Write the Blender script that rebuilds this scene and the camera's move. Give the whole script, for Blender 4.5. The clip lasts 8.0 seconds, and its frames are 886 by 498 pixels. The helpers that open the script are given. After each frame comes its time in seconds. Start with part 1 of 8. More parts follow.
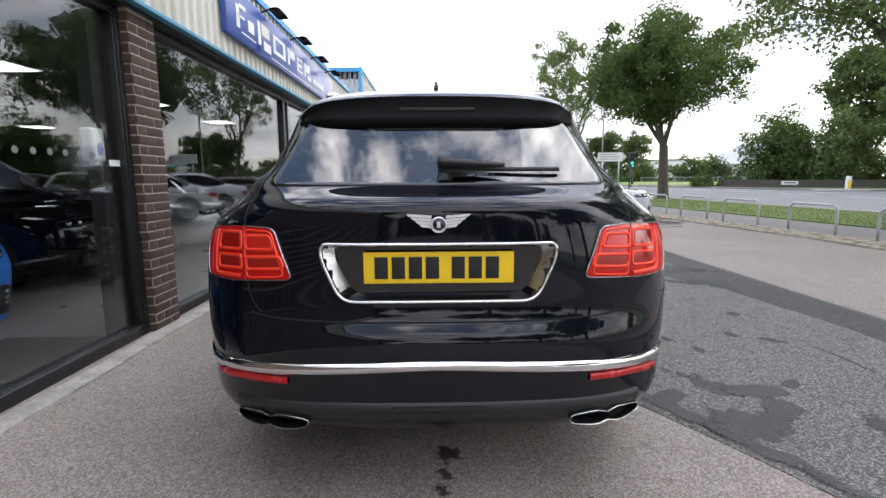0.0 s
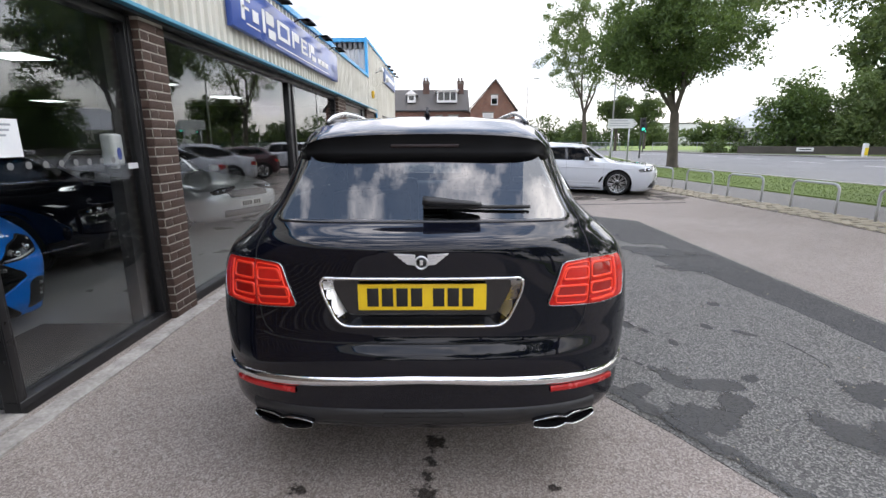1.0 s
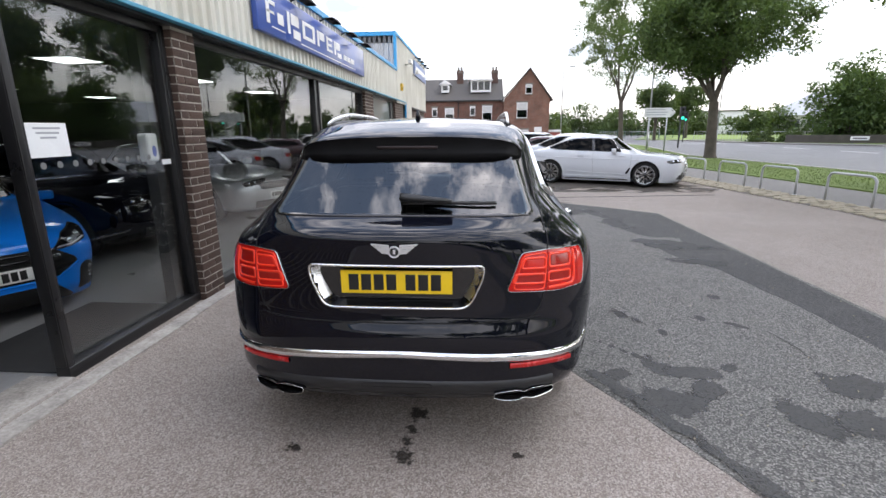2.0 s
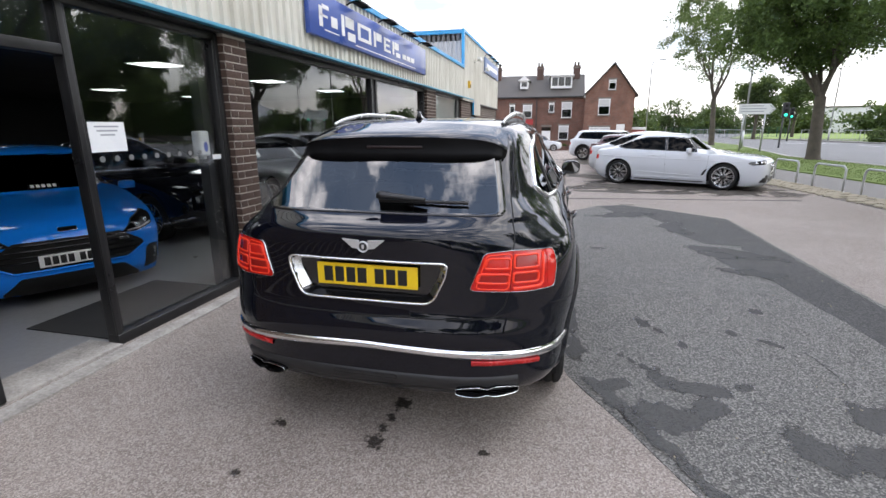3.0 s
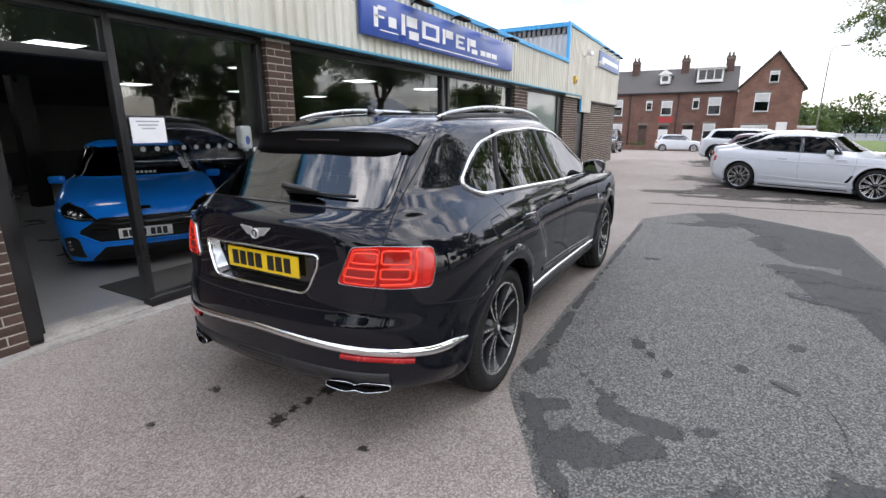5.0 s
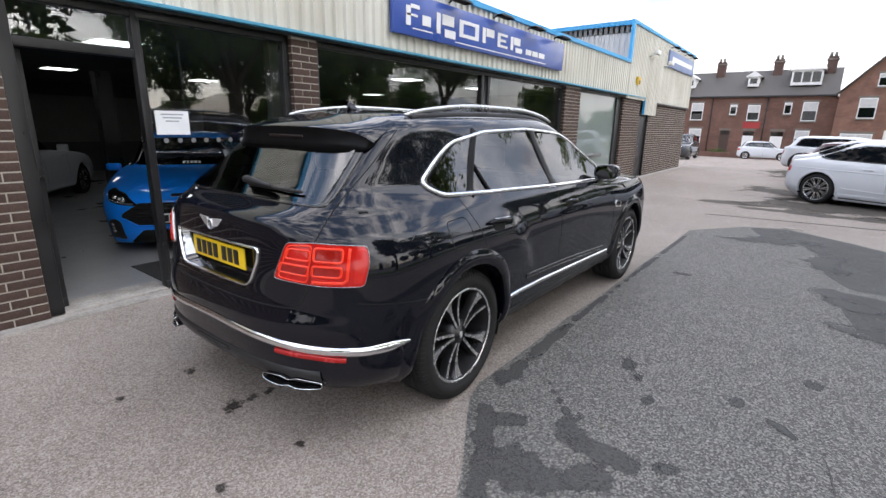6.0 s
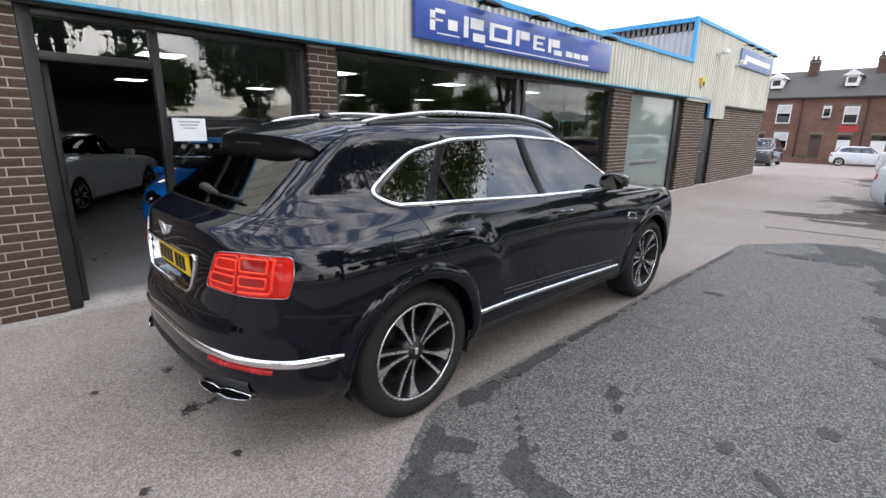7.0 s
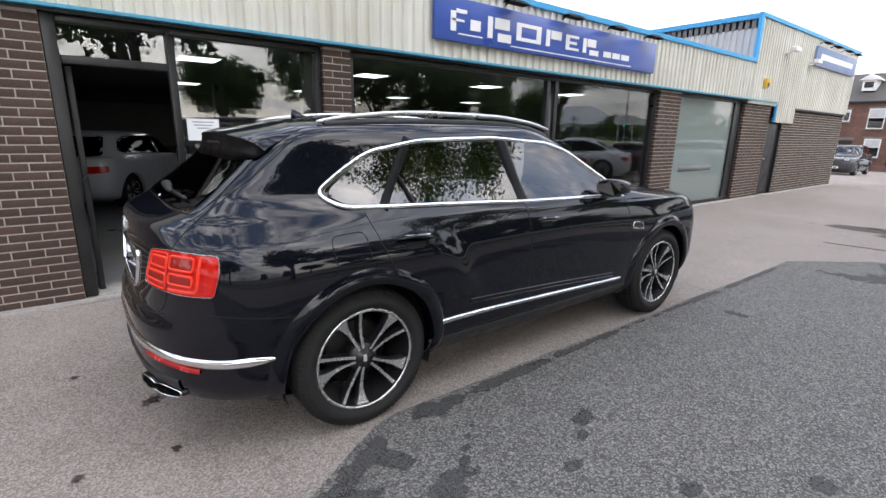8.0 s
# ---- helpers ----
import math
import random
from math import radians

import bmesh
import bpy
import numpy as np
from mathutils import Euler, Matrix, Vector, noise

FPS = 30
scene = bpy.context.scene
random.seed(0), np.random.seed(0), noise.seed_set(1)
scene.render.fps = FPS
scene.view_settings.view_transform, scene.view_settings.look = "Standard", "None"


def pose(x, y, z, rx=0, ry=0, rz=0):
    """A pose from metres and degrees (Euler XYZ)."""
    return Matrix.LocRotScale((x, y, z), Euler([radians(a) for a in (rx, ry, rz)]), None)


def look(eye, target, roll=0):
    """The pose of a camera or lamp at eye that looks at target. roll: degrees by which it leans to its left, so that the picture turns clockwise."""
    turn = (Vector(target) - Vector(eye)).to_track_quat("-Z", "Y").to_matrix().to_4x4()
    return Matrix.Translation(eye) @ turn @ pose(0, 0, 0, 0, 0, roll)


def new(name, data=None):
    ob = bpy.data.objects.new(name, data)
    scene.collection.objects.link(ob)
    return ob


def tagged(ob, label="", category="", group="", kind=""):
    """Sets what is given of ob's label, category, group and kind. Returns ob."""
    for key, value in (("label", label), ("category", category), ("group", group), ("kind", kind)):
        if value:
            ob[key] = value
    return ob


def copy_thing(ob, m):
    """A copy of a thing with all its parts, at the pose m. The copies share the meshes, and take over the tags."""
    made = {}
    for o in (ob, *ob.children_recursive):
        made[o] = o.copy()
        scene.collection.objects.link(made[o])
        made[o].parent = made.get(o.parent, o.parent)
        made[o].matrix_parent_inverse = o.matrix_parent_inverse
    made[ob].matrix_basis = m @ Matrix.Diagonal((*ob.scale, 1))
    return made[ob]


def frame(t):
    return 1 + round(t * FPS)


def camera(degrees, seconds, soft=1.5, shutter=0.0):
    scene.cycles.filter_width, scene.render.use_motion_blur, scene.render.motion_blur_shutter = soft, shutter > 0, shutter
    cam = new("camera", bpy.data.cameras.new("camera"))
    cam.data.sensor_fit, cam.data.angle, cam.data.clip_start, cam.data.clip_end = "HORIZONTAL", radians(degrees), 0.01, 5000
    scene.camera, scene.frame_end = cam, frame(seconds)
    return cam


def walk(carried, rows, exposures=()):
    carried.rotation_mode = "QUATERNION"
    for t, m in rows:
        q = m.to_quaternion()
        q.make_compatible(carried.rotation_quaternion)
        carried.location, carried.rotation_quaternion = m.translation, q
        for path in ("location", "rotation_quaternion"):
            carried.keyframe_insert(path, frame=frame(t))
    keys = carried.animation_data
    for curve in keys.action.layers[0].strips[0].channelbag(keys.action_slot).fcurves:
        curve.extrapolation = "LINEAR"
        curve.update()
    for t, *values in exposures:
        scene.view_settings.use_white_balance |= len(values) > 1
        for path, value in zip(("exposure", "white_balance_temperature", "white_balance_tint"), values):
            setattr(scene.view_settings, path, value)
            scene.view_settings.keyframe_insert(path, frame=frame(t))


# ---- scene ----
cam = camera(86.2, 8.0)
PATH = [
    (0, (-0.006, 0.082, 1.236), (0.029, 2.059, 0.936), -0.3),
    (0.5, (0.047, -0.019, 1.444), (0.075, 1.942, 1.054), -0.3),
    (1, (0.095, -0.131, 1.549), (0.093, 1.817, 1.098), -0.2),
    (1.2, (0.127, -0.177, 1.552), (0.108, 1.77, 1.098), -0.1),
    (2.3, (0.53, -0.415, 1.64), (0.293, 1.506, 1.137), -0.7),
    (2.5, (0.639, -0.426, 1.651), (0.329, 1.484, 1.145), -0.7),
    (3, (0.895, -0.357, 1.628), (0.434, 1.523, 1.127), -0.3),
    (3.5, (1.175, -0.275, 1.624), (0.588, 1.562, 1.094), -0.2),
    (4, (1.492, -0.214, 1.634), (0.813, 1.592, 1.11), -0.2),
    (4.5, (1.728, -0.087, 1.617), (0.922, 1.669, 1.102), -0.3),
    (4.7, (1.823, -0.007, 1.609), (0.957, 1.721, 1.095), -0.3),
    (5.8, (2.36, 0.418, 1.596), (1.215, 1.98, 1.098), 0.8),
    (6, (2.429, 0.501, 1.598), (1.25, 2.034, 1.089), 1.1),
    (6.5, (2.601, 0.762, 1.605), (1.312, 2.203, 1.094), 1.0),
    (7, (2.794, 1.004, 1.624), (1.412, 2.361, 1.127), 0.9),
    (7.5, (2.991, 1.243, 1.645), (1.518, 2.504, 1.155), 0.6),
    (8, (3.078, 1.51, 1.62), (1.538, 2.689, 1.131), 1.3),
]

walk(cam, [(t, look(eye, target, roll)) for t, eye, target, roll in PATH])

# ---- sky and sun: bright broken overcast ----
world = bpy.data.worlds.new("overcast_sky")
scene.world = world
world.use_nodes = True
wt = world.node_tree
wt.nodes.clear()
w_out = wt.nodes.new("ShaderNodeOutputWorld")
w_bg = wt.nodes.new("ShaderNodeBackground")
w_sky = wt.nodes.new("ShaderNodeTexSky")
w_sky.sky_type = "NISHITA"
w_sky.sun_disc = False
w_sky.sun_elevation = radians(38)
w_sky.sun_rotation = radians(77)
w_sky.air_density = 1.4
w_sky.ozone_density = 3.0
w_co = wt.nodes.new("ShaderNodeTexCoord")
w_map = wt.nodes.new("ShaderNodeMapping")
w_map.inputs["Scale"].default_value = (1.0, 1.0, 2.2)
w_noise = wt.nodes.new("ShaderNodeTexNoise")
w_noise.inputs["Scale"].default_value = 6.5
w_noise.inputs["Detail"].default_value = 9.0
w_noise.inputs["Roughness"].default_value = 0.56
w_ramp = wt.nodes.new("ShaderNodeValToRGB")
w_ramp.color_ramp.elements[0].position = 0.46
w_ramp.color_ramp.elements[0].color = (0.06, 0.06, 0.06, 1)
w_ramp.color_ramp.elements[1].position = 0.60
w_ramp.color_ramp.elements[1].color = (1, 1, 1, 1)
w_tone = wt.nodes.new("ShaderNodeTexNoise")
w_tone.inputs["Scale"].default_value = 5.0
w_tone.inputs["Detail"].default_value = 6.0
w_cloud = wt.nodes.new("ShaderNodeValToRGB")
w_cloud.color_ramp.elements[0].position = 0.34
w_cloud.color_ramp.elements[0].color = (6.9, 7.1, 8.4, 1)
w_cloud.color_ramp.elements[1].position = 0.66
w_cloud.color_ramp.elements[1].color = (23.3, 22.3, 22.9, 1)
w_mix = wt.nodes.new("ShaderNodeMixRGB")
wt.links.new(w_co.outputs["Generated"], w_map.inputs["Vector"])
wt.links.new(w_map.outputs["Vector"], w_noise.inputs["Vector"])
wt.links.new(w_map.outputs["Vector"], w_tone.inputs["Vector"])
wt.links.new(w_noise.outputs["Fac"], w_ramp.inputs["Fac"])
wt.links.new(w_tone.outputs["Fac"], w_cloud.inputs["Fac"])
# clouds grow brighter towards the zenith, with blue gaps only high up
w_sep = wt.nodes.new("ShaderNodeSeparateXYZ")
wt.links.new(w_co.outputs["Generated"], w_sep.inputs[0])
w_low = wt.nodes.new("ShaderNodeMapRange")
w_low.inputs["From Min"].default_value, w_low.inputs["From Max"].default_value = 0.32, 0.62
w_low.inputs["To Min"].default_value, w_low.inputs["To Max"].default_value = 1.0, 0.0
wt.links.new(w_sep.outputs["Z"], w_low.inputs["Value"])
w_cover = wt.nodes.new("ShaderNodeMath")
w_cover.operation = "MAXIMUM"
w_soft = wt.nodes.new("ShaderNodeMath")
w_soft.operation = "MULTIPLY"
w_soft.inputs[1].default_value = 0.8
wt.links.new(w_low.outputs["Result"], w_soft.inputs[0])
wt.links.new(w_soft.outputs[0], w_cover.inputs[0])
wt.links.new(w_ramp.outputs["Color"], w_cover.inputs[1])
w_rise = wt.nodes.new("ShaderNodeMath")
w_rise.operation = "MULTIPLY_ADD"
w_rise.use_clamp = False
w_rise.inputs[1].default_value, w_rise.inputs[2].default_value = 1.25, 0.85
wt.links.new(w_sep.outputs["Z"], w_rise.inputs[0])
w_lit = wt.nodes.new("ShaderNodeVectorMath")
w_lit.operation = "SCALE"
wt.links.new(w_cloud.outputs["Color"], w_lit.inputs[0])
wt.links.new(w_rise.outputs[0], w_lit.inputs["Scale"])
wt.links.new(w_cover.outputs[0], w_mix.inputs["Fac"])
w_deep = wt.nodes.new("ShaderNodeVectorMath")
w_deep.operation = "SCALE"
w_deep.inputs["Scale"].default_value = 2.6
wt.links.new(w_sky.outputs["Color"], w_deep.inputs[0])
wt.links.new(w_deep.outputs[0], w_mix.inputs["Color1"])
wt.links.new(w_lit.outputs[0], w_mix.inputs["Color2"])
wt.links.new(w_mix.outputs["Color"], w_bg.inputs["Color"])
w_bg.inputs["Strength"].default_value = 0.124
wt.links.new(w_bg.outputs["Background"], w_out.inputs["Surface"])

sun_data = bpy.data.lights.new("sun", "SUN")
sun_data.energy = 2.1
sun_data.angle = radians(75)
sun_data.color = (1.0, 0.95, 0.88)
sun = new("sun", sun_data)
sun.matrix_world = look((34, 8, 27), (0, 0, 0))
scene.view_settings.exposure = 0.0

# ---- small tools ----
TAU = 2 * math.pi


def part(name, bm, material, parent=None, label="", smooth=True):
    """Links a bmesh as one mesh object under a thing or a part."""
    me = bpy.data.meshes.new(name)
    bm.to_mesh(me)
    bm.free()
    return part_mesh(name, me, material, parent, label, smooth)


def part_mesh(name, me, material, parent=None, label="", smooth=True):
    if material is not None and len(me.materials) == 0:
        me.materials.append(material)
    if smooth:
        me.polygons.foreach_set("use_smooth", [True] * len(me.polygons))
    ob = new(name, me)
    if parent is not None:
        ob.parent = parent
    if label:
        ob["label"] = label
    return ob


def thing(name, label, category, group="", kind="", m=None):
    ob = new(name)
    ob.empty_display_size = 0.2
    if m is not None:
        ob.matrix_basis = m
    return tagged(ob, label, category, group, kind)


def setting(name, bm, material, label, category, smooth=False):
    return tagged(part(name, bm, material, None, "", smooth), label, category, "", "structure")


def box(bm, x0, x1, y0, y1, z0, z1, bevel=0.0, m=None):
    r = bmesh.ops.create_cube(bm, size=1.0)
    vs = r["verts"]
    for v in vs:
        v.co = Vector((x0 + (v.co.x + 0.5) * (x1 - x0), y0 + (v.co.y + 0.5) * (y1 - y0), z0 + (v.co.z + 0.5) * (z1 - z0)))
    if bevel > 0:
        es = list({e for v in vs for e in v.link_edges})
        rb = bmesh.ops.bevel(bm, geom=es, offset=bevel, segments=2, profile=0.6, affect="EDGES")
        vs = list({v for f in rb["faces"] for v in f.verts} | {v for v in vs if v.is_valid})
    if m is not None:
        for v in vs:
            v.co = m @ v.co
    return vs


def bm_box(*a, **k):
    bm = bmesh.new()
    box(bm, *a, **k)
    return bm


def cyl(bm, a, b, r0, r1=None, n=16, caps=True):
    """A cylinder or cone from a to b."""
    a, b = Vector(a), Vector(b)
    r1 = r0 if r1 is None else r1
    q = (b - a).to_track_quat("Z", "Y")
    rings = []
    for p, r in ((a, r0), (b, r1)):
        rings.append([bm.verts.new(p + q @ Vector((r * math.cos(TAU * i / n), r * math.sin(TAU * i / n), 0))) for i in range(n)])
    for i in range(n):
        bm.faces.new((rings[0][i], rings[0][(i + 1) % n], rings[1][(i + 1) % n], rings[1][i]))
    if caps:
        bm.faces.new(rings[0][::-1])
        bm.faces.new(rings[1])
    return bm


def tube(bm, pts, r, n=8, closed=False, flat=1.0, caps=True):
    """A round or flattened bar along points. r: one radius or one for each point."""
    pts = [Vector(p) for p in pts]
    rs = r if hasattr(r, "__len__") else [r] * len(pts)
    rings, up = [], None
    k = len(pts)
    for i, p in enumerate(pts):
        a = pts[(i - 1) % k] if (closed or i > 0) else p
        b = pts[(i + 1) % k] if (closed or i < k - 1) else p
        d = (b - a).normalized()
        if up is None:
            up = Vector((0, 0, 1)) if abs(d.z) < 0.9 else Vector((1, 0, 0))
        side = d.cross(up).normalized()
        up = side.cross(d).normalized()
        rings.append([bm.verts.new(p + rs[i] * (math.cos(TAU * j / n) * side + flat * math.sin(TAU * j / n) * up)) for j in range(n)])
    for i in range(k if closed else k - 1):
        a, b = rings[i], rings[(i + 1) % k]
        for j in range(n):
            bm.faces.new((a[j], a[(j + 1) % n], b[(j + 1) % n], b[j]))
    if caps and not closed:
        bm.faces.new(rings[0][::-1])
        bm.faces.new(rings[-1])
    return bm


def lathe(bm, profile, n=48, axis="x", closed=False):
    """Turns (radius, along) round an axis."""
    rings = []
    for r, a in profile:
        ring = []
        for i in range(n):
            c, s = r * math.cos(TAU * i / n), r * math.sin(TAU * i / n)
            ring.append(bm.verts.new((a, c, s) if axis == "x" else (c, s, a)))
        rings.append(ring)
    k = len(rings)
    for i in range(k if closed else k - 1):
        a, b = rings[i], rings[(i + 1) % k]
        for j in range(n):
            bm.faces.new((a[j], a[(j + 1) % n], b[(j + 1) % n], b[j]))
    return bm


def slab(bm, outline, z0, z1):
    """An upright prism over a plan outline."""
    lo = [bm.verts.new((x, y, z0)) for x, y in outline]
    hi = [bm.verts.new((x, y, z1)) for x, y in outline]
    n = len(lo)
    bm.faces.new(hi)
    bm.faces.new(lo[::-1])
    for i in range(n):
        bm.faces.new((lo[i], lo[(i + 1) % n], hi[(i + 1) % n], hi[i]))
    return bm


def pchip(x, xs, ys):
    """Smooth interpolation that does not overshoot."""
    xs, ys, x = np.asarray(xs, float), np.asarray(ys, float), np.asarray(x, float)
    h, d = np.diff(xs), np.diff(ys) / np.diff(xs)
    m = np.zeros(len(xs))
    for i in range(1, len(xs) - 1):
        if d[i - 1] * d[i] > 0:
            w1, w2 = 2 * h[i] + h[i - 1], h[i] + 2 * h[i - 1]
            m[i] = (w1 + w2) / (w1 / d[i - 1] + w2 / d[i])
    m[0], m[-1] = d[0], d[-1]
    k = np.clip(np.searchsorted(xs, x) - 1, 0, len(xs) - 2)
    t = np.clip((x - xs[k]) / h[k], 0, 1)
    return (2 * t**3 - 3 * t**2 + 1) * ys[k] + (t**3 - 2 * t**2 + t) * h[k] * m[k] + (3 * t**2 - 2 * t**3) * ys[k + 1] + (t**3 - t**2) * h[k] * m[k + 1]


def rounded(pts, r, n=5):
    """A closed outline with rounded corners."""
    out, k = [], len(pts)
    for i in range(k):
        p, a, b = Vector(pts[i]), Vector(pts[i - 1]), Vector(pts[(i + 1) % k])
        da, db = (a - p), (b - p)
        ra = min(r, da.length * 0.45, db.length * 0.45)
        s, e = p + da.normalized() * ra, p + db.normalized() * ra
        for j in range(n + 1):
            t = j / n
            out.append(tuple((1 - t) ** 2 * s + 2 * t * (1 - t) * p + t * t * e))
    return out


def dense(pts, step, closed=True):
    """The same outline with points at most a step apart."""
    out, k = [], len(pts)
    for i in range(k if closed else k - 1):
        a, b = Vector(pts[i]), Vector(pts[(i + 1) % k])
        n = max(1, int(math.ceil((b - a).length / step)))
        out += [tuple(a.lerp(b, j / n)) for j in range(n)]
    if not closed:
        out.append(tuple(pts[-1]))
    return out


def spline(pts, n=10):
    """A smooth open curve through points of any dimension."""
    a = np.asarray(pts, float)
    t = np.r_[0, np.cumsum(np.linalg.norm(np.diff(a, axis=0), axis=1))]
    ts = np.linspace(0, t[-1], n * (len(a) - 1) + 1)
    return [tuple(r) for r in np.stack([pchip(ts, t, a[:, i]) for i in range(a.shape[1])], 1)]


# ---- materials ----
def nodes_of(name):
    m = bpy.data.materials.new(name)
    m.use_nodes = True
    nt = m.node_tree
    return m, nt, nt.nodes["Principled BSDF"], nt.nodes["Material Output"]


def ramp(nt, fac, stops):
    r = nt.nodes.new("ShaderNodeValToRGB")
    els = r.color_ramp.elements
    while len(els) < len(stops):
        els.new(0.5)
    for e, (p, c) in zip(els, stops):
        e.position = p
        e.color = (*c, 1) if len(c) == 3 else c
    nt.links.new(fac, r.inputs["Fac"])
    return r.outputs["Color"]


def noise_tex(nt, scale, detail=4.0, rough=0.55, vec=None, stretch=None):
    n = nt.nodes.new("ShaderNodeTexNoise")
    n.inputs["Scale"].default_value = scale
    n.inputs["Detail"].default_value = detail
    n.inputs["Roughness"].default_value = rough
    if vec is None:
        vec = nt.nodes.new("ShaderNodeTexCoord").outputs["Object"]
    if stretch:
        mp = nt.nodes.new("ShaderNodeMapping")
        mp.inputs["Scale"].default_value = stretch
        nt.links.new(vec, mp.inputs["Vector"])
        vec = mp.outputs["Vector"]
    nt.links.new(vec, n.inputs["Vector"])
    return n.outputs["Fac"]


def mixed(nt, fac, a, b, kind="MIX"):
    m = nt.nodes.new("ShaderNodeMixRGB")
    m.blend_type = kind
    for sock, v in (("Fac", fac), ("Color1", a), ("Color2", b)):
        if hasattr(v, "is_linked"):
            nt.links.new(v, m.inputs[sock])
        else:
            m.inputs[sock].default_value = v if sock == "Fac" else (*v, 1)
    return m.outputs["Color"]


def bump(nt, bsdf, height, strength, distance=0.01):
    b = nt.nodes.new("ShaderNodeBump")
    b.inputs["Strength"].default_value = strength
    b.inputs["Distance"].default_value = distance
    nt.links.new(height, b.inputs["Height"])
    nt.links.new(b.outputs["Normal"], bsdf.inputs["Normal"])


def surface(name, a, b, rough=0.6, metal=0.0, grain=40.0, patch=2.0, relief=0.0, coat=0.0, spread=0.12, distance=0.004):
    """A two-scale surface: colour a to b over patches, with grain, roughness wear and relief."""
    m, nt, p, _ = nodes_of(name)
    f1, f2 = noise_tex(nt, patch, 5), noise_tex(nt, grain, 3)
    both = mixed(nt, 0.4, f1, f2)
    nt.links.new(ramp(nt, both, [(0.32, a), (0.68, b)]), p.inputs["Base Color"])
    lo, hi = max(0.02, rough - spread), min(1, rough + spread)
    nt.links.new(ramp(nt, f1, [(0.3, (lo,) * 3), (0.7, (hi,) * 3)]), p.inputs["Roughness"])
    p.inputs["Metallic"].default_value = metal
    p.inputs["Coat Weight"].default_value = coat
    p.inputs["Coat Roughness"].default_value = 0.03
    if relief:
        bump(nt, p, f2, relief, distance)
    return m


def plain(name, c, rough=0.5, metal=0.0, coat=0.0, emit=None, strength=0.0):
    m, nt, p, _ = nodes_of(name)
    p.inputs["Base Color"].default_value = (*c, 1)
    p.inputs["Roughness"].default_value = rough
    p.inputs["Metallic"].default_value = metal
    p.inputs["Coat Weight"].default_value = coat
    p.inputs["Coat Roughness"].default_value = 0.02
    if emit:
        p.inputs["Emission Color"].default_value = (*emit, 1)
        p.inputs["Emission Strength"].default_value = strength
    return m


def pane(name, tint, head_on=0.04, rough=0.0):
    """Thin glass: clear or tinted, with a mirror image that grows towards grazing from either side."""
    m, nt, p, out = nodes_of(name)
    nt.nodes.remove(p)
    t, g = nt.nodes.new("ShaderNodeBsdfTransparent"), nt.nodes.new("ShaderNodeBsdfGlossy")
    t.inputs["Color"].default_value = (*tint, 1)
    g.inputs["Roughness"].default_value = rough
    lw, mx = nt.nodes.new("ShaderNodeLayerWeight"), nt.nodes.new("ShaderNodeMixShader")
    lw.inputs["Blend"].default_value = 0.5
    pw, ma = nt.nodes.new("ShaderNodeMath"), nt.nodes.new("ShaderNodeMath")
    pw.operation, ma.operation = "POWER", "MULTIPLY_ADD"
    pw.inputs[1].default_value = 5.0
    ma.inputs[1].default_value, ma.inputs[2].default_value = 1 - head_on, head_on
    nt.links.new(lw.outputs["Facing"], pw.inputs[0])
    nt.links.new(pw.outputs[0], ma.inputs[0])
    nt.links.new(ma.outputs[0], mx.inputs["Fac"])
    nt.links.new(t.outputs["BSDF"], mx.inputs[1])
    nt.links.new(g.outputs["BSDF"], mx.inputs[2])
    nt.links.new(mx.outputs["Shader"], out.inputs["Surface"])
    return m


def paint(name, c, metal=0.0, rough=0.25, orange=0.02):
    m, nt, p, _ = nodes_of(name)
    f = noise_tex(nt, 260.0, 2)
    nt.links.new(ramp(nt, f, [(0.3, tuple(v * 0.85 for v in c)), (0.7, tuple(v * 1.15 for v in c))]), p.inputs["Base Color"])
    p.inputs["Metallic"].default_value = metal
    p.inputs["Roughness"].default_value = rough
    p.inputs["Specular IOR Level"].default_value = 0.02
    p.inputs["Coat Weight"].default_value = 1.0
    p.inputs["Coat IOR"].default_value = 1.47
    d = noise_tex(nt, 3.0, 4)
    nt.links.new(ramp(nt, d, [(0.35, (0.018,) * 3), (0.75, (0.045,) * 3)]), p.inputs["Coat Roughness"])
    return m


M = {}
M["black_paint"] = paint("black_car_paint", (0.0022, 0.0027, 0.0064), 0.0, 0.45)
M["white_paint"] = paint("white_car_paint", (0.60, 0.62, 0.65), 0.0, 0.3)
M["blue_paint"] = paint("bright_blue_car_paint", (0.010, 0.235, 0.88), 0.0, 0.3)
M["silver_paint"] = paint("silver_car_paint", (0.60, 0.62, 0.63), 0.7, 0.35)
M["maroon_paint"] = paint("dark_maroon_car_paint", (0.06, 0.02, 0.025), 0.2, 0.3)
# chrome with a darker colour, standing in for the dark surroundings it mirrors
M["darkened_chrome"] = surface("darkened_chrome", (0.30, 0.29, 0.29), (0.38, 0.37, 0.37), 0.12, 1.0, 90, 6, 0.0, 0, 0.03)
M["chrome"] = surface("polished_chrome", (0.78, 0.79, 0.8), (0.86, 0.86, 0.87), 0.06, 1.0, 90, 6, 0.0, 0, 0.03)
M["mirror"] = plain("tinted_mirror_glass", (0.14, 0.145, 0.155), 0.02, 1.0)
M["satin"] = surface("satin_aluminium", (0.6, 0.61, 0.62), (0.7, 0.7, 0.71), 0.28, 1.0, 120, 5, 0.0, 0, 0.06)
M["alloy"] = surface("diamond_cut_alloy", (0.72, 0.72, 0.72), (0.85, 0.85, 0.85), 0.26, 1.0, 140, 8, 0.02, 0, 0.07)
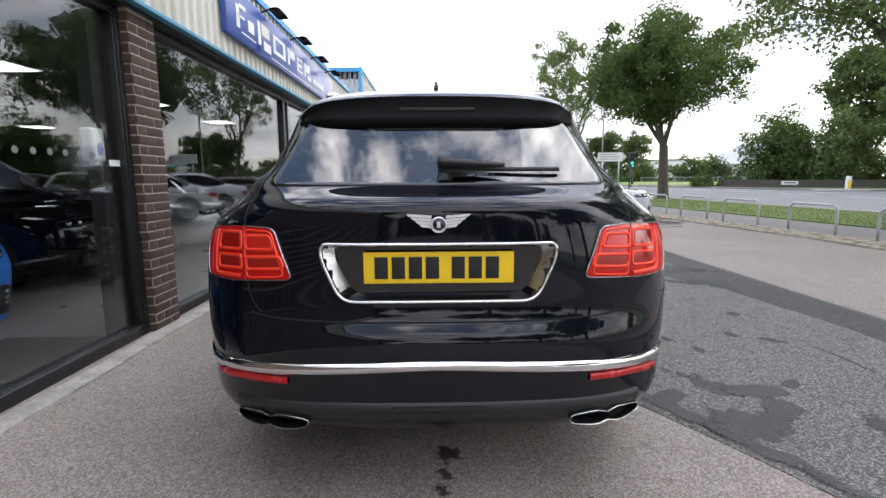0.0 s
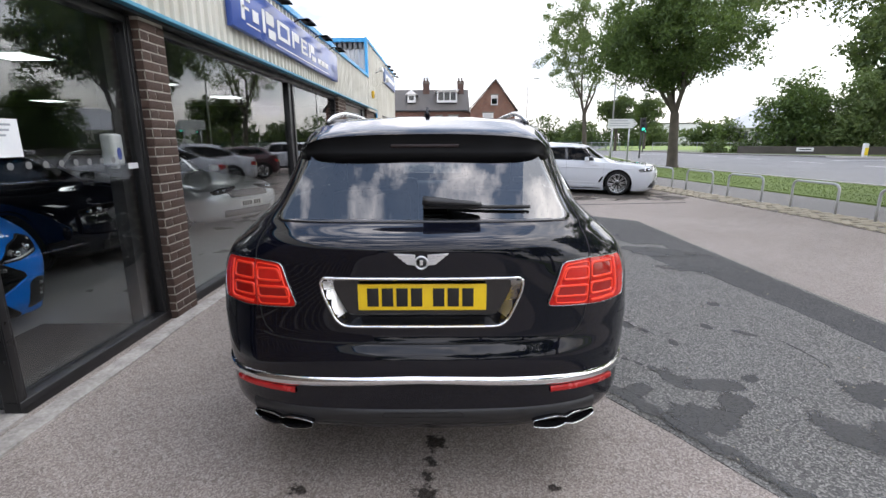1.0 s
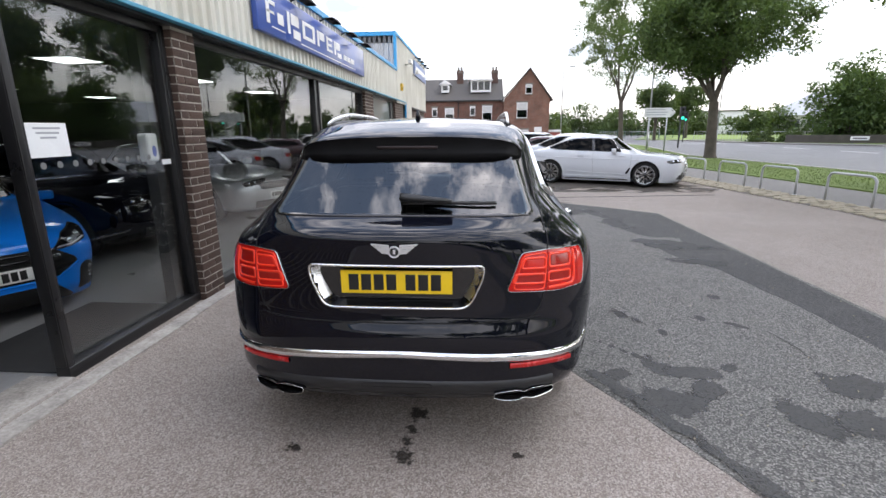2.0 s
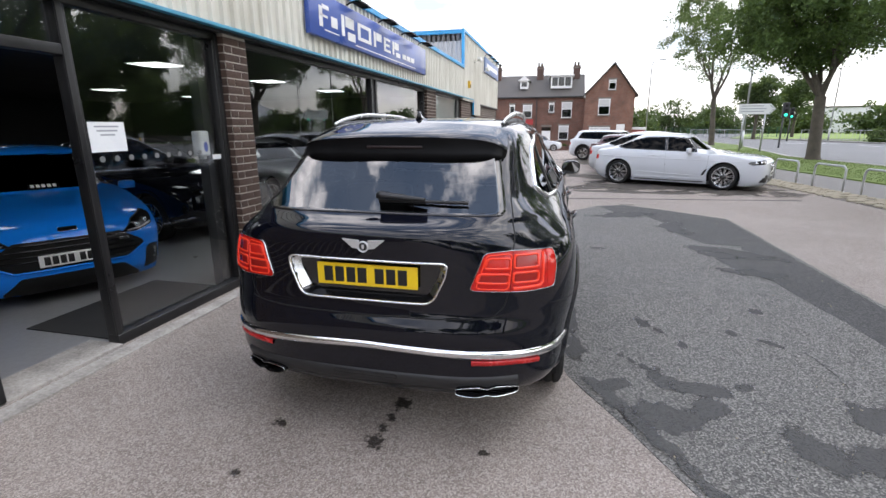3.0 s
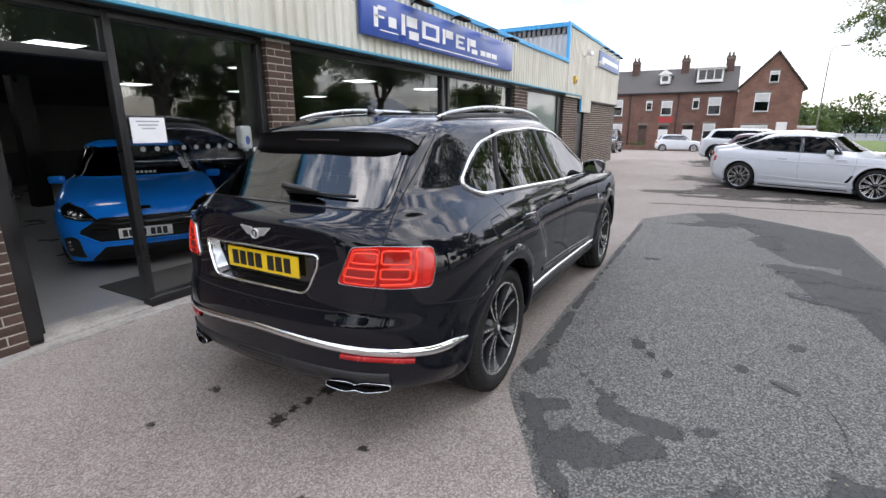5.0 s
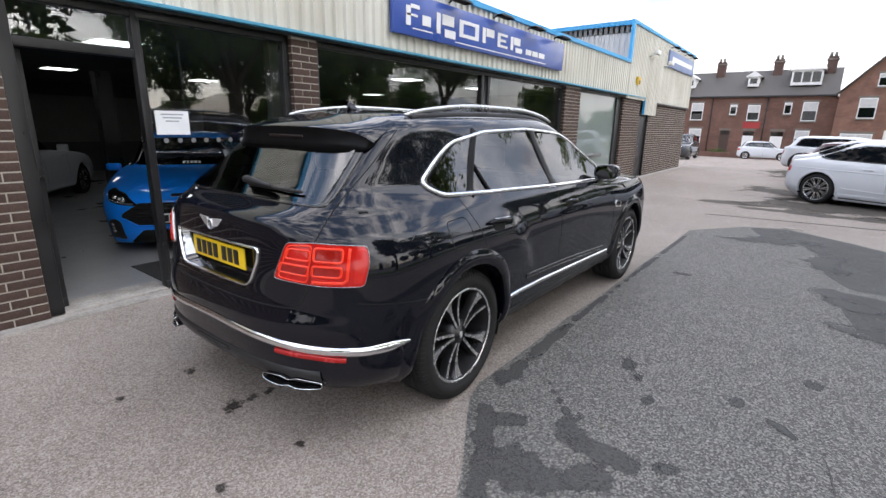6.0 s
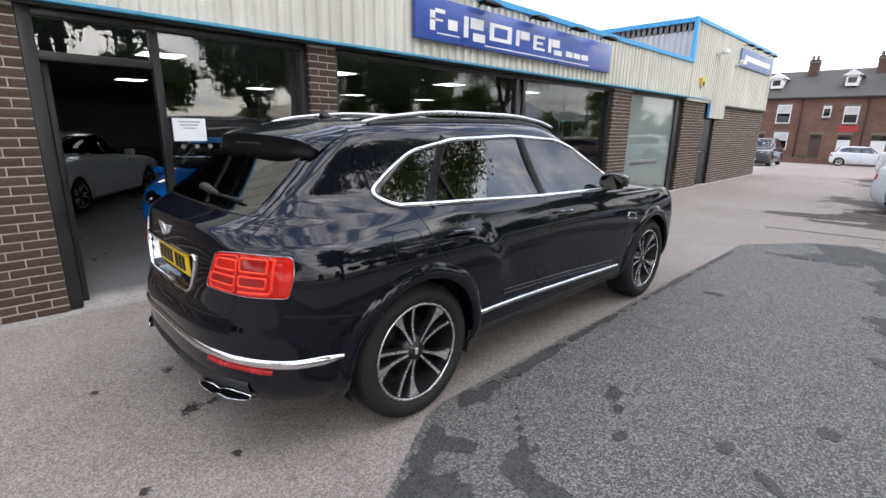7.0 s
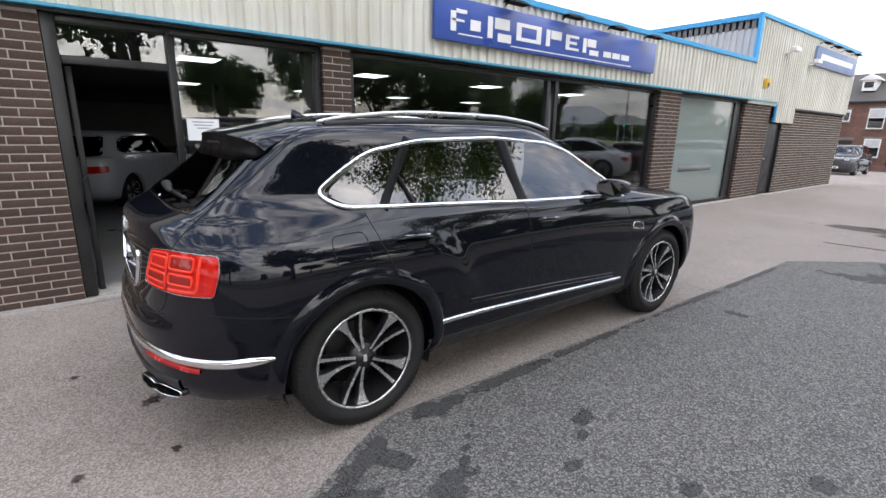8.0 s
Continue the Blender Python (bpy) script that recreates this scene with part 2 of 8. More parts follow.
M["dark_alloy"] = surface("dark_alloy_paint", (0.008, 0.008, 0.009), (0.014, 0.014, 0.015), 0.35, 0.0, 120, 8, 0.0, 0.4)
M["badge"] = surface("satin_silver_badge", (0.70, 0.70, 0.71), (0.80, 0.80, 0.81), 0.42, 0.85, 120, 30, 0.0, 0, 0.05)
M["tyre"] = surface("tyre_rubber", (0.013, 0.013, 0.0135), (0.027, 0.0265, 0.026), 0.72, 0, 160, 7, 0.15)
M["tyre"].node_tree.nodes["Principled BSDF"].inputs["Specular IOR Level"].default_value = 0.2
M["trim"] = surface("black_plastic_trim", (0.012, 0.012, 0.013), (0.02, 0.02, 0.021), 0.5, 0, 300, 6, 0.05)
M["gloss_black"] = plain("gloss_black_trim", (0.008, 0.008, 0.009), 0.12, 0, 0.6)
M["deep_black"] = surface("deep_black_plastic", (0.003, 0.003, 0.0035), (0.006, 0.006, 0.0065), 0.4, 0, 200, 8)
M["deep_black"].node_tree.nodes["Principled BSDF"].inputs["Specular IOR Level"].default_value = 0.12
M["gap"] = plain("dark_joint", (0.003, 0.003, 0.003), 0.9)
M["valance"] = surface("grey_lower_valance", (0.018, 0.018, 0.019), (0.03, 0.03, 0.031), 0.42, 0.2, 200, 6, 0.03)
M["seat"] = surface("dark_leather", (0.02, 0.02, 0.021), (0.035, 0.034, 0.034), 0.5, 0, 220, 8, 0.2)
M["auto_glass"] = pane("tinted_car_glass", (0.40, 0.45, 0.46), 0.15)
M["dark_glass"] = pane("dark_privacy_glass", (0.14, 0.15, 0.16), 0.13)
M["black_glass"] = pane("near_black_car_glass", (0.02, 0.026, 0.033), 0.010)
M["lens_red"] = plain("red_lamp_lens", (0.50, 0.008, 0.005), 0.10, 0, 0.3)
M["lens_red_dark"] = plain("deep_red_lamp_lens", (0.56, 0.014, 0.009), 0.12, 0, 0.3)
M["lens_red_deep"] = plain("dark_red_lamp_slot", (0.30, 0.010, 0.007), 0.12, 0, 0.3)
M["lens_red_light"] = plain("light_red_lamp_tube", (0.88, 0.040, 0.014), 0.25, 0, 0.2)
M["reflector"] = surface("red_reflector", (0.35, 0.01, 0.01), (0.5, 0.02, 0.02), 0.2, 0, 400, 20, 0.3)
M["plate_yellow"] = surface("yellow_number_plate", (0.86, 0.58, 0.01), (0.9, 0.62, 0.02), 0.35, 0, 300, 10, 0.02)
M["plate_white"] = surface("white_number_plate", (0.76, 0.76, 0.74), (0.82, 0.82, 0.8), 0.35, 0, 300, 10, 0.02)
M["ink"] = plain("black_plate_ink", (0.01, 0.01, 0.01), 0.45)
M["disc"] = surface("brake_disc_steel", (0.02, 0.02, 0.02), (0.04, 0.039, 0.038), 0.5, 1.0, 200, 20, 0.05)

# ---- cars: a smooth shell of stacked plan outlines; y ahead from the rear axle, x across, z up ----
from mathutils.bvhtree import BVHTree


class Shell:
    """levels: rows of z, half width, rear y, front y, rear corner length, rear power, front corner length, front power."""

    def __init__(self, levels, count=110, nr=52, ns=96, nf=36, swell=None, lift=None, fairing=0, soften=0.0, taper=None):
        L = np.array(levels, float)
        d = np.diff(L[:, :4], axis=0)
        s = np.r_[0, np.cumsum(np.sqrt((d * (1.0, 1.0, 0.5, 0.25)) ** 2).sum(1) + 0.002)]
        u = np.linspace(0, s[-1], count)
        if soften:
            # run the levels together with a soft roll instead of kinks
            fine = np.linspace(0, s[-1], count * 8)
            reach = int(3 * soften / (fine[1] - fine[0]))
            bell = np.exp(-0.5 * (np.arange(-reach, reach + 1) * (fine[1] - fine[0]) / soften) ** 2)
            cols = []
            for i in range(8):
                c = pchip(fine, s, L[:, i])
                c = np.r_[2 * c[0] - c[reach:0:-1], c, 2 * c[-1] - c[-2:-reach - 2:-1]]
                cols.append(np.interp(u, fine, np.convolve(c, bell / bell.sum(), "valid")))
            cols[1] = np.maximum(cols[1], 0.0)
        else:
            cols = [pchip(u, s, L[:, i]) for i in range(8)]
        z, w, rear, front, lr, pr, lf, pf = [c[:, None] for c in cols]
        xr, yr = self.corner(w, lr, pr, nr)
        yr = rear + lr - yr
        b = np.linspace(0, 1, ns + 2)[None, 1:-1]
        ys = (rear + lr) * (1 - b) + (front - lf) * b
        xs = w + 0 * ys
        xf, yf = self.corner(w, lf, pf, nf)
        xf, yf = xf[:, ::-1], front - lf + yf[:, ::-1]
        x, y = np.concatenate([xr, xs, xf], 1), np.concatenate([yr, ys, yf], 1)
        zz = z + 0 * x
        if lift:
            zz = lift(x, y, zz)
        if swell:
            x = x * (1 + swell(y, zz) * np.clip(x / np.maximum(w, 0.01), 0, 1) ** 2)
        if taper:
            x = x * (1 - taper(y, zz))
        if fairing:
            # ease the upper body so that reflections run smoothly
            g = np.stack([x, y, zz], -1)
            k = (np.clip((zz - 1.20) / 0.08, 0, 1) * 0.22 + np.clip((zz - 0.77) / 0.05, 0, 1) * 0.30)[1:-1, 1:-1, None]
            for _ in range(fairing):
                mean = (g[:-2, 1:-1] + g[2:, 1:-1] + g[1:-1, :-2] + g[1:-1, 2:]) / 4
                g[1:-1, 1:-1] += k * (mean - g[1:-1, 1:-1])
            x, y, zz = g[..., 0], g[..., 1], g[..., 2]
        n = x.shape[1]
        X = np.concatenate([x, -x[:, -2:0:-1]], 1)
        Y = np.concatenate([y, y[:, -2:0:-1]], 1)
        Z = np.concatenate([zz, zz[:, -2:0:-1]], 1)
        m = X.shape[1]
        self.verts = np.stack([X, Y, Z], -1).reshape(-1, 3)
        i, j = np.meshgrid(np.arange(count - 1), np.arange(m), indexing="ij")
        j2 = (j + 1) % m
        self.quads = np.stack([i * m + j, i * m + j2, (i + 1) * m + j2, (i + 1) * m + j], -1).reshape(-1, 4)
        self.mid = self.verts[self.quads].mean(1)
        self.tree = BVHTree.FromPolygons([tuple(v) for v in self.verts], [tuple(q) for q in self.quads])
        self.bottom = list(range(m))[::-1]

    @staticmethod
    def corner(w, length, power, n):
        """Quarter outlines from the middle line to the flank, with even steps along the curve."""
        a = np.linspace(0, math.pi / 2, 600)[None, :]
        x, y = w * np.sin(a) ** (2 / power), length * np.cos(a) ** (2 / power)
        s = np.concatenate([np.zeros((len(x), 1)), np.cumsum(np.hypot(np.diff(x), np.diff(y)), 1)], 1)
        even = [np.linspace(0, q[-1], n) for q in s]
        return np.array([np.interp(e, q, v) for e, q, v in zip(even, s, x)]), np.array([np.interp(e, q, v) for e, q, v in zip(even, s, y)])

    def mesh(self, name, hole):
        keep = ~hole(self.mid[:, 0], self.mid[:, 1], self.mid[:, 2])
        faces = [tuple(q) for q in self.quads[keep].tolist()] + [tuple(self.bottom)]
        me = bpy.data.meshes.new(name)
        me.from_pydata(self.verts.tolist(), [], faces)
        bm = bmesh.new()
        bm.from_mesh(me)
        bmesh.ops.remove_doubles(bm, verts=bm.verts, dist=0.0004)
        bmesh.ops.delete(bm, geom=[v for v in bm.verts if not v.link_faces], context="VERTS")
        bmesh.ops.recalc_face_normals(bm, faces=bm.faces)
        bm.to_mesh(me)
        bm.free()
        return me

    def at(self, turn, a, z, off=0.0):
        """The shell's place seen along a level direction: turn 0 from behind, 90 from its right side, 180 from the front, -90 from its left."""
        c, s = math.cos(radians(turn)), math.sin(radians(turn))
        e, d = Vector((c, s, 0)), Vector((-s, c, 0))
        hit, nrm, _, _ = self.tree.ray_cast(e * a + Vector((0, 0, z)) - d * 9, d)
        if hit is None:
            hit, nrm, _, _ = self.tree.find_nearest(e * a + Vector((0, 0, z)) - d * 1.0)
        if nrm.dot(d) > 0:
            nrm = -nrm
        return hit + nrm * off

    def top(self, x, y, off=0.0):
        hit, nrm, _, _ = self.tree.ray_cast(Vector((x, y, 4)), Vector((0, 0, -1)))
        if hit is None:
            return Vector((x, y, 1))
        return hit + Vector((0, 0, off))

    def patch(self, turn, outline, off=0.003, skirt=0.012, rings=(1.0, 0.97, 0.85, 0.65, 0.4, 0.15), dome=0.0, centre=None, step=0.03, fair=0, bulge=0.0):
        """A panel over an outline (a, z), laid on the shell, with a turned-down edge."""
        out = dense(outline, step)
        c = Vector(centre) if centre else Vector((sum(p[0] for p in out) / len(out), sum(p[1] for p in out) / len(out)))
        bm = bmesh.new()
        loops = []
        if skirt:
            loops.append([bm.verts.new(self.at(turn, *p, off - skirt)) for p in out])
        for k, r in enumerate(rings):
            o = off + (dome * (1 - r) if k else 0)
            loops.append([bm.verts.new(self.at(turn, c.x + (p[0] - c.x) * r, c.y + (p[1] - c.y) * r, o)) for p in out])
        n = len(out)
        if fair:
            # one smooth sheet of low order instead of the shell's own facets
            cs, sn = math.cos(radians(turn)), math.sin(radians(turn))
            P = np.array([tuple(v.co) for v in bm.verts])
            u, w, g = P[:, 0] * cs + P[:, 1] * sn, P[:, 2], -P[:, 0] * sn + P[:, 1] * cs
            u0, w0 = u - u.mean(), w - w.mean()
            terms = np.stack([u0**i * w0**j for i in range(fair + 1) for j in range(fair + 1 - i)], 1)
            k, *_ = np.linalg.lstsq(terms, g, rcond=None)
            for v, a, d in zip(bm.verts, u, terms @ k + bulge * (w0**2 - 0.012)):
                v.co.x, v.co.y = a * cs - d * sn, a * sn + d * cs
        for p, q in zip(loops, loops[1:]):
            for i in range(n):
                bm.faces.new((p[i], p[(i + 1) % n], q[(i + 1) % n], q[i]))
        if rings[-1] < 0.3:
            bm.faces.new(loops[-1])
        bmesh.ops.recalc_face_normals(bm, faces=bm.faces)
        return bm

    def ribbon(self, turn, pts, width, height, closed=False, off=0.0, step=0.03):
        """A raised strip along a line (a, z) on the shell."""
        pts = dense(pts, step, closed)
        k = len(pts)
        bm = bmesh.new()
        rows = []
        for i, p in enumerate(pts):
            a = Vector(pts[(i - 1) % k] if (closed or i) else p)
            b = Vector(pts[(i + 1) % k] if (closed or i < k - 1) else p)
            d = (b - a).normalized()
            nn = Vector((-d.y, d.x))
            w = width[0] + (width[1] - width[0]) * i / (k - 1) if hasattr(width, "__len__") else width
            rows.append([bm.verts.new(self.at(turn, p[0] + nn.x * w * s, p[1] + nn.y * w * s, off + h)) for s, h in ((-0.5, -0.004), (-0.42, height * 0.75), (-0.15, height), (0.15, height), (0.42, height * 0.75), (0.5, -0.004))])
        for i in range(k if closed else k - 1):
            p, q = rows[i], rows[(i + 1) % k]
            for j in range(5):
                bm.faces.new((p[j], p[j + 1], q[j + 1], q[j]))
        bmesh.ops.recalc_face_normals(bm, faces=bm.faces)
        return bm


def flip(bm):
    """The mirror image across the car's middle."""
    for v in bm.verts:
        v.co.x = -v.co.x
    bmesh.ops.reverse_faces(bm, faces=bm.faces)
    return bm


def inside(poly, a, z):
    """Which of the points (arrays) lie in an outline."""
    res = np.zeros(a.shape, bool)
    p = np.asarray(poly, float)
    for (x0, y0), (x1, y1) in zip(p, np.roll(p, -1, 0)):
        cross = ((y0 > z) != (y1 > z)) & (a < (x1 - x0) * (z - y0) / ((y1 - y0) if y1 != y0 else 1e-9) + x0)
        res ^= cross
    return res


def shrunk(outline, d):
    """An outline moved inwards by about d."""
    c = Vector((sum(p[0] for p in outline) / len(outline), sum(p[1] for p in outline) / len(outline)))
    out = []
    for p in outline:
        v = Vector(p) - c
        out.append(tuple(c + v * max(0.1, 1 - d / max(v.length, 1e-6))))
    return out


def arch_bm(shell, side, y0, z0, r0, r1, proud, depth=0.10, a0=-14, a1=194):
    """A wheel-arch lip: a ring on the shell with a flange that turns inwards."""
    bm = bmesh.new()
    rows = []
    for i in range(61):
        a = radians(a0 + (a1 - a0) * i / 60)
        c, s = math.cos(a), math.sin(a)
        row = []
        for r, o in ((r1, -0.004), (r1 * 0.65 + r0 * 0.35, proud * 0.8), (r0 * 0.75 + r1 * 0.25, proud), (r0 + 0.004, proud * 0.75), (r0, proud * 0.2)):
            p = shell.at(90, y0 + r * c, z0 + r * s, o)
            row.append(p)
        p = row[-1].copy()
        row.append(p - Vector((depth, 0, 0)))
        rows.append([bm.verts.new((side * v.x, v.y, v.z)) for v in row])
    for p, q in zip(rows, rows[1:]):
        for j in range(5):
            bm.faces.new((p[j], p[j + 1], q[j + 1], q[j]))
    bmesh.ops.recalc_face_normals(bm, faces=bm.faces)
    return bm


def wheel_parts(car, x, y, r, width, rim, spokes, style, face, back):
    """A wheel standing at (x, y): tyre > rim, spokes, cap, brake disc. Its outer face looks away from the car's middle."""
    s = 1 if x > 0 else -1
    bm = bmesh.new()
    hw = width / 2
    lathe(bm, [(rim, hw * 0.82), (rim + 0.012, hw * 0.95), (rim + (r - rim) * 0.22, hw * 0.985), (rim + (r - rim) * 0.25, hw * 1.012), (rim + (r - rim) * 0.52, hw * 1.02), (rim + (r - rim) * 0.55, hw * 1.0), (r - 0.035, hw * 0.94), (r - 0.012, hw * 0.84), (r - 0.002, hw * 0.68),
               (r, hw * 0.62), (r - 0.008, hw * 0.59), (r - 0.008, hw * 0.54), (r, hw * 0.51), (r, hw * 0.24), (r - 0.008, hw * 0.22), (r - 0.008, hw * 0.16), (r, hw * 0.14),
               (r, -hw * 0.14), (r - 0.008, -hw * 0.16), (r - 0.008, -hw * 0.22), (r, -hw * 0.24), (r, -hw * 0.6), (r - 0.012, -hw * 0.84), (r - 0.04, -hw), (rim, -hw * 0.82)], 64)
    bmesh.ops.recalc_face_normals(bm, faces=bm.faces)
    tyre = part("wheel", bm, M["tyre"], car, "black rubber tyre on its wheel")
    tyre.matrix_basis = pose(x, y, r, 0, 0, 0 if s > 0 else 180)
    if style == "split":
        bm = bmesh.new()
        for k in range(84):
            a = TAU * k / 84
            q = []
            for rad, along in ((r - 0.034, 0.945), (r - 0.010, 0.845), (r + 0.0005, 0.63)):
                for da in (-0.011, 0.011):
                    for lift in (0.0, 0.0035):
                        b = a + da + (0.012 if along < 0.7 else 0.0)
                        q.append(bm.verts.new((hw * along + lift * 0.8, (rad + lift * 0.3) * math.cos(b), (rad + lift * 0.3) * math.sin(b))))
            for i in (0, 4):
                bm.faces.new((q[i + 1], q[i + 3], q[i + 7], q[i + 5]))
                bm.faces.new((q[i], q[i + 1], q[i + 5], q[i + 4]))
                bm.faces.new((q[i + 2], q[i + 6], q[i + 7], q[i + 3]))
            bm.faces.new((q[0], q[2], q[3], q[1]))
        bmesh.ops.recalc_face_normals(bm, faces=bm.faces)
        part("tread", bm, M["tyre"], tyre, "black rubber tread blocks", False)
    bm = bmesh.new()
    lathe(bm, [(rim + 0.004, hw * 0.80), (rim + 0.006, hw * 0.90), (rim - 0.004, hw * 0.92), (rim - 0.011, hw * 0.88)], 64)
    bmesh.ops.recalc_face_normals(bm, faces=bm.faces)
    lip = part("rim", bm, face, tyre, "machined alloy rim lip")
    bm = bmesh.new()
    lathe(bm, [(rim - 0.011, hw * 0.879), (rim - 0.02, hw * 0.6), (rim - 0.05, -hw * 0.2), (rim - 0.045, -hw * 0.8), (rim, -hw * 0.8)], 64)
    bmesh.ops.recalc_face_normals(bm, faces=bm.faces)
    part("barrel", bm, back, tyre, "dark inside of the rim")
    bm = bmesh.new()
    lathe(bm, [(0.02, -hw * 0.1), (rim * 0.62, -hw * 0.1), (rim * 0.66, -hw * 0.14), (rim * 0.66, -hw * 0.3), (0.02, -hw * 0.3)], 40)
    bmesh.ops.recalc_face_normals(bm, faces=bm.faces)
    part("brake_disc", bm, M["disc"], tyre, "grey steel brake disc")
    bm = bmesh.new()
    lathe(bm, [(0.002, hw * 0.74), (0.03, hw * 0.74), (0.034, hw * 0.70), (0.06, hw * 0.66), (0.085, hw * 0.55), (0.085, -hw * 0.1)], 32)
    bmesh.ops.recalc_face_normals(bm, faces=bm.faces)
    part("centre_cap", bm, back, tyre, "dark wheel hub with a round cap")
    bm = bmesh.new()
    if style == "split":
        box(bm, hw * 0.742, hw * 0.756, -0.010, 0.010, -0.019, 0.019, 0.004)
        part("cap_badge", bm, M["badge"], tyre, "small pale cap badge")
    else:
        bm.free()
    made_face = made_back = None
    for k in range(spokes):
        if style == "split":
            turn = 360 * k / spokes + (-5 if k % 2 else 5)
            w0, w1, bend = (0.0095, 0.050, 0.010) if k % 2 else (0.0100, 0.0130, -0.006)
        else:
            turn = 360 * k / spokes + (70 / spokes if k % 2 else -70 / spokes)
            w0, w1, bend = 0.18 / spokes, 0.16 / spokes, 0.0
        if made_face is None or style == "split" and k < 2:
            rr = np.linspace(0.055, rim - 0.008, 7)
            fa, ba = bmesh.new(), bmesh.new()
            prev = None
            for i, q in enumerate(rr):
                t = i / 6
                w = w0 + (w1 - w0) * t ** (4.0 if style == "split" else 1.3)
                o = bend * math.sin(math.pi * t) * 0.6
                h = hw * (0.70 + 0.12 * t - 0.10 * math.sin(math.pi * t))
                prof = [(-w * 1.12, h - 0.05), (-w, h - 0.004), (-w * 0.82, h), (w * 0.82, h - 0.001), (w, h - 0.005), (w * 1.12, h - 0.05)]
                row = [Vector((b, a + o, q)) for a, b in prof]
                if prev:
                    for j in range(5):
                        tgt = fa if j == 2 else ba
                        tgt.faces.new([tgt.verts.new(v) for v in (prev[j], prev[j + 1], row[j + 1], row[j])])
                prev = row
            for b in (fa, ba):
                bmesh.ops.remove_doubles(b, verts=b.verts, dist=1e-5)
                bmesh.ops.recalc_face_normals(b, faces=b.faces)
            mf, mb = bpy.data.meshes.new("spoke"), bpy.data.meshes.new("spoke_side")
            fa.to_mesh(mf), ba.to_mesh(mb)
            fa.free(), ba.free()
            if style == "split" and k == 1:
                made_odd = (mf, mb)
            else:
                made_face, made_back = mf, mb
        use = made_odd if style == "split" and k % 2 else (made_face, made_back)
        for nm, me, ma in (("spoke", use[0], face), ("spoke_side", use[1], back)):
            ob = part_mesh(nm, me, ma, tyre)
            ob.matrix_basis = pose(0, 0, 0, turn, 0, 0)
    return tyre


def liner(car, x, y, z, r, depth):
    """The dark inside of a wheel arch."""
    s = 1 if x > 0 else -1
    bm = bmesh.new()
    rows = []
    for xx in (x + 0.0 * s, x - depth * s):
        rows.append([bm.verts.new((xx, y + r * math.cos(a), z + r * math.sin(a))) for a in np.linspace(radians(-20), radians(200), 33)])
    for i in range(32):
        bm.faces.new((rows[0][i], rows[0][i + 1], rows[1][i + 1], rows[1][i]))
    c = bm.verts.new((x - depth * s, y, z))
    for i in range(32):
        bm.faces.new((rows[1][i], rows[1][i + 1], c))
    part("wheel_arch_liner", bm, M["gap"], car, "", False)


def plate_on(car, m, material, bars=(1, 1, 1, 1, 0, 1, 1, 1), name="number_plate", label=""):
    """A number plate facing -y of m, its characters as plain bars."""
    bm = bm_box(-0.26, 0.26, -0.006, 0.004, -0.0555, 0.0555, 0.003)
    plate = part(name, bm, material, car, label or "number plate with plain dark bars")
    plate.matrix_basis = m
    n = len(bars)
    x = -0.222
    for b in bars:
        if b:
            ob = part("character_bar", bm_box(x, x + 0.046, -0.0085, -0.0055, -0.0385, 0.0385, 0.001), M["ink"], plate)
            x += 0.059
        else:
            x += 0.03
    return plate


def seats(car, rows, width, floor=0.55, mat=None):
    for y, height in rows:
        for x in (-width, width):
            bm = bmesh.new()
            box(bm, x - 0.25, x + 0.25, y, y + 0.5, floor, floor + 0.16, 0.05)
            vs = box(bm, x - 0.24, x + 0.24, y - 0.12, y + 0.04, floor + 0.1, floor + height, 0.05)
            s = part("seat", bm, mat or M["seat"], car, "dark leather seat")
            bm = bmesh.new()
            box(bm, x - 0.13, x + 0.13, y - 0.17, y - 0.06, floor + height + 0.03, floor + height + 0.21, 0.04)
            cyl(bm, (x - 0.05, y - 0.1, floor + height - 0.05), (x - 0.05, y - 0.1, floor + height + 0.06), 0.007, n=6)
            cyl(bm, (x + 0.05, y - 0.1, floor + height - 0.05), (x + 0.05, y - 0.1, floor + height + 0.06), 0.007, n=6)
            part("headrest", bm, mat or M["seat"], s)


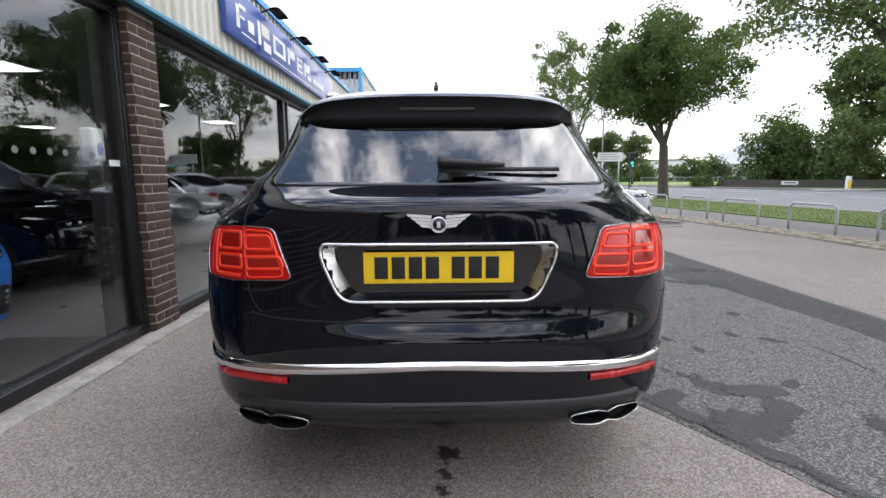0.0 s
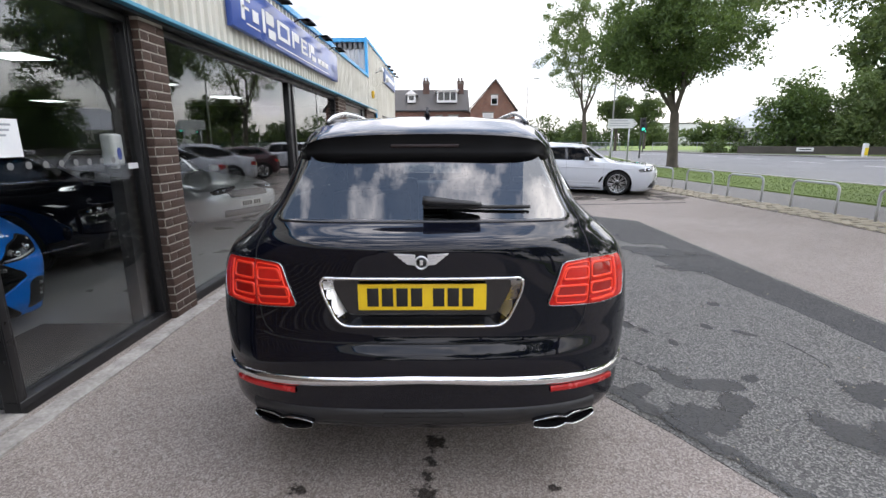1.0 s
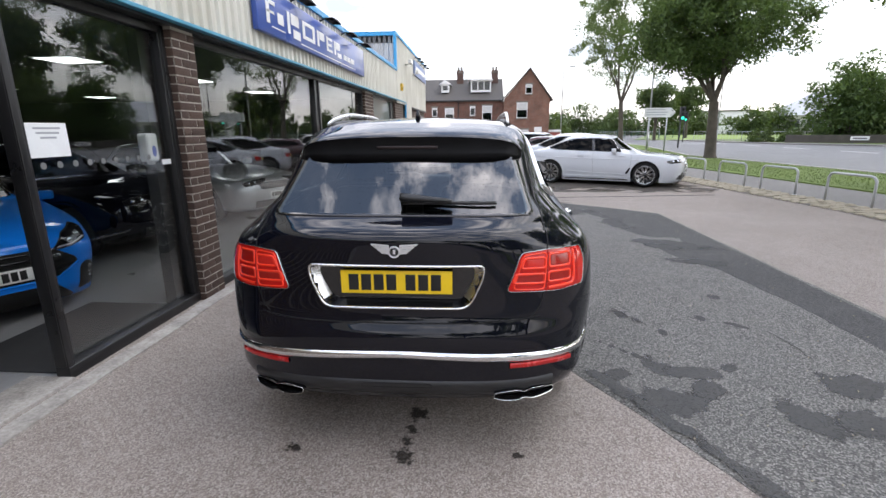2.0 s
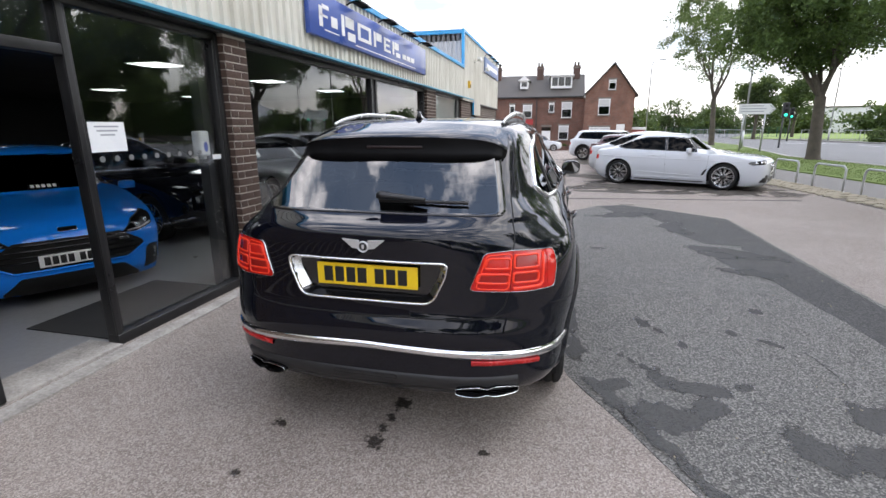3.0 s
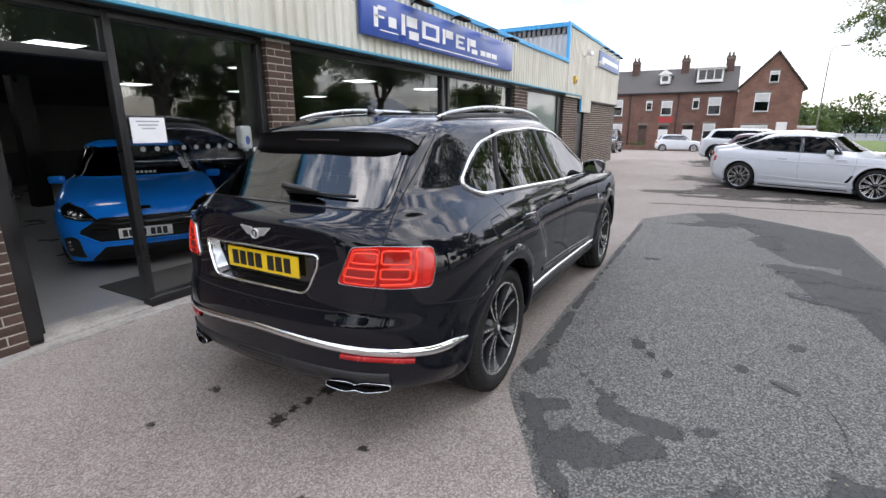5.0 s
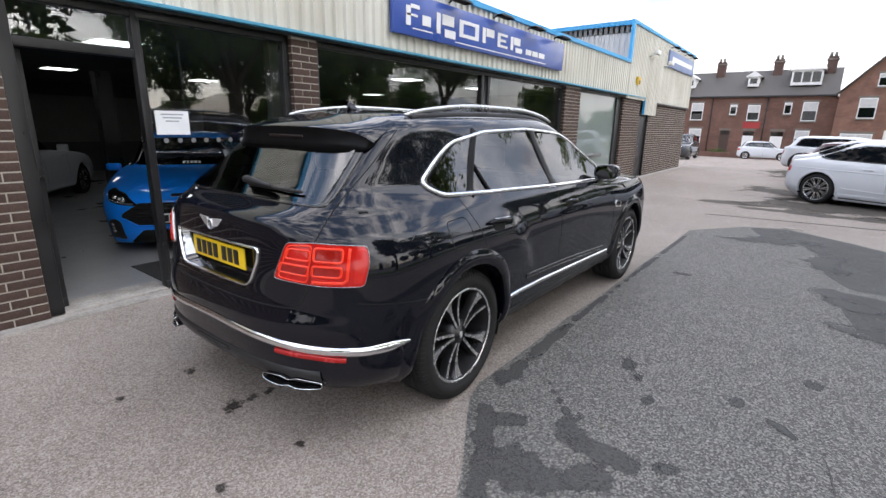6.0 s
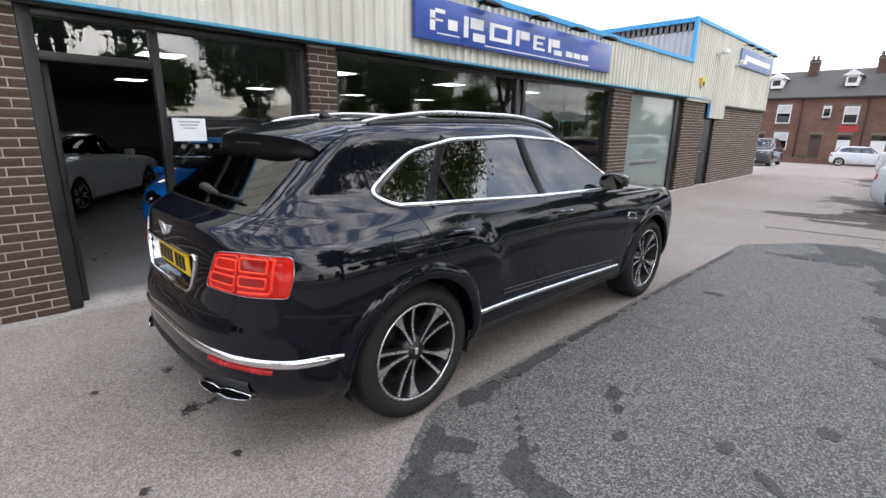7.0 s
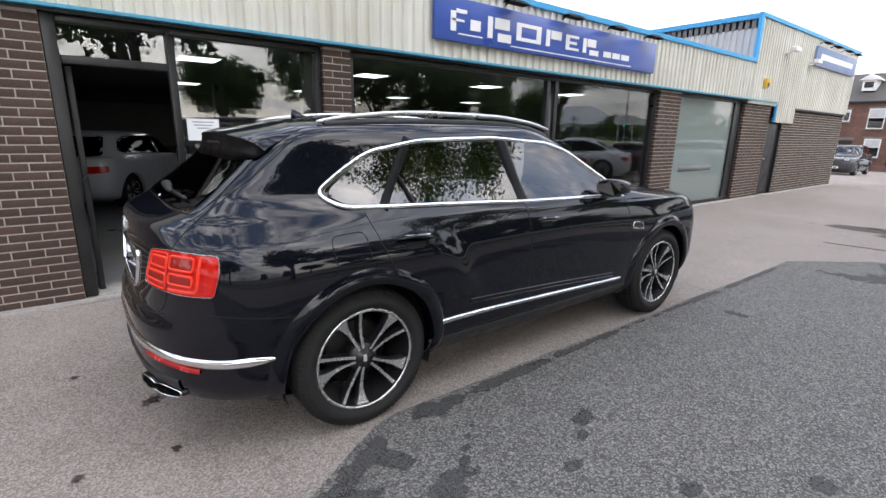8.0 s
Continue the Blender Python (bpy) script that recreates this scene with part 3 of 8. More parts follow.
# ---- the large black estate car outside the showroom ----
def luxury_suv():
    car = thing("parked_suv", "large glossy black luxury SUV with chrome trim and red tail lamps", "car", m=pose(CAR_X, CAR_Y, 0))
    lv = [
        (0.22, 0.78, -0.72, 3.70, 0.50, 2.8, 0.5, 2.6),
        (0.30, 0.885, -0.880, 3.82, 0.60, 2.9, 0.5, 2.6),
        (0.36, 0.935, -0.962, 3.88, 0.66, 3.0, 0.5, 2.6),
        (0.44, 0.957, -1.000, 3.92, 0.70, 3.0, 0.5, 2.6),
        (0.52, 0.967, -1.008, 3.94, 0.74, 3.0, 0.5, 2.6),
        (0.585, 0.972, -1.010, 3.94, 0.76, 3.0, 0.5, 2.6),
        (0.66, 0.976, -1.010, 3.93, 0.76, 3.0, 0.5, 2.6),
        (0.70, 0.978, -1.004, 3.93, 0.78, 3.0, 0.5, 2.6),
        (0.725, 0.978, -0.990, 3.92, 0.80, 3.1, 0.5, 2.6),
        (0.748, 0.978, -0.976, 3.92, 0.82, 3.2, 0.5, 2.6),
        (0.80, 0.978, -0.968, 3.92, 0.86, 3.3, 0.5, 2.6),
        (0.90, 0.975, -0.960, 3.90, 0.86, 3.3, 0.5, 2.6),
        (1.00, 0.962, -0.955, 3.84, 0.84, 3.2, 0.5, 2.6),
        (1.07, 0.945, -0.952, 3.72, 0.82, 3.1, 0.5, 2.6),
        (1.125, 0.925, -0.950, 3.40, 0.80, 3.1, 0.5, 2.6),
        (1.155, 0.905, -0.930, 3.05, 0.76, 3.2, 0.45, 2.6),
        (1.178, 0.887, -0.872, 2.85, 0.68, 3.6, 0.42, 2.6),
        (1.200, 0.870, -0.800, 2.72, 0.54, 4.8, 0.4, 2.6),
        (1.225, 0.852, -0.752, 2.62, 0.46, 5.4, 0.4, 2.6),
        (1.26, 0.830, -0.708, 2.54, 0.44, 5.8, 0.4, 2.6),
        (1.35, 0.778, -0.598, 2.36, 0.42, 6.0, 0.4, 2.6),
        (1.45, 0.722, -0.476, 2.15, 0.42, 5.8, 0.4, 2.6),
        (1.53, 0.682, -0.380, 1.97, 0.42, 5.4, 0.4, 2.6),
        (1.575, 0.650, -0.325, 1.85, 0.44, 4.0, 0.4, 2.6),
        (1.605, 0.60, -0.275, 1.75, 0.44, 3.6, 0.4, 2.6),
        (1.628, 0.50, -0.20, 1.62, 0.42, 3.2, 0.4, 2.6),
        (1.642, 0.34, -0.08, 1.45, 0.40, 2.8, 0.4, 2.6),
        (1.650, 0.16, 0.10, 1.25, 0.34, 2.4, 0.4, 2.4),
        (1.652, 0.0, 0.25, 1.05, 0.3, 2.0, 0.3, 2.0),
    ]

    def smooth01(v):
        v = np.clip(v, 0, 1)
        return v * v * (3 - 2 * v)

    def swell(y, z):
        # the haunch over the rear wheel: a rolled shoulder that ends in the rear door
        ends = smooth01((HAUNCH_END + (1.10 - z) * 0.73 - y) / 0.15) * smooth01((y + 1.0) / 0.40)
        haunch = 0.034 * ends * smooth01((1.125 - z) / 0.13) * smooth01((z - 0.56) / 0.24)
        wing = 0.016 * np.exp(-((y - 2.95) / 0.5) ** 2) * np.exp(-((z - 0.84) / 0.18) ** 2)
        waist = -0.022 * np.exp(-((y - 1.5) / 0.75) ** 2) * np.exp(-((z - 0.62) / 0.2) ** 2)
        tuck = -0.03 * np.clip((y - 2.2) / 1.6, 0, 1) ** 2
        return haunch + wing + waist + tuck

    def taper(y, z):
        # the cabin narrows towards the tail
        amount = np.interp(z, (1.08, 1.20, 1.28, 1.40, 1.50, 1.62), (0.0, 0.13, 0.20, 0.19, 0.15, 0.10))
        return amount * np.clip((0.5 - y) / 1.2, 0, 1.2) ** 1.6

    def lift(x, y, z):
        g = np.clip((z - 1.2) / 0.38, 0, 1)
        g = g * g * (3 - 2 * g)
        rise = 0.045 * np.clip(1 - ((y - 0.95) / 1.4) ** 2, -0.3, 1)
        drop = np.where(z > 1.1, -0.05 * np.clip((y - 2.0) / 1.5, 0, 1), 0)
        strip = -0.055 * np.exp(-((z - 0.585) / 0.13) ** 2) * np.clip((np.abs(x) - 0.3) / 0.6, 0, 1) ** 1.6
        return z + g * rise + drop + strip

    sh = Shell(lv, 170, 70, 110, 36, swell, lift, 10, 0.022, taper)
    # side glass, rear glass and windscreen outlines
    side = rounded([(-0.175, 1.285), (-0.06, 1.215), (0.55, 1.195), (1.2, 1.168), (2.24, 1.145), (2.28, 1.225), (1.86, 1.475), (1.62, 1.54), (1.1, 1.572), (0.5, 1.552), (0.16, 1.492), (0.0, 1.405)], 0.07, 6)
    rear = rounded([(-0.648, 1.208), (0.648, 1.208), (0.605, 1.36), (0.565, 1.50), (-0.565, 1.50), (-0.605, 1.36)], 0.035, 5)
    screen = rounded([(-0.66, 1.17), (0.66, 1.17), (0.55, 1.55), (-0.55, 1.55)], 0.06, 5)
    recess = rounded([(-0.405, 1.012), (0.405, 1.012), (0.40, 0.955), (0.335, 0.815), (-0.335, 0.815), (-0.40, 0.955)], 0.05, 5)
    hub = 0.395
    arches = [(0.0, hub), (2.995, hub)]

    def hole(x, y, z):
        h = np.zeros(x.shape, bool)
        for yy, zz in arches:
            h |= (np.hypot(y - yy, z - zz) < 0.462) & (np.abs(x) > 0.6) & (z < 0.95)
        h |= inside(shrunk(side, 0.025), y, z) & (np.abs(x) > 0.45) & (z > 1.1)
        h |= inside(shrunk(rear, 0.03), x, z) & (y < 0.1)
        h |= inside(shrunk(screen, 0.03), x, z) & (y > 1.4)
        h |= inside(shrunk(recess, 0.008), x, z) & (y < -0.5)
        return h

    part_mesh("body", sh.mesh("body", hole), M["black_paint"], car, "glossy black painted bodywork")
    for s in (1, -1):
        f = (lambda b: b) if s > 0 else flip
        # glass with its dark edge, pillars and bright surround
        part("side_window", f(sh.patch(90, shrunk(side, 0.02), 0.003, 0.0, (0.985, 0.9, 0.8, 0.65, 0.5, 0.35, 0.2, 0.08), fair=2)), M["dark_glass"], car, "tinted side glass")
        part("window_edge", f(sh.patch(90, side, 0.004, 0.01, (1.0, 0.975, 0.95))), M["gloss_black"], car)
        part("window_surround", f(sh.ribbon(90, side, 0.021, 0.010, True, 0.004)), M["chrome"], car, "chrome window surround")
        for top, bot, w in (((0.43, 1.565), (0.17, 1.20), 0.050), ((1.17, 1.585), (1.22, 1.165), 0.105)):
            part("pillar", f(sh.ribbon(90, [bot, top], w, 0.004, False, 0.005)), M["deep_black"], car, "black window pillar")
        part("pillar", f(sh.ribbon(90, [(0.37, 1.20), (0.31, 1.36)], 0.022, 0.004, False, 0.006)), M["deep_black"], car)
        # doors: joints and handles
        for line in ([(1.22, 1.16), (1.24, 1.0), (1.26, 0.7), (1.27, 0.40)], [(2.36, 1.12), (2.42, 0.9), (2.42, 0.62), (2.38, 0.40)], [(0.05, 1.19), (0.08, 1.08), (0.126, 0.95), (0.175, 0.88)], [(0.56, 0.41), (2.38, 0.40)]):
            part("door_joint", f(sh.ribbon(90, spline(line, 8), 0.0055, 0.0012, False, 0.0)), M["gap"], car)
        for hy in (0.294, 1.40):
            hb = bmesh.new()
            pts = [sh.at(90, hy - 0.11 + 0.22 * t, 1.042 - 0.012 * t + 0.006 * math.sin(math.pi * t), 0.012 + 0.022 * math.sin(math.pi * t) ** 0.5) for t in np.linspace(0, 1, 13)]
            tube(hb, pts, [0.008 + 0.008 * math.sin(math.pi * t) for t in np.linspace(0, 1, 13)], 10, flat=0.7)
            hd = part("door_handle", f(hb), M["black_paint"], car, "black door handle with a bright strip")
            part("handle_strip", f(sh.ribbon(90, [(hy - 0.075, 1.051), (hy + 0.085, 1.044)], 0.006, 0.039, False, 0.0)), M["chrome"], hd)
            cup = rounded([(hy - 0.07, 1.027), (hy + 0.07, 1.022), (hy + 0.05, 0.987), (hy - 0.05, 0.990)], 0.02, 4)
            part("handle_cup", f(sh.patch(90, cup, 0.0015, 0.003)), M["gap"], hd)
        # fuel flap joint, haunch crease and sill strip
        if s > 0:
            part("fuel_flap", sh.ribbon(90, rounded([(-0.18, 0.955), (0.02, 0.965), (0.01, 1.105), (-0.18, 1.095)], 0.04, 4), 0.005, 0.001, True), M["gap"], car)
        # the crease's highlight is painted as a thin grey line
        part("wing_joint", f(sh.ribbon(90, spline([(-0.46, 1.05), (-0.40, 1.085), (-0.2, 1.115), (0.1, 1.14), (0.30, 1.15)], 8), 0.003, 0.001)), M["valance"], car, "fine grey line painting the highlight on the rear wing's crease")
        part("bumper_joint", f(sh.ribbon(90, [(-0.74, 0.79), (-0.36, 0.745)], 0.005, 0.001)), M["gap"], car)
        part("sill_strip", f(sh.ribbon(90, spline([(0.50, 0.500), (0.62, 0.503), (1.5, 0.477), (2.36, 0.452)], 10), (0.030, 0.026), 0.012, False, 0.002)), M["chrome"], car, "chrome strip along the sill")
        part("sill", f(sh.ribbon(90, [(0.42, 0.33), (1.5, 0.325), (2.56, 0.33)], 0.13, 0.008, False, 0.0)), M["trim"], car, "black plastic sill")
        part("door_crease", f(sh.ribbon(90, spline([(0.72, 0.588), (1.5, 0.548), (2.25, 0.505)], 10), 0.035, 0.006, False, 0.0)), M["black_paint"], car)
        for yy, zz in arches:
            part("wheel_arch", arch_bm(sh, s, yy, zz, 0.440, 0.535, 0.022, 0.09), M["black_paint"], car, "flared black wheel-arch lip")
            liner(car, s * 0.93, yy, zz, 0.452, 0.32)
            wheel_parts(car, s * 0.832, yy, hub, 0.275, 0.285, 10, "split", M["alloy"], M["dark_alloy"])
        # tail lamp in two halves, wrapped round the corner
        t = 45 if s > 0 else -45
        sg = 1 if s > 0 else -1
        lamp = [(-0.300 * sg, 0.888), (-0.228 * sg, 1.062), (-0.10 * sg, 1.068), (0.140 * sg, 1.052), (0.150 * sg, 0.98), (0.124 * sg, 0.872), (-0.06 * sg, 0.872)]
        lo = rounded(lamp, 0.024, 5)
        lens = part("tail_lamp", sh.patch(t, lo, 0.006, 0.02, step=0.02), M["lens_red"], car, "red tail lamp with stacked light tubes")
        part("lamp_surround", sh.ribbon(t, lo, 0.005, 0.005, True, 0.004, 0.02), M["darkened_chrome"], lens, "thin chrome lamp surround with its dark reflection put into the colour")
        part("lamp_joint", sh.ribbon(t, [(-0.126 * sg, 0.876), (-0.098 * sg, 1.064)], 0.006, 0.0022, False, 0.007), M["lens_red_deep"], lens)
        for k, loop in enumerate((
            [(-0.262, 0.928), (-0.142, 0.920), (-0.134, 0.956), (-0.250, 0.962)], [(-0.226, 0.994), (-0.130, 0.990), (-0.124, 1.028), (-0.208, 1.030)],
            [(-0.104, 0.922), (0.010, 0.918), (0.016, 0.956), (-0.098, 0.960)], [(-0.094, 0.990), (0.018, 0.986), (0.024, 1.036), (-0.086, 1.040)])):
            lp = rounded([(a * sg, z) for a, z in loop], 0.012, 4)
            part("lamp_tube", sh.ribbon(t, shrunk(lp, -0.009), 0.012, 0.006, True, 0.006, 0.02), M["lens_red_light"], lens, "bright red light tube")
            part("lamp_well", sh.patch(t, lp, 0.0088, 0.002, step=0.02), M["lens_red_deep"] if k != 1 else M["lens_red_dark"], lens, "darker red slot of the lamp")
        edge = rounded([(-0.274, 0.898), (-0.136, 0.886), (-0.106, 1.054), (-0.220, 1.050)], 0.02, 4)
        part("lamp_tube", sh.ribbon(t, [(a * sg, z) for a, z in edge], 0.007, 0.006, True, 0.005, 0.02), M["lens_red_light"], lens)
        part("lamp_tube", sh.ribbon(t, [(-0.112 * sg, 0.890), (0.030 * sg, 0.890), (0.046 * sg, 0.905), (0.062 * sg, 1.045)], 0.016, 0.007, False, 0.005, 0.02), M["lens_red_light"], lens)
        strip_ = rounded([(0.076, 0.886), (0.112, 0.886), (0.136, 0.98), (0.128, 1.040), (0.090, 1.044)], 0.012, 4)
        part("lamp_well", sh.patch(t, [(a * sg, z) for a, z in strip_], 0.008, 0.004, step=0.02), M["lens_red_dark"], lens)
        # reflector under the bumper strip, exhaust tip, roof rail, mirror
        part("reflector", sh.ribbon(t, [(-0.31 * sg, 0.537), (-0.12 * sg, 0.529), (0.03 * sg, 0.512)], 0.026, 0.006, False, 0.002, 0.02), M["reflector"], car, "slim red reflector")
        pipe(car, sh, s)
        rb = bmesh.new()
        rp = spline([(0.545, -0.06, 1.645), (0.55, 0.10, 1.675), (0.565, 0.65, 1.715), (0.56, 1.2, 1.712), (0.545, 1.6, 1.68), (0.525, 1.84, 1.635)], 10)
        tube(rb, [(s * x, y, z) for x, y, z in rp], [0.008 + 0.005 * math.sin(math.pi * i / (len(rp) - 1)) ** 0.5 for i in range(len(rp))], 10, flat=1.25)
        rail = part("roof_rail", rb, M["satin"], car, "bright aluminium roof rail")
        rb = bmesh.new()
        rp = [sh.top(0.545, y, -0.004) for y in np.linspace(-0.02, 1.78, 20)]
        tube(rb, [(s * p.x, p.y, p.z) for p in rp], 0.022, 8, flat=1.1)
        part("rail_foot", rb, M["trim"], rail)
        mirror(car, s)
        part("wing_vent", f(sh.patch(90, rounded([(2.44, 0.875), (2.60, 0.850), (2.585, 0.905), (2.455, 0.925)], 0.02, 3), 0.004, 0.006)), M["gloss_black"], car, "dark wing vent with a thin bright rim")
        part("wing_vent_rim", f(sh.ribbon(90, rounded([(2.44, 0.875), (2.60, 0.850), (2.585, 0.905), (2.455, 0.925)], 0.02, 3), 0.006, 0.006, True, 0.002)), M["satin"], car)
    # rear screen, brake light, wiper
    part("rear_window", sh.patch(0, shrunk(rear, 0.02), 0.004, 0.0, (0.985, 0.9, 0.8, 0.65, 0.5, 0.35, 0.2, 0.08), fair=2), M["auto_glass"], car, "tinted rear window glass")
    part("rear_window_edge", sh.patch(0, rear, 0.004, 0.01, (1.0, 0.97, 0.94)), M["gloss_black"], car)
    part("windscreen", sh.patch(180, [(-a, z) for a, z in shrunk(screen, 0.02)], 0.003, 0.0, (0.985, 0.9, 0.75, 0.5, 0.2)), M["auto_glass"], car, "clear windscreen")
    spoiler(car, sh)
    wiper(car, sh)
    # tailgate joints
    for s in (1, -1):
        gate = [(-0.098, 1.068), (-0.062, 1.13), (-0.012, 1.205), (0.15, 1.385), (0.255, 1.515), (0.292, 1.565)]
        part("tailgate_joint", sh.ribbon(45 * s, spline([(a * s, z) for a, z in gate], 6), 0.006, 0.0014, False), M["gap"], car)
        low = [(-0.132, 0.883), (-0.142, 0.84), (-0.165, 0.795), (-0.20, 0.766)]
        part("tailgate_joint", sh.ribbon(45 * s, spline([(a * s, z) for a, z in low], 6), 0.006, 0.0014, False), M["gap"], car)
        part("tailgate_joint", sh.ribbon(0, spline([(s * 0.668, 0.765), (s * 0.60, 0.754), (s * 0.45, 0.748), (0, 0.744)], 6), 0.007, 0.0014, False), M["gap"], car)
    # bright bumper strip all round the tail
    bm = bmesh.new()
    rows = []
    for turn in np.linspace(-78, 78, 113):
        k = abs(turn) / 78
        aa = -0.25 * math.sin(radians(turn))
        zc, w = 0.600 - 0.052 * min(1, k * 1.25) ** 1.6, (0.036 + 0.012 * k) * min(1.0, (1.0 - k) * 9 + 0.12)
        rows.append([bm.verts.new(sh.at(turn, aa, zc + w * q, o)) for q, o in ((-0.5, -0.004), (-0.42, 0.008), (0.0, 0.0105), (0.42, 0.008), (0.5, -0.004))])
    for p, q in zip(rows, rows[1:]):
        for j in range(4):
            bm.faces.new((p[j], p[j + 1], q[j + 1], q[j]))
    bmesh.ops.recalc_face_normals(bm, faces=bm.faces)
    part("bumper_strip", bm, M["chrome"], car, "broad chrome bumper strip")
    part("valance", sh.ribbon(0, [(-0.74, 0.415), (-0.3, 0.425), (0.3, 0.425), (0.74, 0.415)], 0.085, 0.010, False, 0.0, 0.02), M["valance"], car, "satin grey lower valance")
    part("tow_cover_joint", sh.ribbon(0, rounded([(-0.17, 0.435), (0.17, 0.435), (0.16, 0.455), (-0.16, 0.455)], 0.008, 2), 0.004, 0.0115, True, 0.0), M["gap"], car)
    # plate recess, plate, badge
    inner = [(x * 0.90, 0.915 + (z - 0.915) * 0.84) for x, z in recess]
    bm = bmesh.new()
    ro = [bm.verts.new(sh.at(0, *p, -0.002)) for p in recess]
    ri = [bm.verts.new(Vector((p[0], -0.905, p[1]))) for p in inner]
    n = len(ro)
    side_walls = {-1: bmesh.new(), 1: bmesh.new()}
    for i in range(n):
        j = (i + 1) % n
        loop = (ro[i], ro[j], ri[j], ri[i])
        if abs(ro[i].co.x + ro[j].co.x) > 0.70:
            side_wall = side_walls[1 if ro[i].co.x > 0 else -1]
            side_wall.faces.new([side_wall.verts.new(v.co) for v in loop])
        else:
            bm.faces.new(loop)
    for b in side_walls.values():
        bmesh.ops.remove_doubles(b, verts=b.verts, dist=1e-5)
    for b in (bm, *side_walls.values()):
        bmesh.ops.recalc_face_normals(b, faces=b.faces)
    part("recess_wall", bm, M["gloss_black"], car, "gloss black wall of the plate recess", False)
    # bright metal on the recess sides stands in for a reflection on them
    for b in side_walls.values():
        part("recess_side", b, M["satin"], car, "sloping side wall of the plate recess, its bright reflection put into the metal", False)
    bm = bmesh.new()
    bm.faces.new([bm.verts.new(Vector((p[0] * 0.998, -0.906, p[1]))) for p in inner])
    part("plate_recess", bm, M["gloss_black"], car, "gloss black number-plate recess", False)
    part("recess_surround", sh.ribbon(0, recess, 0.012, 0.010, True, 0.002, 0.02), M["chrome"], car, "chrome surround of the plate recess")
    plate_on(car, pose(0.0, -0.928, 0.927), M["plate_yellow"], (1, 1, 1, 1, 0, 1, 1, 1), "number_plate", "yellow rear number plate with dark bars")
    bm = bmesh.new()
    c = sh.at(0, 0.0, 1.078, 0.0)
    cyl(bm, (0, c.y + 0.01, 1.078), (0, c.y - 0.008, 1.078), 0.027, 0.026, 28)
    tube(bm, [(0.0245 * math.cos(a), c.y - 0.0085, 1.078 + 0.0245 * math.sin(a)) for a in np.linspace(0, TAU, 29)[:-1]], 0.0036, 6, True)
    badge = part("badge", bm, M["badge"], car, "small silver winged badge")
    bm = bmesh.new()
    cyl(bm, (0, c.y - 0.007, 1.078), (0, c.y - 0.0092, 1.078), 0.0205, 0.020, 24)
    part("badge_field", bm, M["gloss_black"], badge, "black centre of the badge")
    part("badge_bar", bm_box(-0.006, 0.006, c.y - 0.0105, c.y - 0.008, 1.068, 1.088, 0.001), M["badge"], badge)
    for s in (1, -1):
        for k in range(4):
            lo, hi = 1.066 + 0.011 * k, 1.0745 + 0.011 * k
            far = 0.058 + 0.014 * k
            part("badge_wing", sh.patch(0, [(s * 0.024, lo), (s * far, lo + 0.002 + 0.004 * far / 0.1), (s * (far + 0.008), hi + 0.006), (s * 0.024, hi + 0.001)], 0.006, 0.008, step=0.015), M["badge"], badge)
    bm = bmesh.new()
    fp = [(-0.06, 0.0), (0.07, 0.0), (0.01, 0.02), (-0.035, 0.050), (-0.055, 0.056)]
    vs = [[bm.verts.new((sx * (0.016 if i < 2 else 0.006), 0.06 + a, sh.top(0, 0.06 + a).z - 0.003 + h)) for i, (a, h) in enumerate(fp)] for sx in (1, -1)]
    bm.faces.new(vs[0])
    bm.faces.new(vs[1][::-1])
    for i in range(5):
        bm.faces.new((vs[0][i], vs[1][i], vs[1][(i + 1) % 5], vs[0][(i + 1) % 5]))
    bmesh.ops.recalc_face_normals(bm, faces=bm.faces)
    part("roof_fin", bm, M["black_paint"], car, "black shark-fin aerial")
    # cabin
    seats(car, [(0.25, 0.62), (1.25, 0.62)], 0.36, 0.62)
    bm = bmesh.new()
    box(bm, -0.68, 0.68, 2.05, 2.45, 0.85, 1.12, 0.06)
    dash = part("dashboard", bm, M["seat"], car, "dark dashboard")
    bm = bmesh.new()
    tube(bm, [(0.36 + 0.17 * math.cos(a), 1.93, 1.03 + 0.17 * math.sin(a)) for a in np.linspace(0, TAU, 25)[:-1]], 0.014, 8, True)
    part("steering_wheel", bm, M["seat"], dash)
    part("cabin_floor", bm_box(-0.8, 0.8, -0.6, 2.4, 0.42, 0.46), M["gap"], car)
    part("parcel_shelf", bm_box(-0.62, 0.62, -0.66, 0.05, 1.02, 1.05, 0.01), M["seat"], car)
    return car


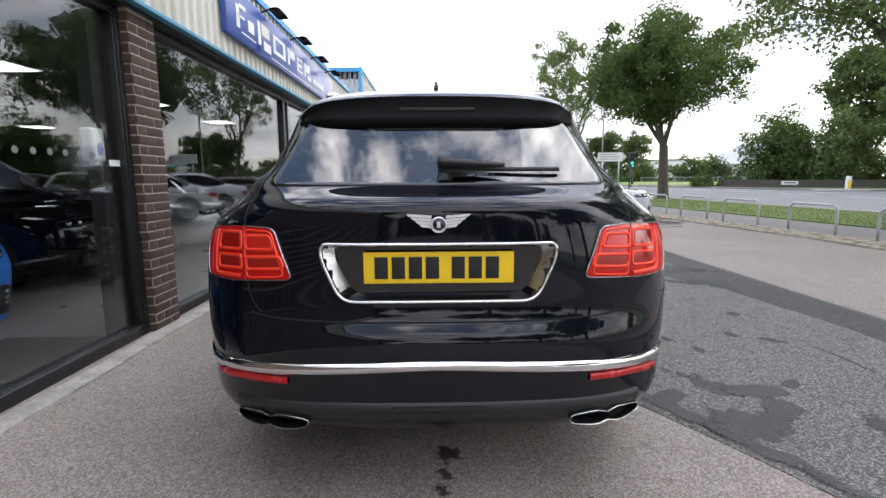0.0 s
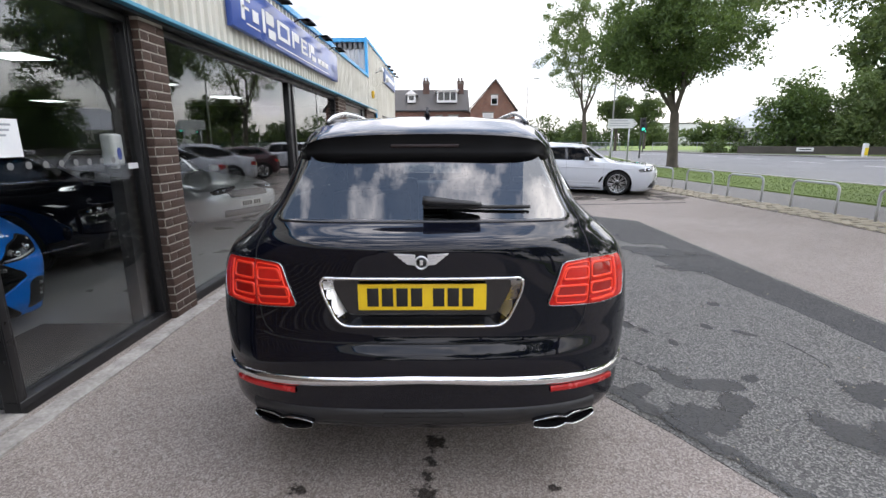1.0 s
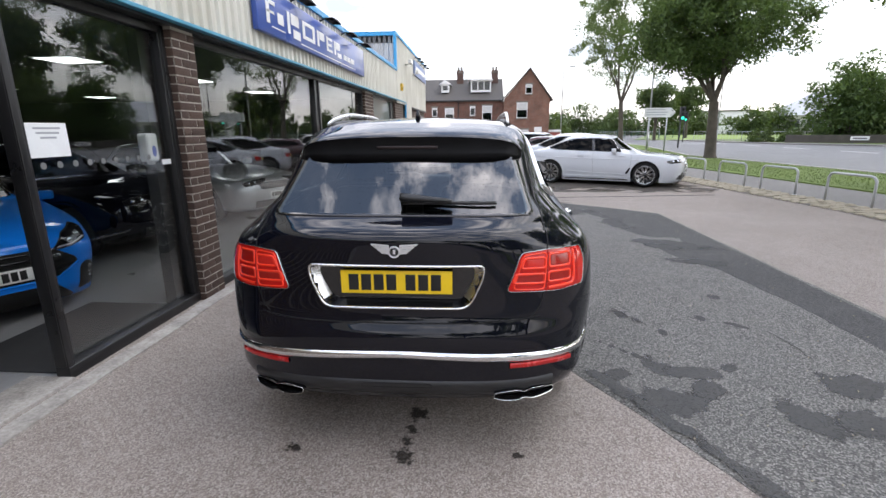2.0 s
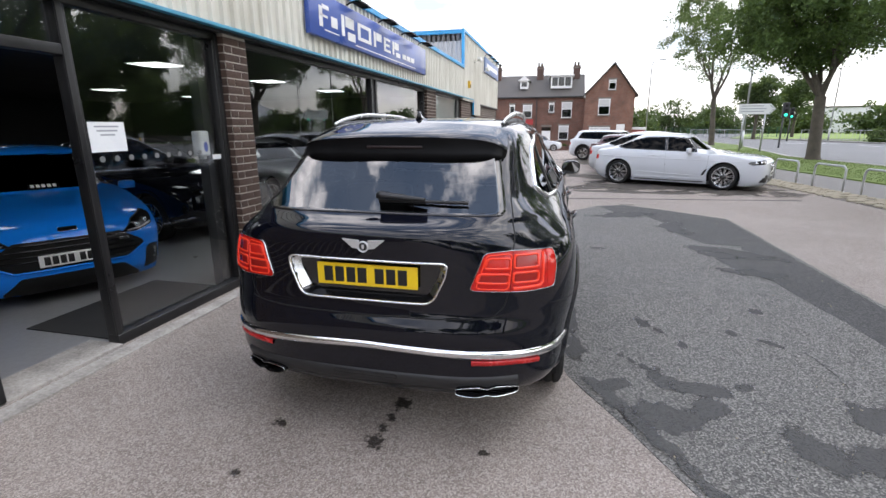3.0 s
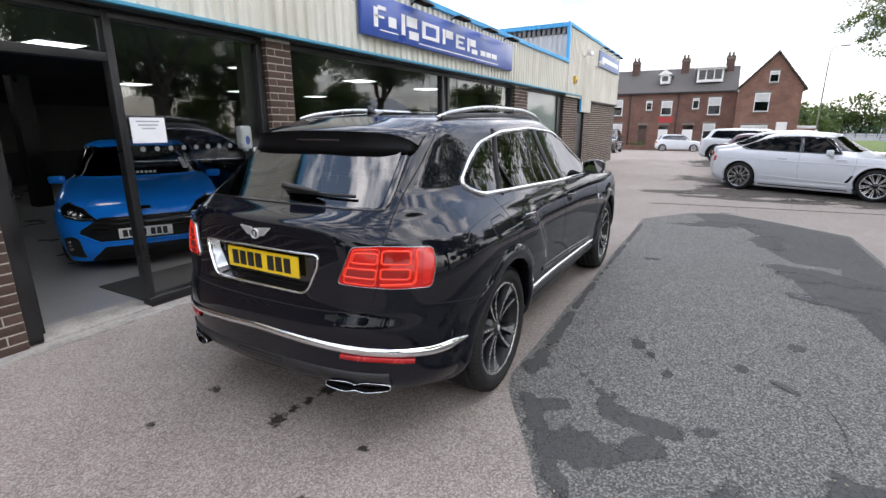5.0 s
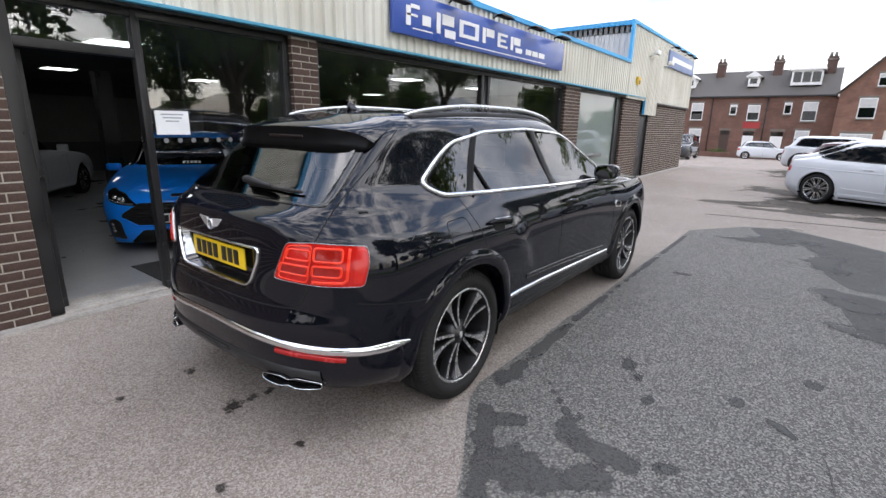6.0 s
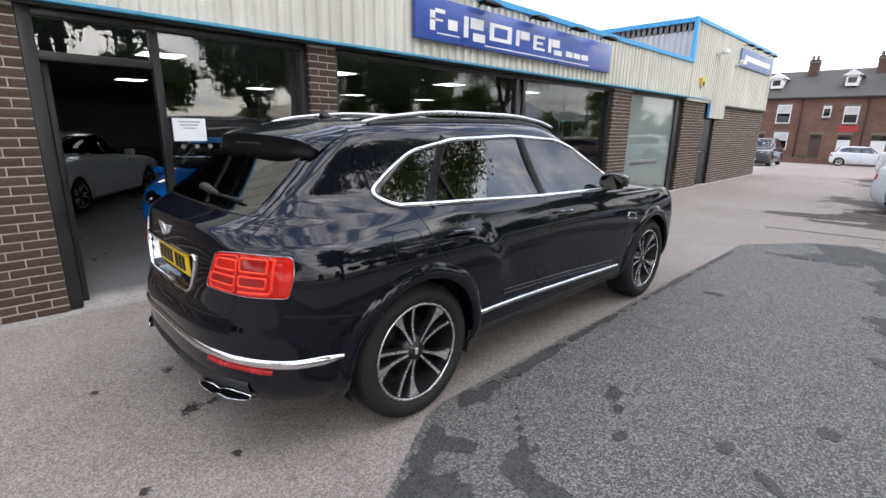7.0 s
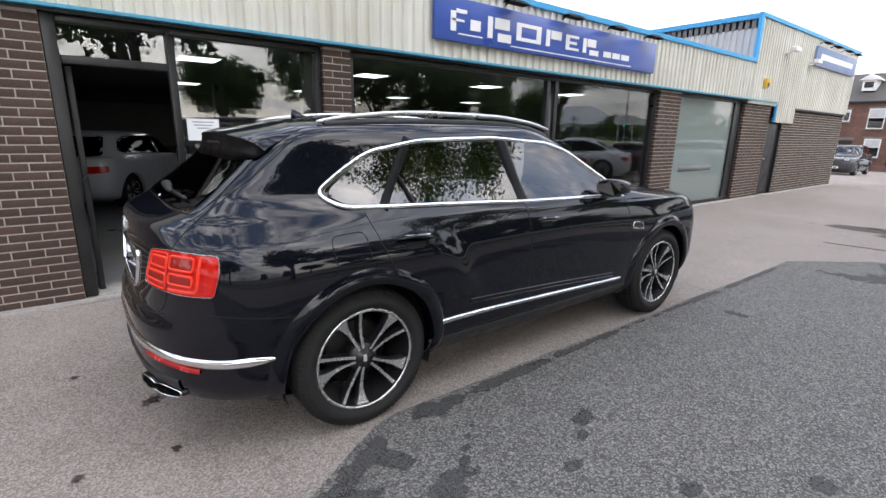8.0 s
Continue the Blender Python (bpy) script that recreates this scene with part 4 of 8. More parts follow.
def pipe(car, sh, s):
    """A wide twin exhaust tip: a flattened tube pinched in the middle."""
    out = []
    for a in np.linspace(0, TAU, 65)[:-1]:
        c, d = math.cos(a), math.sin(a)
        x = 0.146 * math.copysign(abs(c) ** 0.8, c)
        pinch = 0.52 + 0.48 * min(1, max(0.0, abs(x) - 0.008) / 0.026) ** 0.8
        out.append((x, 0.0255 * math.copysign(abs(d) ** 0.45, d) * pinch * (1 - 0.22 * (x / 0.146) ** 2)))

    def ring(yy, sc, sz, lean):
        return [(s * (0.603 + x * sc), yy + 0.44 * x + 1.1 * x * x + lean * z, 0.388 + z * sz - 0.05 * x) for x, z in out]

    n = len(out)

    def skin(name, rings, material, parent, label):
        bm = bmesh.new()
        loops = [[bm.verts.new(v) for v in r] for r in rings]
        for p, q in zip(loops, loops[1:]):
            for i in range(n):
                bm.faces.new((p[i], p[(i + 1) % n], q[(i + 1) % n], q[i]))
        bmesh.ops.recalc_face_normals(bm, faces=bm.faces)
        return part(name, bm, material, parent, label)

    ex = skin("exhaust_tip", [ring(-0.58, 0.94, 1.25, 0), ring(-0.95, 1.0, 1.08, 0.15), ring(-0.958, 1.0, 1.0, 0.15)], M["gloss_black"], car, "wide dark exhaust tip with a bright rim")
    skin("exhaust_rim", [ring(-0.957, 1.0, 1.0, 0.15), ring(-0.962, 1.003, 1.01, 0.15), ring(-0.963, 0.993, 0.945, 0.15), ring(-0.958, 0.986, 0.91, 0.15)], M["chrome"], ex, "thin chrome rim")
    skin("exhaust_throat", [ring(-0.960, 0.984, 0.90, 0.15), ring(-0.86, 0.92, 0.78, 0.2)], M["gloss_black"], ex, "")
    bm = bmesh.new()
    bm.faces.new([bm.verts.new(v) for v in ring(-0.865, 0.93, 0.79, 0.2)])
    part("exhaust_mouth", bm, M["gap"], ex, "", False)


def spoiler(car, sh):
    """The roof spoiler that overhangs the rear window, with its end plates and brake light."""
    bm = bmesh.new()
    rows = []
    for x in np.linspace(-0.605, 0.605, 41):
        q = abs(x) / 0.605
        edge_y = -0.475 + 0.065 * q**3 + 0.045 * q**12
        edge_z = 1.580 - 0.030 * q**2.5 - 0.045 * q**14
        yt = -0.19 + 0.02 * q**2
        top = sh.top(x * 0.95, yt, 0.003)
        back_z = 1.438 + 0.02 * q**3
        back = sh.at(0, x * 0.955, back_z, 0.006)
        rows.append([Vector((x * 0.95, yt, top.z)), Vector((x * 0.975, yt * 0.66 + edge_y * 0.34, top.z * 0.62 + edge_z * 0.38 + 0.004)), Vector((x * 0.99, yt * 0.33 + edge_y * 0.67, top.z * 0.30 + edge_z * 0.70 + 0.005)), Vector((x, edge_y + 0.012, edge_z + 0.003)),
                     Vector((x, edge_y, edge_z - 0.006)), Vector((x, edge_y + 0.004, edge_z - 0.018)),
                     Vector((x * 0.998, edge_y * 0.5 + back.y * 0.5 + 0.008, edge_z * 0.38 + back_z * 0.62)), Vector((x * 0.985, back.y, back_z)), Vector((x * 0.97, back.y + 0.08, back_z + 0.05))])
    vs = [[bm.verts.new(p) for p in r] for r in rows]
    for a, b in zip(vs, vs[1:]):
        for j in range(4):
            bm.faces.new((a[j], a[j + 1], b[j + 1], b[j]))
    bmesh.ops.recalc_face_normals(bm, faces=bm.faces)
    sp = part("roof_spoiler", bm, M["black_paint"], car, "black roof spoiler over the rear window")
    bm = bmesh.new()
    vs = [[bm.verts.new(p) for p in r] for r in rows]
    for a, b in zip(vs, vs[1:]):
        for j in range(4, 8):
            bm.faces.new((a[j], a[j + 1], b[j + 1], b[j]))
    bm.faces.new(vs[0])
    bm.faces.new(vs[-1][::-1])
    bmesh.ops.delete(bm, geom=[v for v in bm.verts if not v.link_faces], context="VERTS")
    bmesh.ops.recalc_face_normals(bm, faces=bm.faces)
    part("spoiler_underside", bm, M["deep_black"], sp, "dark underside and ends of the spoiler")
    bm = bmesh.new()
    box(bm, -0.16, 0.16, -0.478, -0.445, 1.512, 1.527, 0.004)
    part("brake_light", bm, plain("dark_brake_lens", (0.010, 0.002, 0.002), 0.45), sp, "dark high-level brake light")


def wiper(car, sh):
    bm = bmesh.new()
    a = [sh.at(0, x, 1.262 - 0.012 * (x + 0.06) / 0.2, 0.045) for x in np.linspace(0.0, 0.25, 9)]
    tube(bm, a, [0.026, 0.026, 0.024, 0.022, 0.020, 0.018, 0.016, 0.014, 0.010], 8, flat=0.8)
    arm = part("rear_wiper", bm, M["trim"], car, "black rear wiper")
    bm = bmesh.new()
    tube(bm, [sh.at(0, x, 1.252, 0.016) for x in np.linspace(0.0, 0.46, 15)], 0.007, 6, flat=1.3)
    part("wiper_blade", bm, M["trim"], arm)


def mirror(car, s):
    """A door mirror: a dark foot and a rounded housing with glass towards the rear."""
    bm = bmesh.new()
    rows = []
    for k, (yy, sc) in enumerate(((2.02, 0.90), (2.03, 0.98), (2.07, 1.0), (2.13, 0.95), (2.18, 0.8), (2.215, 0.5), (2.225, 0.15))):
        row = []
        for a in np.linspace(0, TAU, 29)[:-1]:
            c, d = math.cos(a), math.sin(a)
            row.append(bm.verts.new((s * (0.995 + 0.092 * sc * math.copysign(abs(c) ** 0.7, c)), yy + 0.03 * c, 1.222 + 0.066 * sc * math.copysign(abs(d) ** 0.7, d))))
        rows.append(row)
    for p, q in zip(rows, rows[1:]):
        for i in range(28):
            bm.faces.new((p[i], p[(i + 1) % 28], q[(i + 1) % 28], q[i]))
    bm.faces.new(rows[-1])
    bmesh.ops.recalc_face_normals(bm, faces=bm.faces)
    mir = part("door_mirror", bm, M["black_paint"], car, "black door mirror with a bright lower strip")
    bm = bmesh.new()
    bm.faces.new([bm.verts.new((s * (0.995 + 0.084 * math.copysign(abs(math.cos(a)) ** 0.7, math.cos(a))), 2.026 + 0.03 * math.cos(a), 1.222 + 0.059 * math.copysign(abs(math.sin(a)) ** 0.7, math.sin(a)))) for a in np.linspace(0, TAU, 29)[:-1]])
    part("mirror_glass", bm, M["mirror"], mir, "mirror glass", False)
    bm = bmesh.new()
    box(bm, min(s * 0.80, s * 0.95), max(s * 0.80, s * 0.95), 2.05, 2.15, 1.135, 1.175, 0.012)
    part("mirror_foot", bm, M["trim"], mir)
    bm = bmesh.new()
    tube(bm, [(s * (0.905 + 0.17 * t), 2.055 + 0.05 * t - 0.03 * math.sin(math.pi * t), 1.160 + 0.012 * t) for t in np.linspace(0, 1, 9)], 0.008, 6)
    part("mirror_strip", bm, M["chrome"], mir)


CAR_X, CAR_Y, HAUNCH_END = 0.008, 2.624, 0.54
suv = luxury_suv()

# ---- ground ----
def fall(x, y):
    """The side street's end of the yard drops gently; the main road stays level."""
    k = min(1.0, max(0.0, (11.0 - x) / 6.0))
    return -0.031 * max(0.0, y - 24.0) * k * k * (3 - 2 * k)


def tarmac(name, dark, light, fleck, pale=0.0):
    """Worn tarmac: broad patches, aggregate of pale and dark stones, fine relief."""
    m, nt, p, _ = nodes_of(name)
    co = nt.nodes.new("ShaderNodeTexCoord").outputs["Object"]
    broad, mid = noise_tex(nt, 0.35, 6, 0.6, co), noise_tex(nt, 3.2, 5, 0.6, co)
    vor = nt.nodes.new("ShaderNodeTexVoronoi")
    vor.inputs["Scale"].default_value = 140.0
    nt.links.new(co, vor.inputs["Vector"])
    fine = noise_tex(nt, 75.0, 3, 0.7, co)
    base = ramp(nt, mixed(nt, 0.40, broad, mid), [(0.39, dark), (0.61, light)])
    stones = ramp(nt, vor.outputs["Color"], [(0.15, tuple(v * 0.30 for v in dark)), (0.5, tuple((a + b) / 2 for a, b in zip(dark, light))), (0.9, fleck)])
    nt.links.new(mixed(nt, 0.46, base, stones), p.inputs["Base Color"])
    nt.links.new(ramp(nt, mid, [(0.3, (0.72,) * 3), (0.7, (0.95,) * 3)]), p.inputs["Roughness"])
    p.inputs["Specular IOR Level"].default_value = 0.35
    bump(nt, p, mixed(nt, 0.5, fine, vor.outputs["Distance"]), 0.7, 0.006)
    return m


def damp_tarmac(name):
    """Dark bitumen patching with damp marks that shine a little."""
    m, nt, p, _ = nodes_of(name)
    co = nt.nodes.new("ShaderNodeTexCoord").outputs["Object"]
    broad = noise_tex(nt, 0.55, 5, 0.55, co)
    mid = noise_tex(nt, 5.0, 5, 0.6, co)
    vor = nt.nodes.new("ShaderNodeTexVoronoi")
    vor.inputs["Scale"].default_value = 120.0
    nt.links.new(co, vor.inputs["Vector"])
    fine = noise_tex(nt, 60.0, 3, 0.7, co)
    pits = noise_tex(nt, 42.0, 4, 0.75, co)
    worn = ramp(nt, mixed(nt, 0.4, broad, mid), [(0.38, (0.056, 0.057, 0.052)), (0.62, (0.138, 0.134, 0.123))])
    base = mixed(nt, 0.36, worn, ramp(nt, pits, [(0.36, (0.020, 0.020, 0.019)), (0.5, (0.090, 0.088, 0.080)), (0.66, (0.20, 0.192, 0.175))]))
    stones = ramp(nt, vor.outputs["Color"], [(0.15, (0.018, 0.018, 0.017)), (0.5, (0.108, 0.104, 0.096)), (0.92, (0.45, 0.43, 0.395))])
    nt.links.new(mixed(nt, 0.56, base, stones), p.inputs["Base Color"])
    nt.links.new(ramp(nt, broad, [(0.3, (0.6,) * 3), (0.7, (0.9,) * 3)]), p.inputs["Roughness"])
    p.inputs["Specular IOR Level"].default_value = 0.4
    bump(nt, p, mixed(nt, 0.5, fine, vor.outputs["Distance"]), 0.9, 0.008)
    return m


M["pale_tarmac"] = tarmac("pale_worn_tarmac", (0.198, 0.165, 0.143), (0.335, 0.288, 0.255), (0.58, 0.53, 0.48))
M["asphalt"] = damp_tarmac("dark_patched_asphalt")
M["joint"] = surface("dark_tarmac_joint", (0.038, 0.037, 0.037), (0.085, 0.083, 0.081), 0.7, 0, 110, 14, 0.8, 0, 0.15)
M["brown_damp"] = tarmac("brown_damp_tarmac", (0.085, 0.075, 0.066), (0.165, 0.148, 0.13), (0.3, 0.27, 0.24))
M["road"] = tarmac("main_road_asphalt", (0.135, 0.137, 0.140), (0.190, 0.192, 0.195), (0.30, 0.30, 0.30))
M["paving"] = tarmac("footway_asphalt", (0.15, 0.145, 0.14), (0.21, 0.2, 0.19), (0.32, 0.31, 0.3))
M["kerb"] = surface("concrete_kerb", (0.3, 0.29, 0.27), (0.42, 0.4, 0.38), 0.85, 0, 90, 3, 0.2)
M["grass_soil"] = surface("mown_turf", (0.075, 0.120, 0.024), (0.145, 0.200, 0.042), 0.9, 0, 60, 0.8, 0.8, 0, 0.05, 0.02)
M["blade"] = surface("grass_blades", (0.095, 0.150, 0.028), (0.180, 0.245, 0.055), 0.7, 0, 30, 1.2)
M["stone"] = surface("buff_setts", (0.22, 0.19, 0.13), (0.36, 0.32, 0.24), 0.85, 0, 80, 5, 0.4)
M["steel_cover"] = surface("worn_steel_cover", (0.16, 0.13, 0.11), (0.42, 0.38, 0.34), 0.6, 0.5, 60, 8, 0.2)
M["line_paint"] = surface("worn_white_road_paint", (0.45, 0.45, 0.44), (0.62, 0.62, 0.6), 0.7, 0, 60, 4, 0.2)

bm = bmesh.new()
gx = sorted(set([-320, -160, -90, -50] + list(range(-30, 50, 2)) + [60, 90, 160, 320]))
gy = sorted(set([-320, -160, -80] + list(range(-40, 24, 8)) + list(range(24, 90, 3)) + [110, 160, 260, 420]))
grid = [[bm.verts.new((x, y, fall(x, min(y, 62)))) for x in gx] for y in gy]
for a, b in zip(grid, grid[1:]):
    for i in range(len(gx) - 1):
        bm.faces.new((a[i], a[i + 1], b[i + 1], b[i]))
setting("ground", bm, M["pale_tarmac"], "pale worn tarmac forecourt with fine aggregate", "ground", True)


def ragged(outline, amount, seed, step=0.12, wave=1.3, closed=True):
    """An outline with a broken, wandering edge."""
    out = []
    for i, (x, y) in enumerate(dense(outline, step, closed)):
        v = Vector((x * wave, y * wave, seed * 7.3))
        w = Vector((x * wave * 6, y * wave * 6, seed * 3.1))
        out.append((x + amount * (noise.noise(v) + 0.35 * noise.noise(w)), y + amount * (noise.noise(v + Vector((31, 5, 0))) + 0.35 * noise.noise(w + Vector((9, 40, 0))))))
    return out


def sheet(name, outline, z, material, label, category, thick=0.03):
    bm = bmesh.new()
    slab(bm, outline, z - thick, z)
    bmesh.ops.triangulate(bm, faces=[f for f in bm.faces if len(f.verts) > 4])
    bmesh.ops.recalc_face_normals(bm, faces=bm.faces)
    return setting(name, bm, material, label, category)


patch_line = [(0.97, 2.80), (0.985, 5.4), (1.0, 8.95), (1.68, 9.95), (2.25, 10.2), (3.0, 9.65), (3.85, 8.9), (3.86, 6.4), (3.88, 3.8), (3.95, 0.6), (4.2, -9.0), (2.9, -9.0), (2.33, 0.2), (1.58, 1.65), (1.33, 2.12), (1.12, 2.46), (1.02, 2.63)]
sheet("asphalt_patch", ragged(patch_line, 0.012, 2), 0.004, M["asphalt"], "dark patched asphalt strip in the yard", "ground")
sheet("tarmac_joint", ragged([(0.9, 10.86), (2.6, 11.12), (6.1, 11.56), (6.1, 11.585), (2.6, 11.145), (0.9, 10.885)], 0.02, 6), 0.008, M["joint"], "dark joint across the tarmac", "ground")

def stain_material(name, dark, light, rough, freq, sharp, cover=0.85):
    """A mark that thins out towards a broken edge."""
    m, nt, p, out = nodes_of(name)
    gen = nt.nodes.new("ShaderNodeTexCoord").outputs["Generated"]
    pos = nt.nodes.new("ShaderNodeNewGeometry").outputs["Position"]
    cen = nt.nodes.new("ShaderNodeVectorMath")
    cen.operation = "SUBTRACT"
    cen.inputs[1].default_value = (0.5, 0.5, 0.5)
    flat = nt.nodes.new("ShaderNodeVectorMath")
    flat.operation = "MULTIPLY"
    flat.inputs[1].default_value = (2, 2, 0)
    ln = nt.nodes.new("ShaderNodeVectorMath")
    ln.operation = "LENGTH"
    nt.links.new(gen, cen.inputs[0])
    nt.links.new(cen.outputs[0], flat.inputs[0])
    nt.links.new(flat.outputs[0], ln.inputs[0])
    f = noise_tex(nt, freq, 7, 0.62, pos)
    g = noise_tex(nt, 70.0, 3, 0.6, pos)
    ma = nt.nodes.new("ShaderNodeMath")
    ma.operation = "MULTIPLY_ADD"
    nt.links.new(f, ma.inputs[0])
    ma.inputs[1].default_value = 2.6
    ma.inputs[2].default_value = -0.55
    sb = nt.nodes.new("ShaderNodeMath")
    sb.operation = "SUBTRACT"
    nt.links.new(ma.outputs[0], sb.inputs[0])
    nt.links.new(ln.outputs["Value"], sb.inputs[1])
    al = ramp(nt, sb.outputs[0], [(0.0, (0, 0, 0)), (sharp, (cover, cover, cover))])
    nt.links.new(ramp(nt, g, [(0.3, dark), (0.7, light)]), p.inputs["Base Color"])
    p.inputs["Roughness"].default_value = rough
    bump(nt, p, g, 0.7, 0.006)
    nt.links.new(al, p.inputs["Alpha"])
    return m


M["damp"] = stain_material("damp_asphalt_mark", (0.040, 0.040, 0.039), (0.080, 0.079, 0.077), 0.72, 4.2, 0.16, 0.78)
M["damp_solid"] = tarmac("damp_asphalt_margin", (0.042, 0.042, 0.041), (0.084, 0.083, 0.080), (0.20, 0.195, 0.185))
M["oil"] = stain_material("oil_stain", (0.012, 0.011, 0.010), (0.045, 0.040, 0.036), 0.5, 22.0, 0.3, 0.75)


def mark(name, x, y, rx, ry, rz, z, material, label):
    bm = bmesh.new()
    bm.faces.new([bm.verts.new((rx * math.cos(TAU * i / 24), ry * math.sin(TAU * i / 24), 0)) for i in range(24)])
    ob = setting(name, bm, material, label, "stain")
    ob.matrix_basis = pose(x, y, z, 0, 0, rz)
    ob.visible_shadow = False


for k, (x, y, rx, ry, rz) in enumerate(((1.32, 2.58, 0.15, 0.09, 30), (1.52, 2.25, 0.30, 0.22, 20), (1.62, 2.68, 0.13, 0.22, 10), (1.82, 2.62, 0.26, 0.13, 12), (1.85, 2.43, 0.16, 0.14, 40), (2.10, 2.70, 0.10, 0.05, 50), (2.27, 2.14, 0.28, 0.18, -60), (2.76, 2.52, 0.30, 0.20, 20), (2.55, 2.10, 0.26, 0.18, 10),
                                         (1.65, 3.66, 0.09, 0.15, 30), (1.75, 3.53, 0.05, 0.08, 30), (1.88, 3.29, 0.05, 0.08, 0), (2.30, 3.60, 0.05, 0.07, 0), (2.67, 4.15, 0.06, 0.09, 0), (2.52, 3.46, 0.16, 0.05, -40), (1.42, 6.22, 0.14, 0.07, 0), (1.26, 3.17, 0.022, 0.04, 30), (1.33, 3.08, 0.018, 0.03, 0), (1.39, 3.00, 0.03, 0.045, 30), (1.46, 2.93, 0.025, 0.05, 30), (1.53, 2.86, 0.03, 0.05, 30),
                                         (3.12, 6.35, 0.75, 0.28, -24), (3.05, 5.45, 0.40, 0.28, -30), (2.15, 8.95, 0.85, 0.32, 20), (2.75, 7.9, 0.28, 0.7, 0), (2.95, 6.2, 0.30, 0.22, -20), (3.35, 2.1, 0.35, 0.35, 15))):
    mark("damp_mark", x, y, rx, ry, rz, 0.007 + 0.0002 * k, M["damp"], "dark damp mark on the asphalt")
for k, (x, y, rx, ry, rz) in enumerate(((1.075, 3.05, 0.09, 0.42, 0), (1.055, 3.7, 0.065, 0.62, 0), (1.04, 4.6, 0.045, 0.8, 0), (1.26, 2.42, 0.08, 0.36, 32), (1.45, 2.08, 0.07, 0.34, 30), (1.68, 1.62, 0.07, 0.40, 27), (1.04, 6.2, 0.04, 0.9, 0), (1.05, 7.6, 0.04, 1.1, 0), (1.98, 1.04, 0.06, 0.5, 27))):
    mark("damp_mark", x, y, rx, ry, rz, 0.0135 + 0.0002 * k, M["damp"], "dark bitumen seam along the edge of the asphalt")
for k, (x, y, r) in enumerate(((0.05, 2.06, 0.12), (0.03, 1.90, 0.07), (0.02, 1.80, 0.07), (0.02, 1.67, 0.12), (0.59, 1.72, 0.06), (-0.565, 1.71, 0.08), (-0.55, 1.30, 0.06), (0.58, 1.31, 0.06), (2.0, 0.3, 0.05), (-1.6, 0.6, 0.05))):
    mark("oil_stain", x, y, r * 0.65, r * 0.8, 15 * k, 0.003 + 0.0004 * k, M["oil"], "small dark oil stain on the tarmac")
M["bay_damp"] = stain_material("brown_damp_tarmac_mark", (0.040, 0.034, 0.028), (0.100, 0.085, 0.070), 0.85, 0.9, 0.24, 0.95)
for k, (x, y, rx, ry, rz) in enumerate(((4.2, 14.4, 3.6, 2.4, -20), (1.0, 12.9, 1.3, 0.38, 4), (2.6, 12.3, 1.9, 0.36, 0), (4.6, 18.5, 3.1, 4.2, 0), (2.0, 23.5, 1.4, 3.4, 0), (2.4, 13.3, 1.7, 0.9, -4), (5.0, 12.8, 2.2, 0.9, -6), (3.2, 13.6, 2.6, 1.1, -12), (1.7, 16.2, 0.9, 1.6, 20))):
    mark("damp_mark", x, y, rx, ry, rz, 0.004 + 0.0005 * k, M["bay_damp"], "brown damp patch on the tarmac of the bays")
damp_edge = dense([(1.75, 9.88), (2.25, 10.12), (3.0, 9.58), (3.80, 8.86), (3.81, 6.4), (3.83, 3.8), (3.90, 0.6), (3.96, -1.0)], 0.3, False) + ragged([(3.90, -0.6), (3.66, 0.7), (3.46, 1.8), (3.36, 3.4), (3.22, 5.2), (2.95, 5.6), (2.86, 6.05), (3.34, 6.42), (3.37, 6.78), (2.97, 6.85), (2.76, 7.4), (2.78, 8.2), (2.45, 8.95), (1.95, 9.2)], 0.07, 9, 0.12, 0.8, False)
sheet("damp_margin", damp_edge, 0.0062, M["damp_solid"], "dark damp margin along the edge of the asphalt", "stain", 0.002)
drain = thing("drain_cover", "small rusty steel drain cover set in the tarmac", "drain cover", m=pose(2.31, 10.32, 0.0, 0, 0, 12))
part("frame", bm_box(-0.14, 0.14, -0.09, 0.09, 0.0, 0.008, 0.003), M["steel_cover"], drain)
for k in range(7):
    part("bar", bm_box(-0.115 + 0.035 * k, -0.095 + 0.035 * k, -0.07, 0.07, 0.0082, 0.014, 0.002), M["steel_cover"], drain, "", False)
rnd = random.Random(5)

# setts along the cycle hoops, footway, verge, road
def bend(x, y):
    """The verge and its footway swing towards the yard and back on their way along the road."""
    return x - 0.14 * (min(max(y - 9, 0), 19) if y < 28 else max(0, 19 - (y - 28) * 1.19))


def bent(x0, x1, y0, y1):
    ys = [y0, -30, -10] + list(range(9, 45, 1)) + [y1]
    ys = sorted({y for y in ys if y0 <= y <= y1})
    return [(bend(x1, y), y) for y in ys] + [(bend(x0, y), y) for y in reversed(ys)]


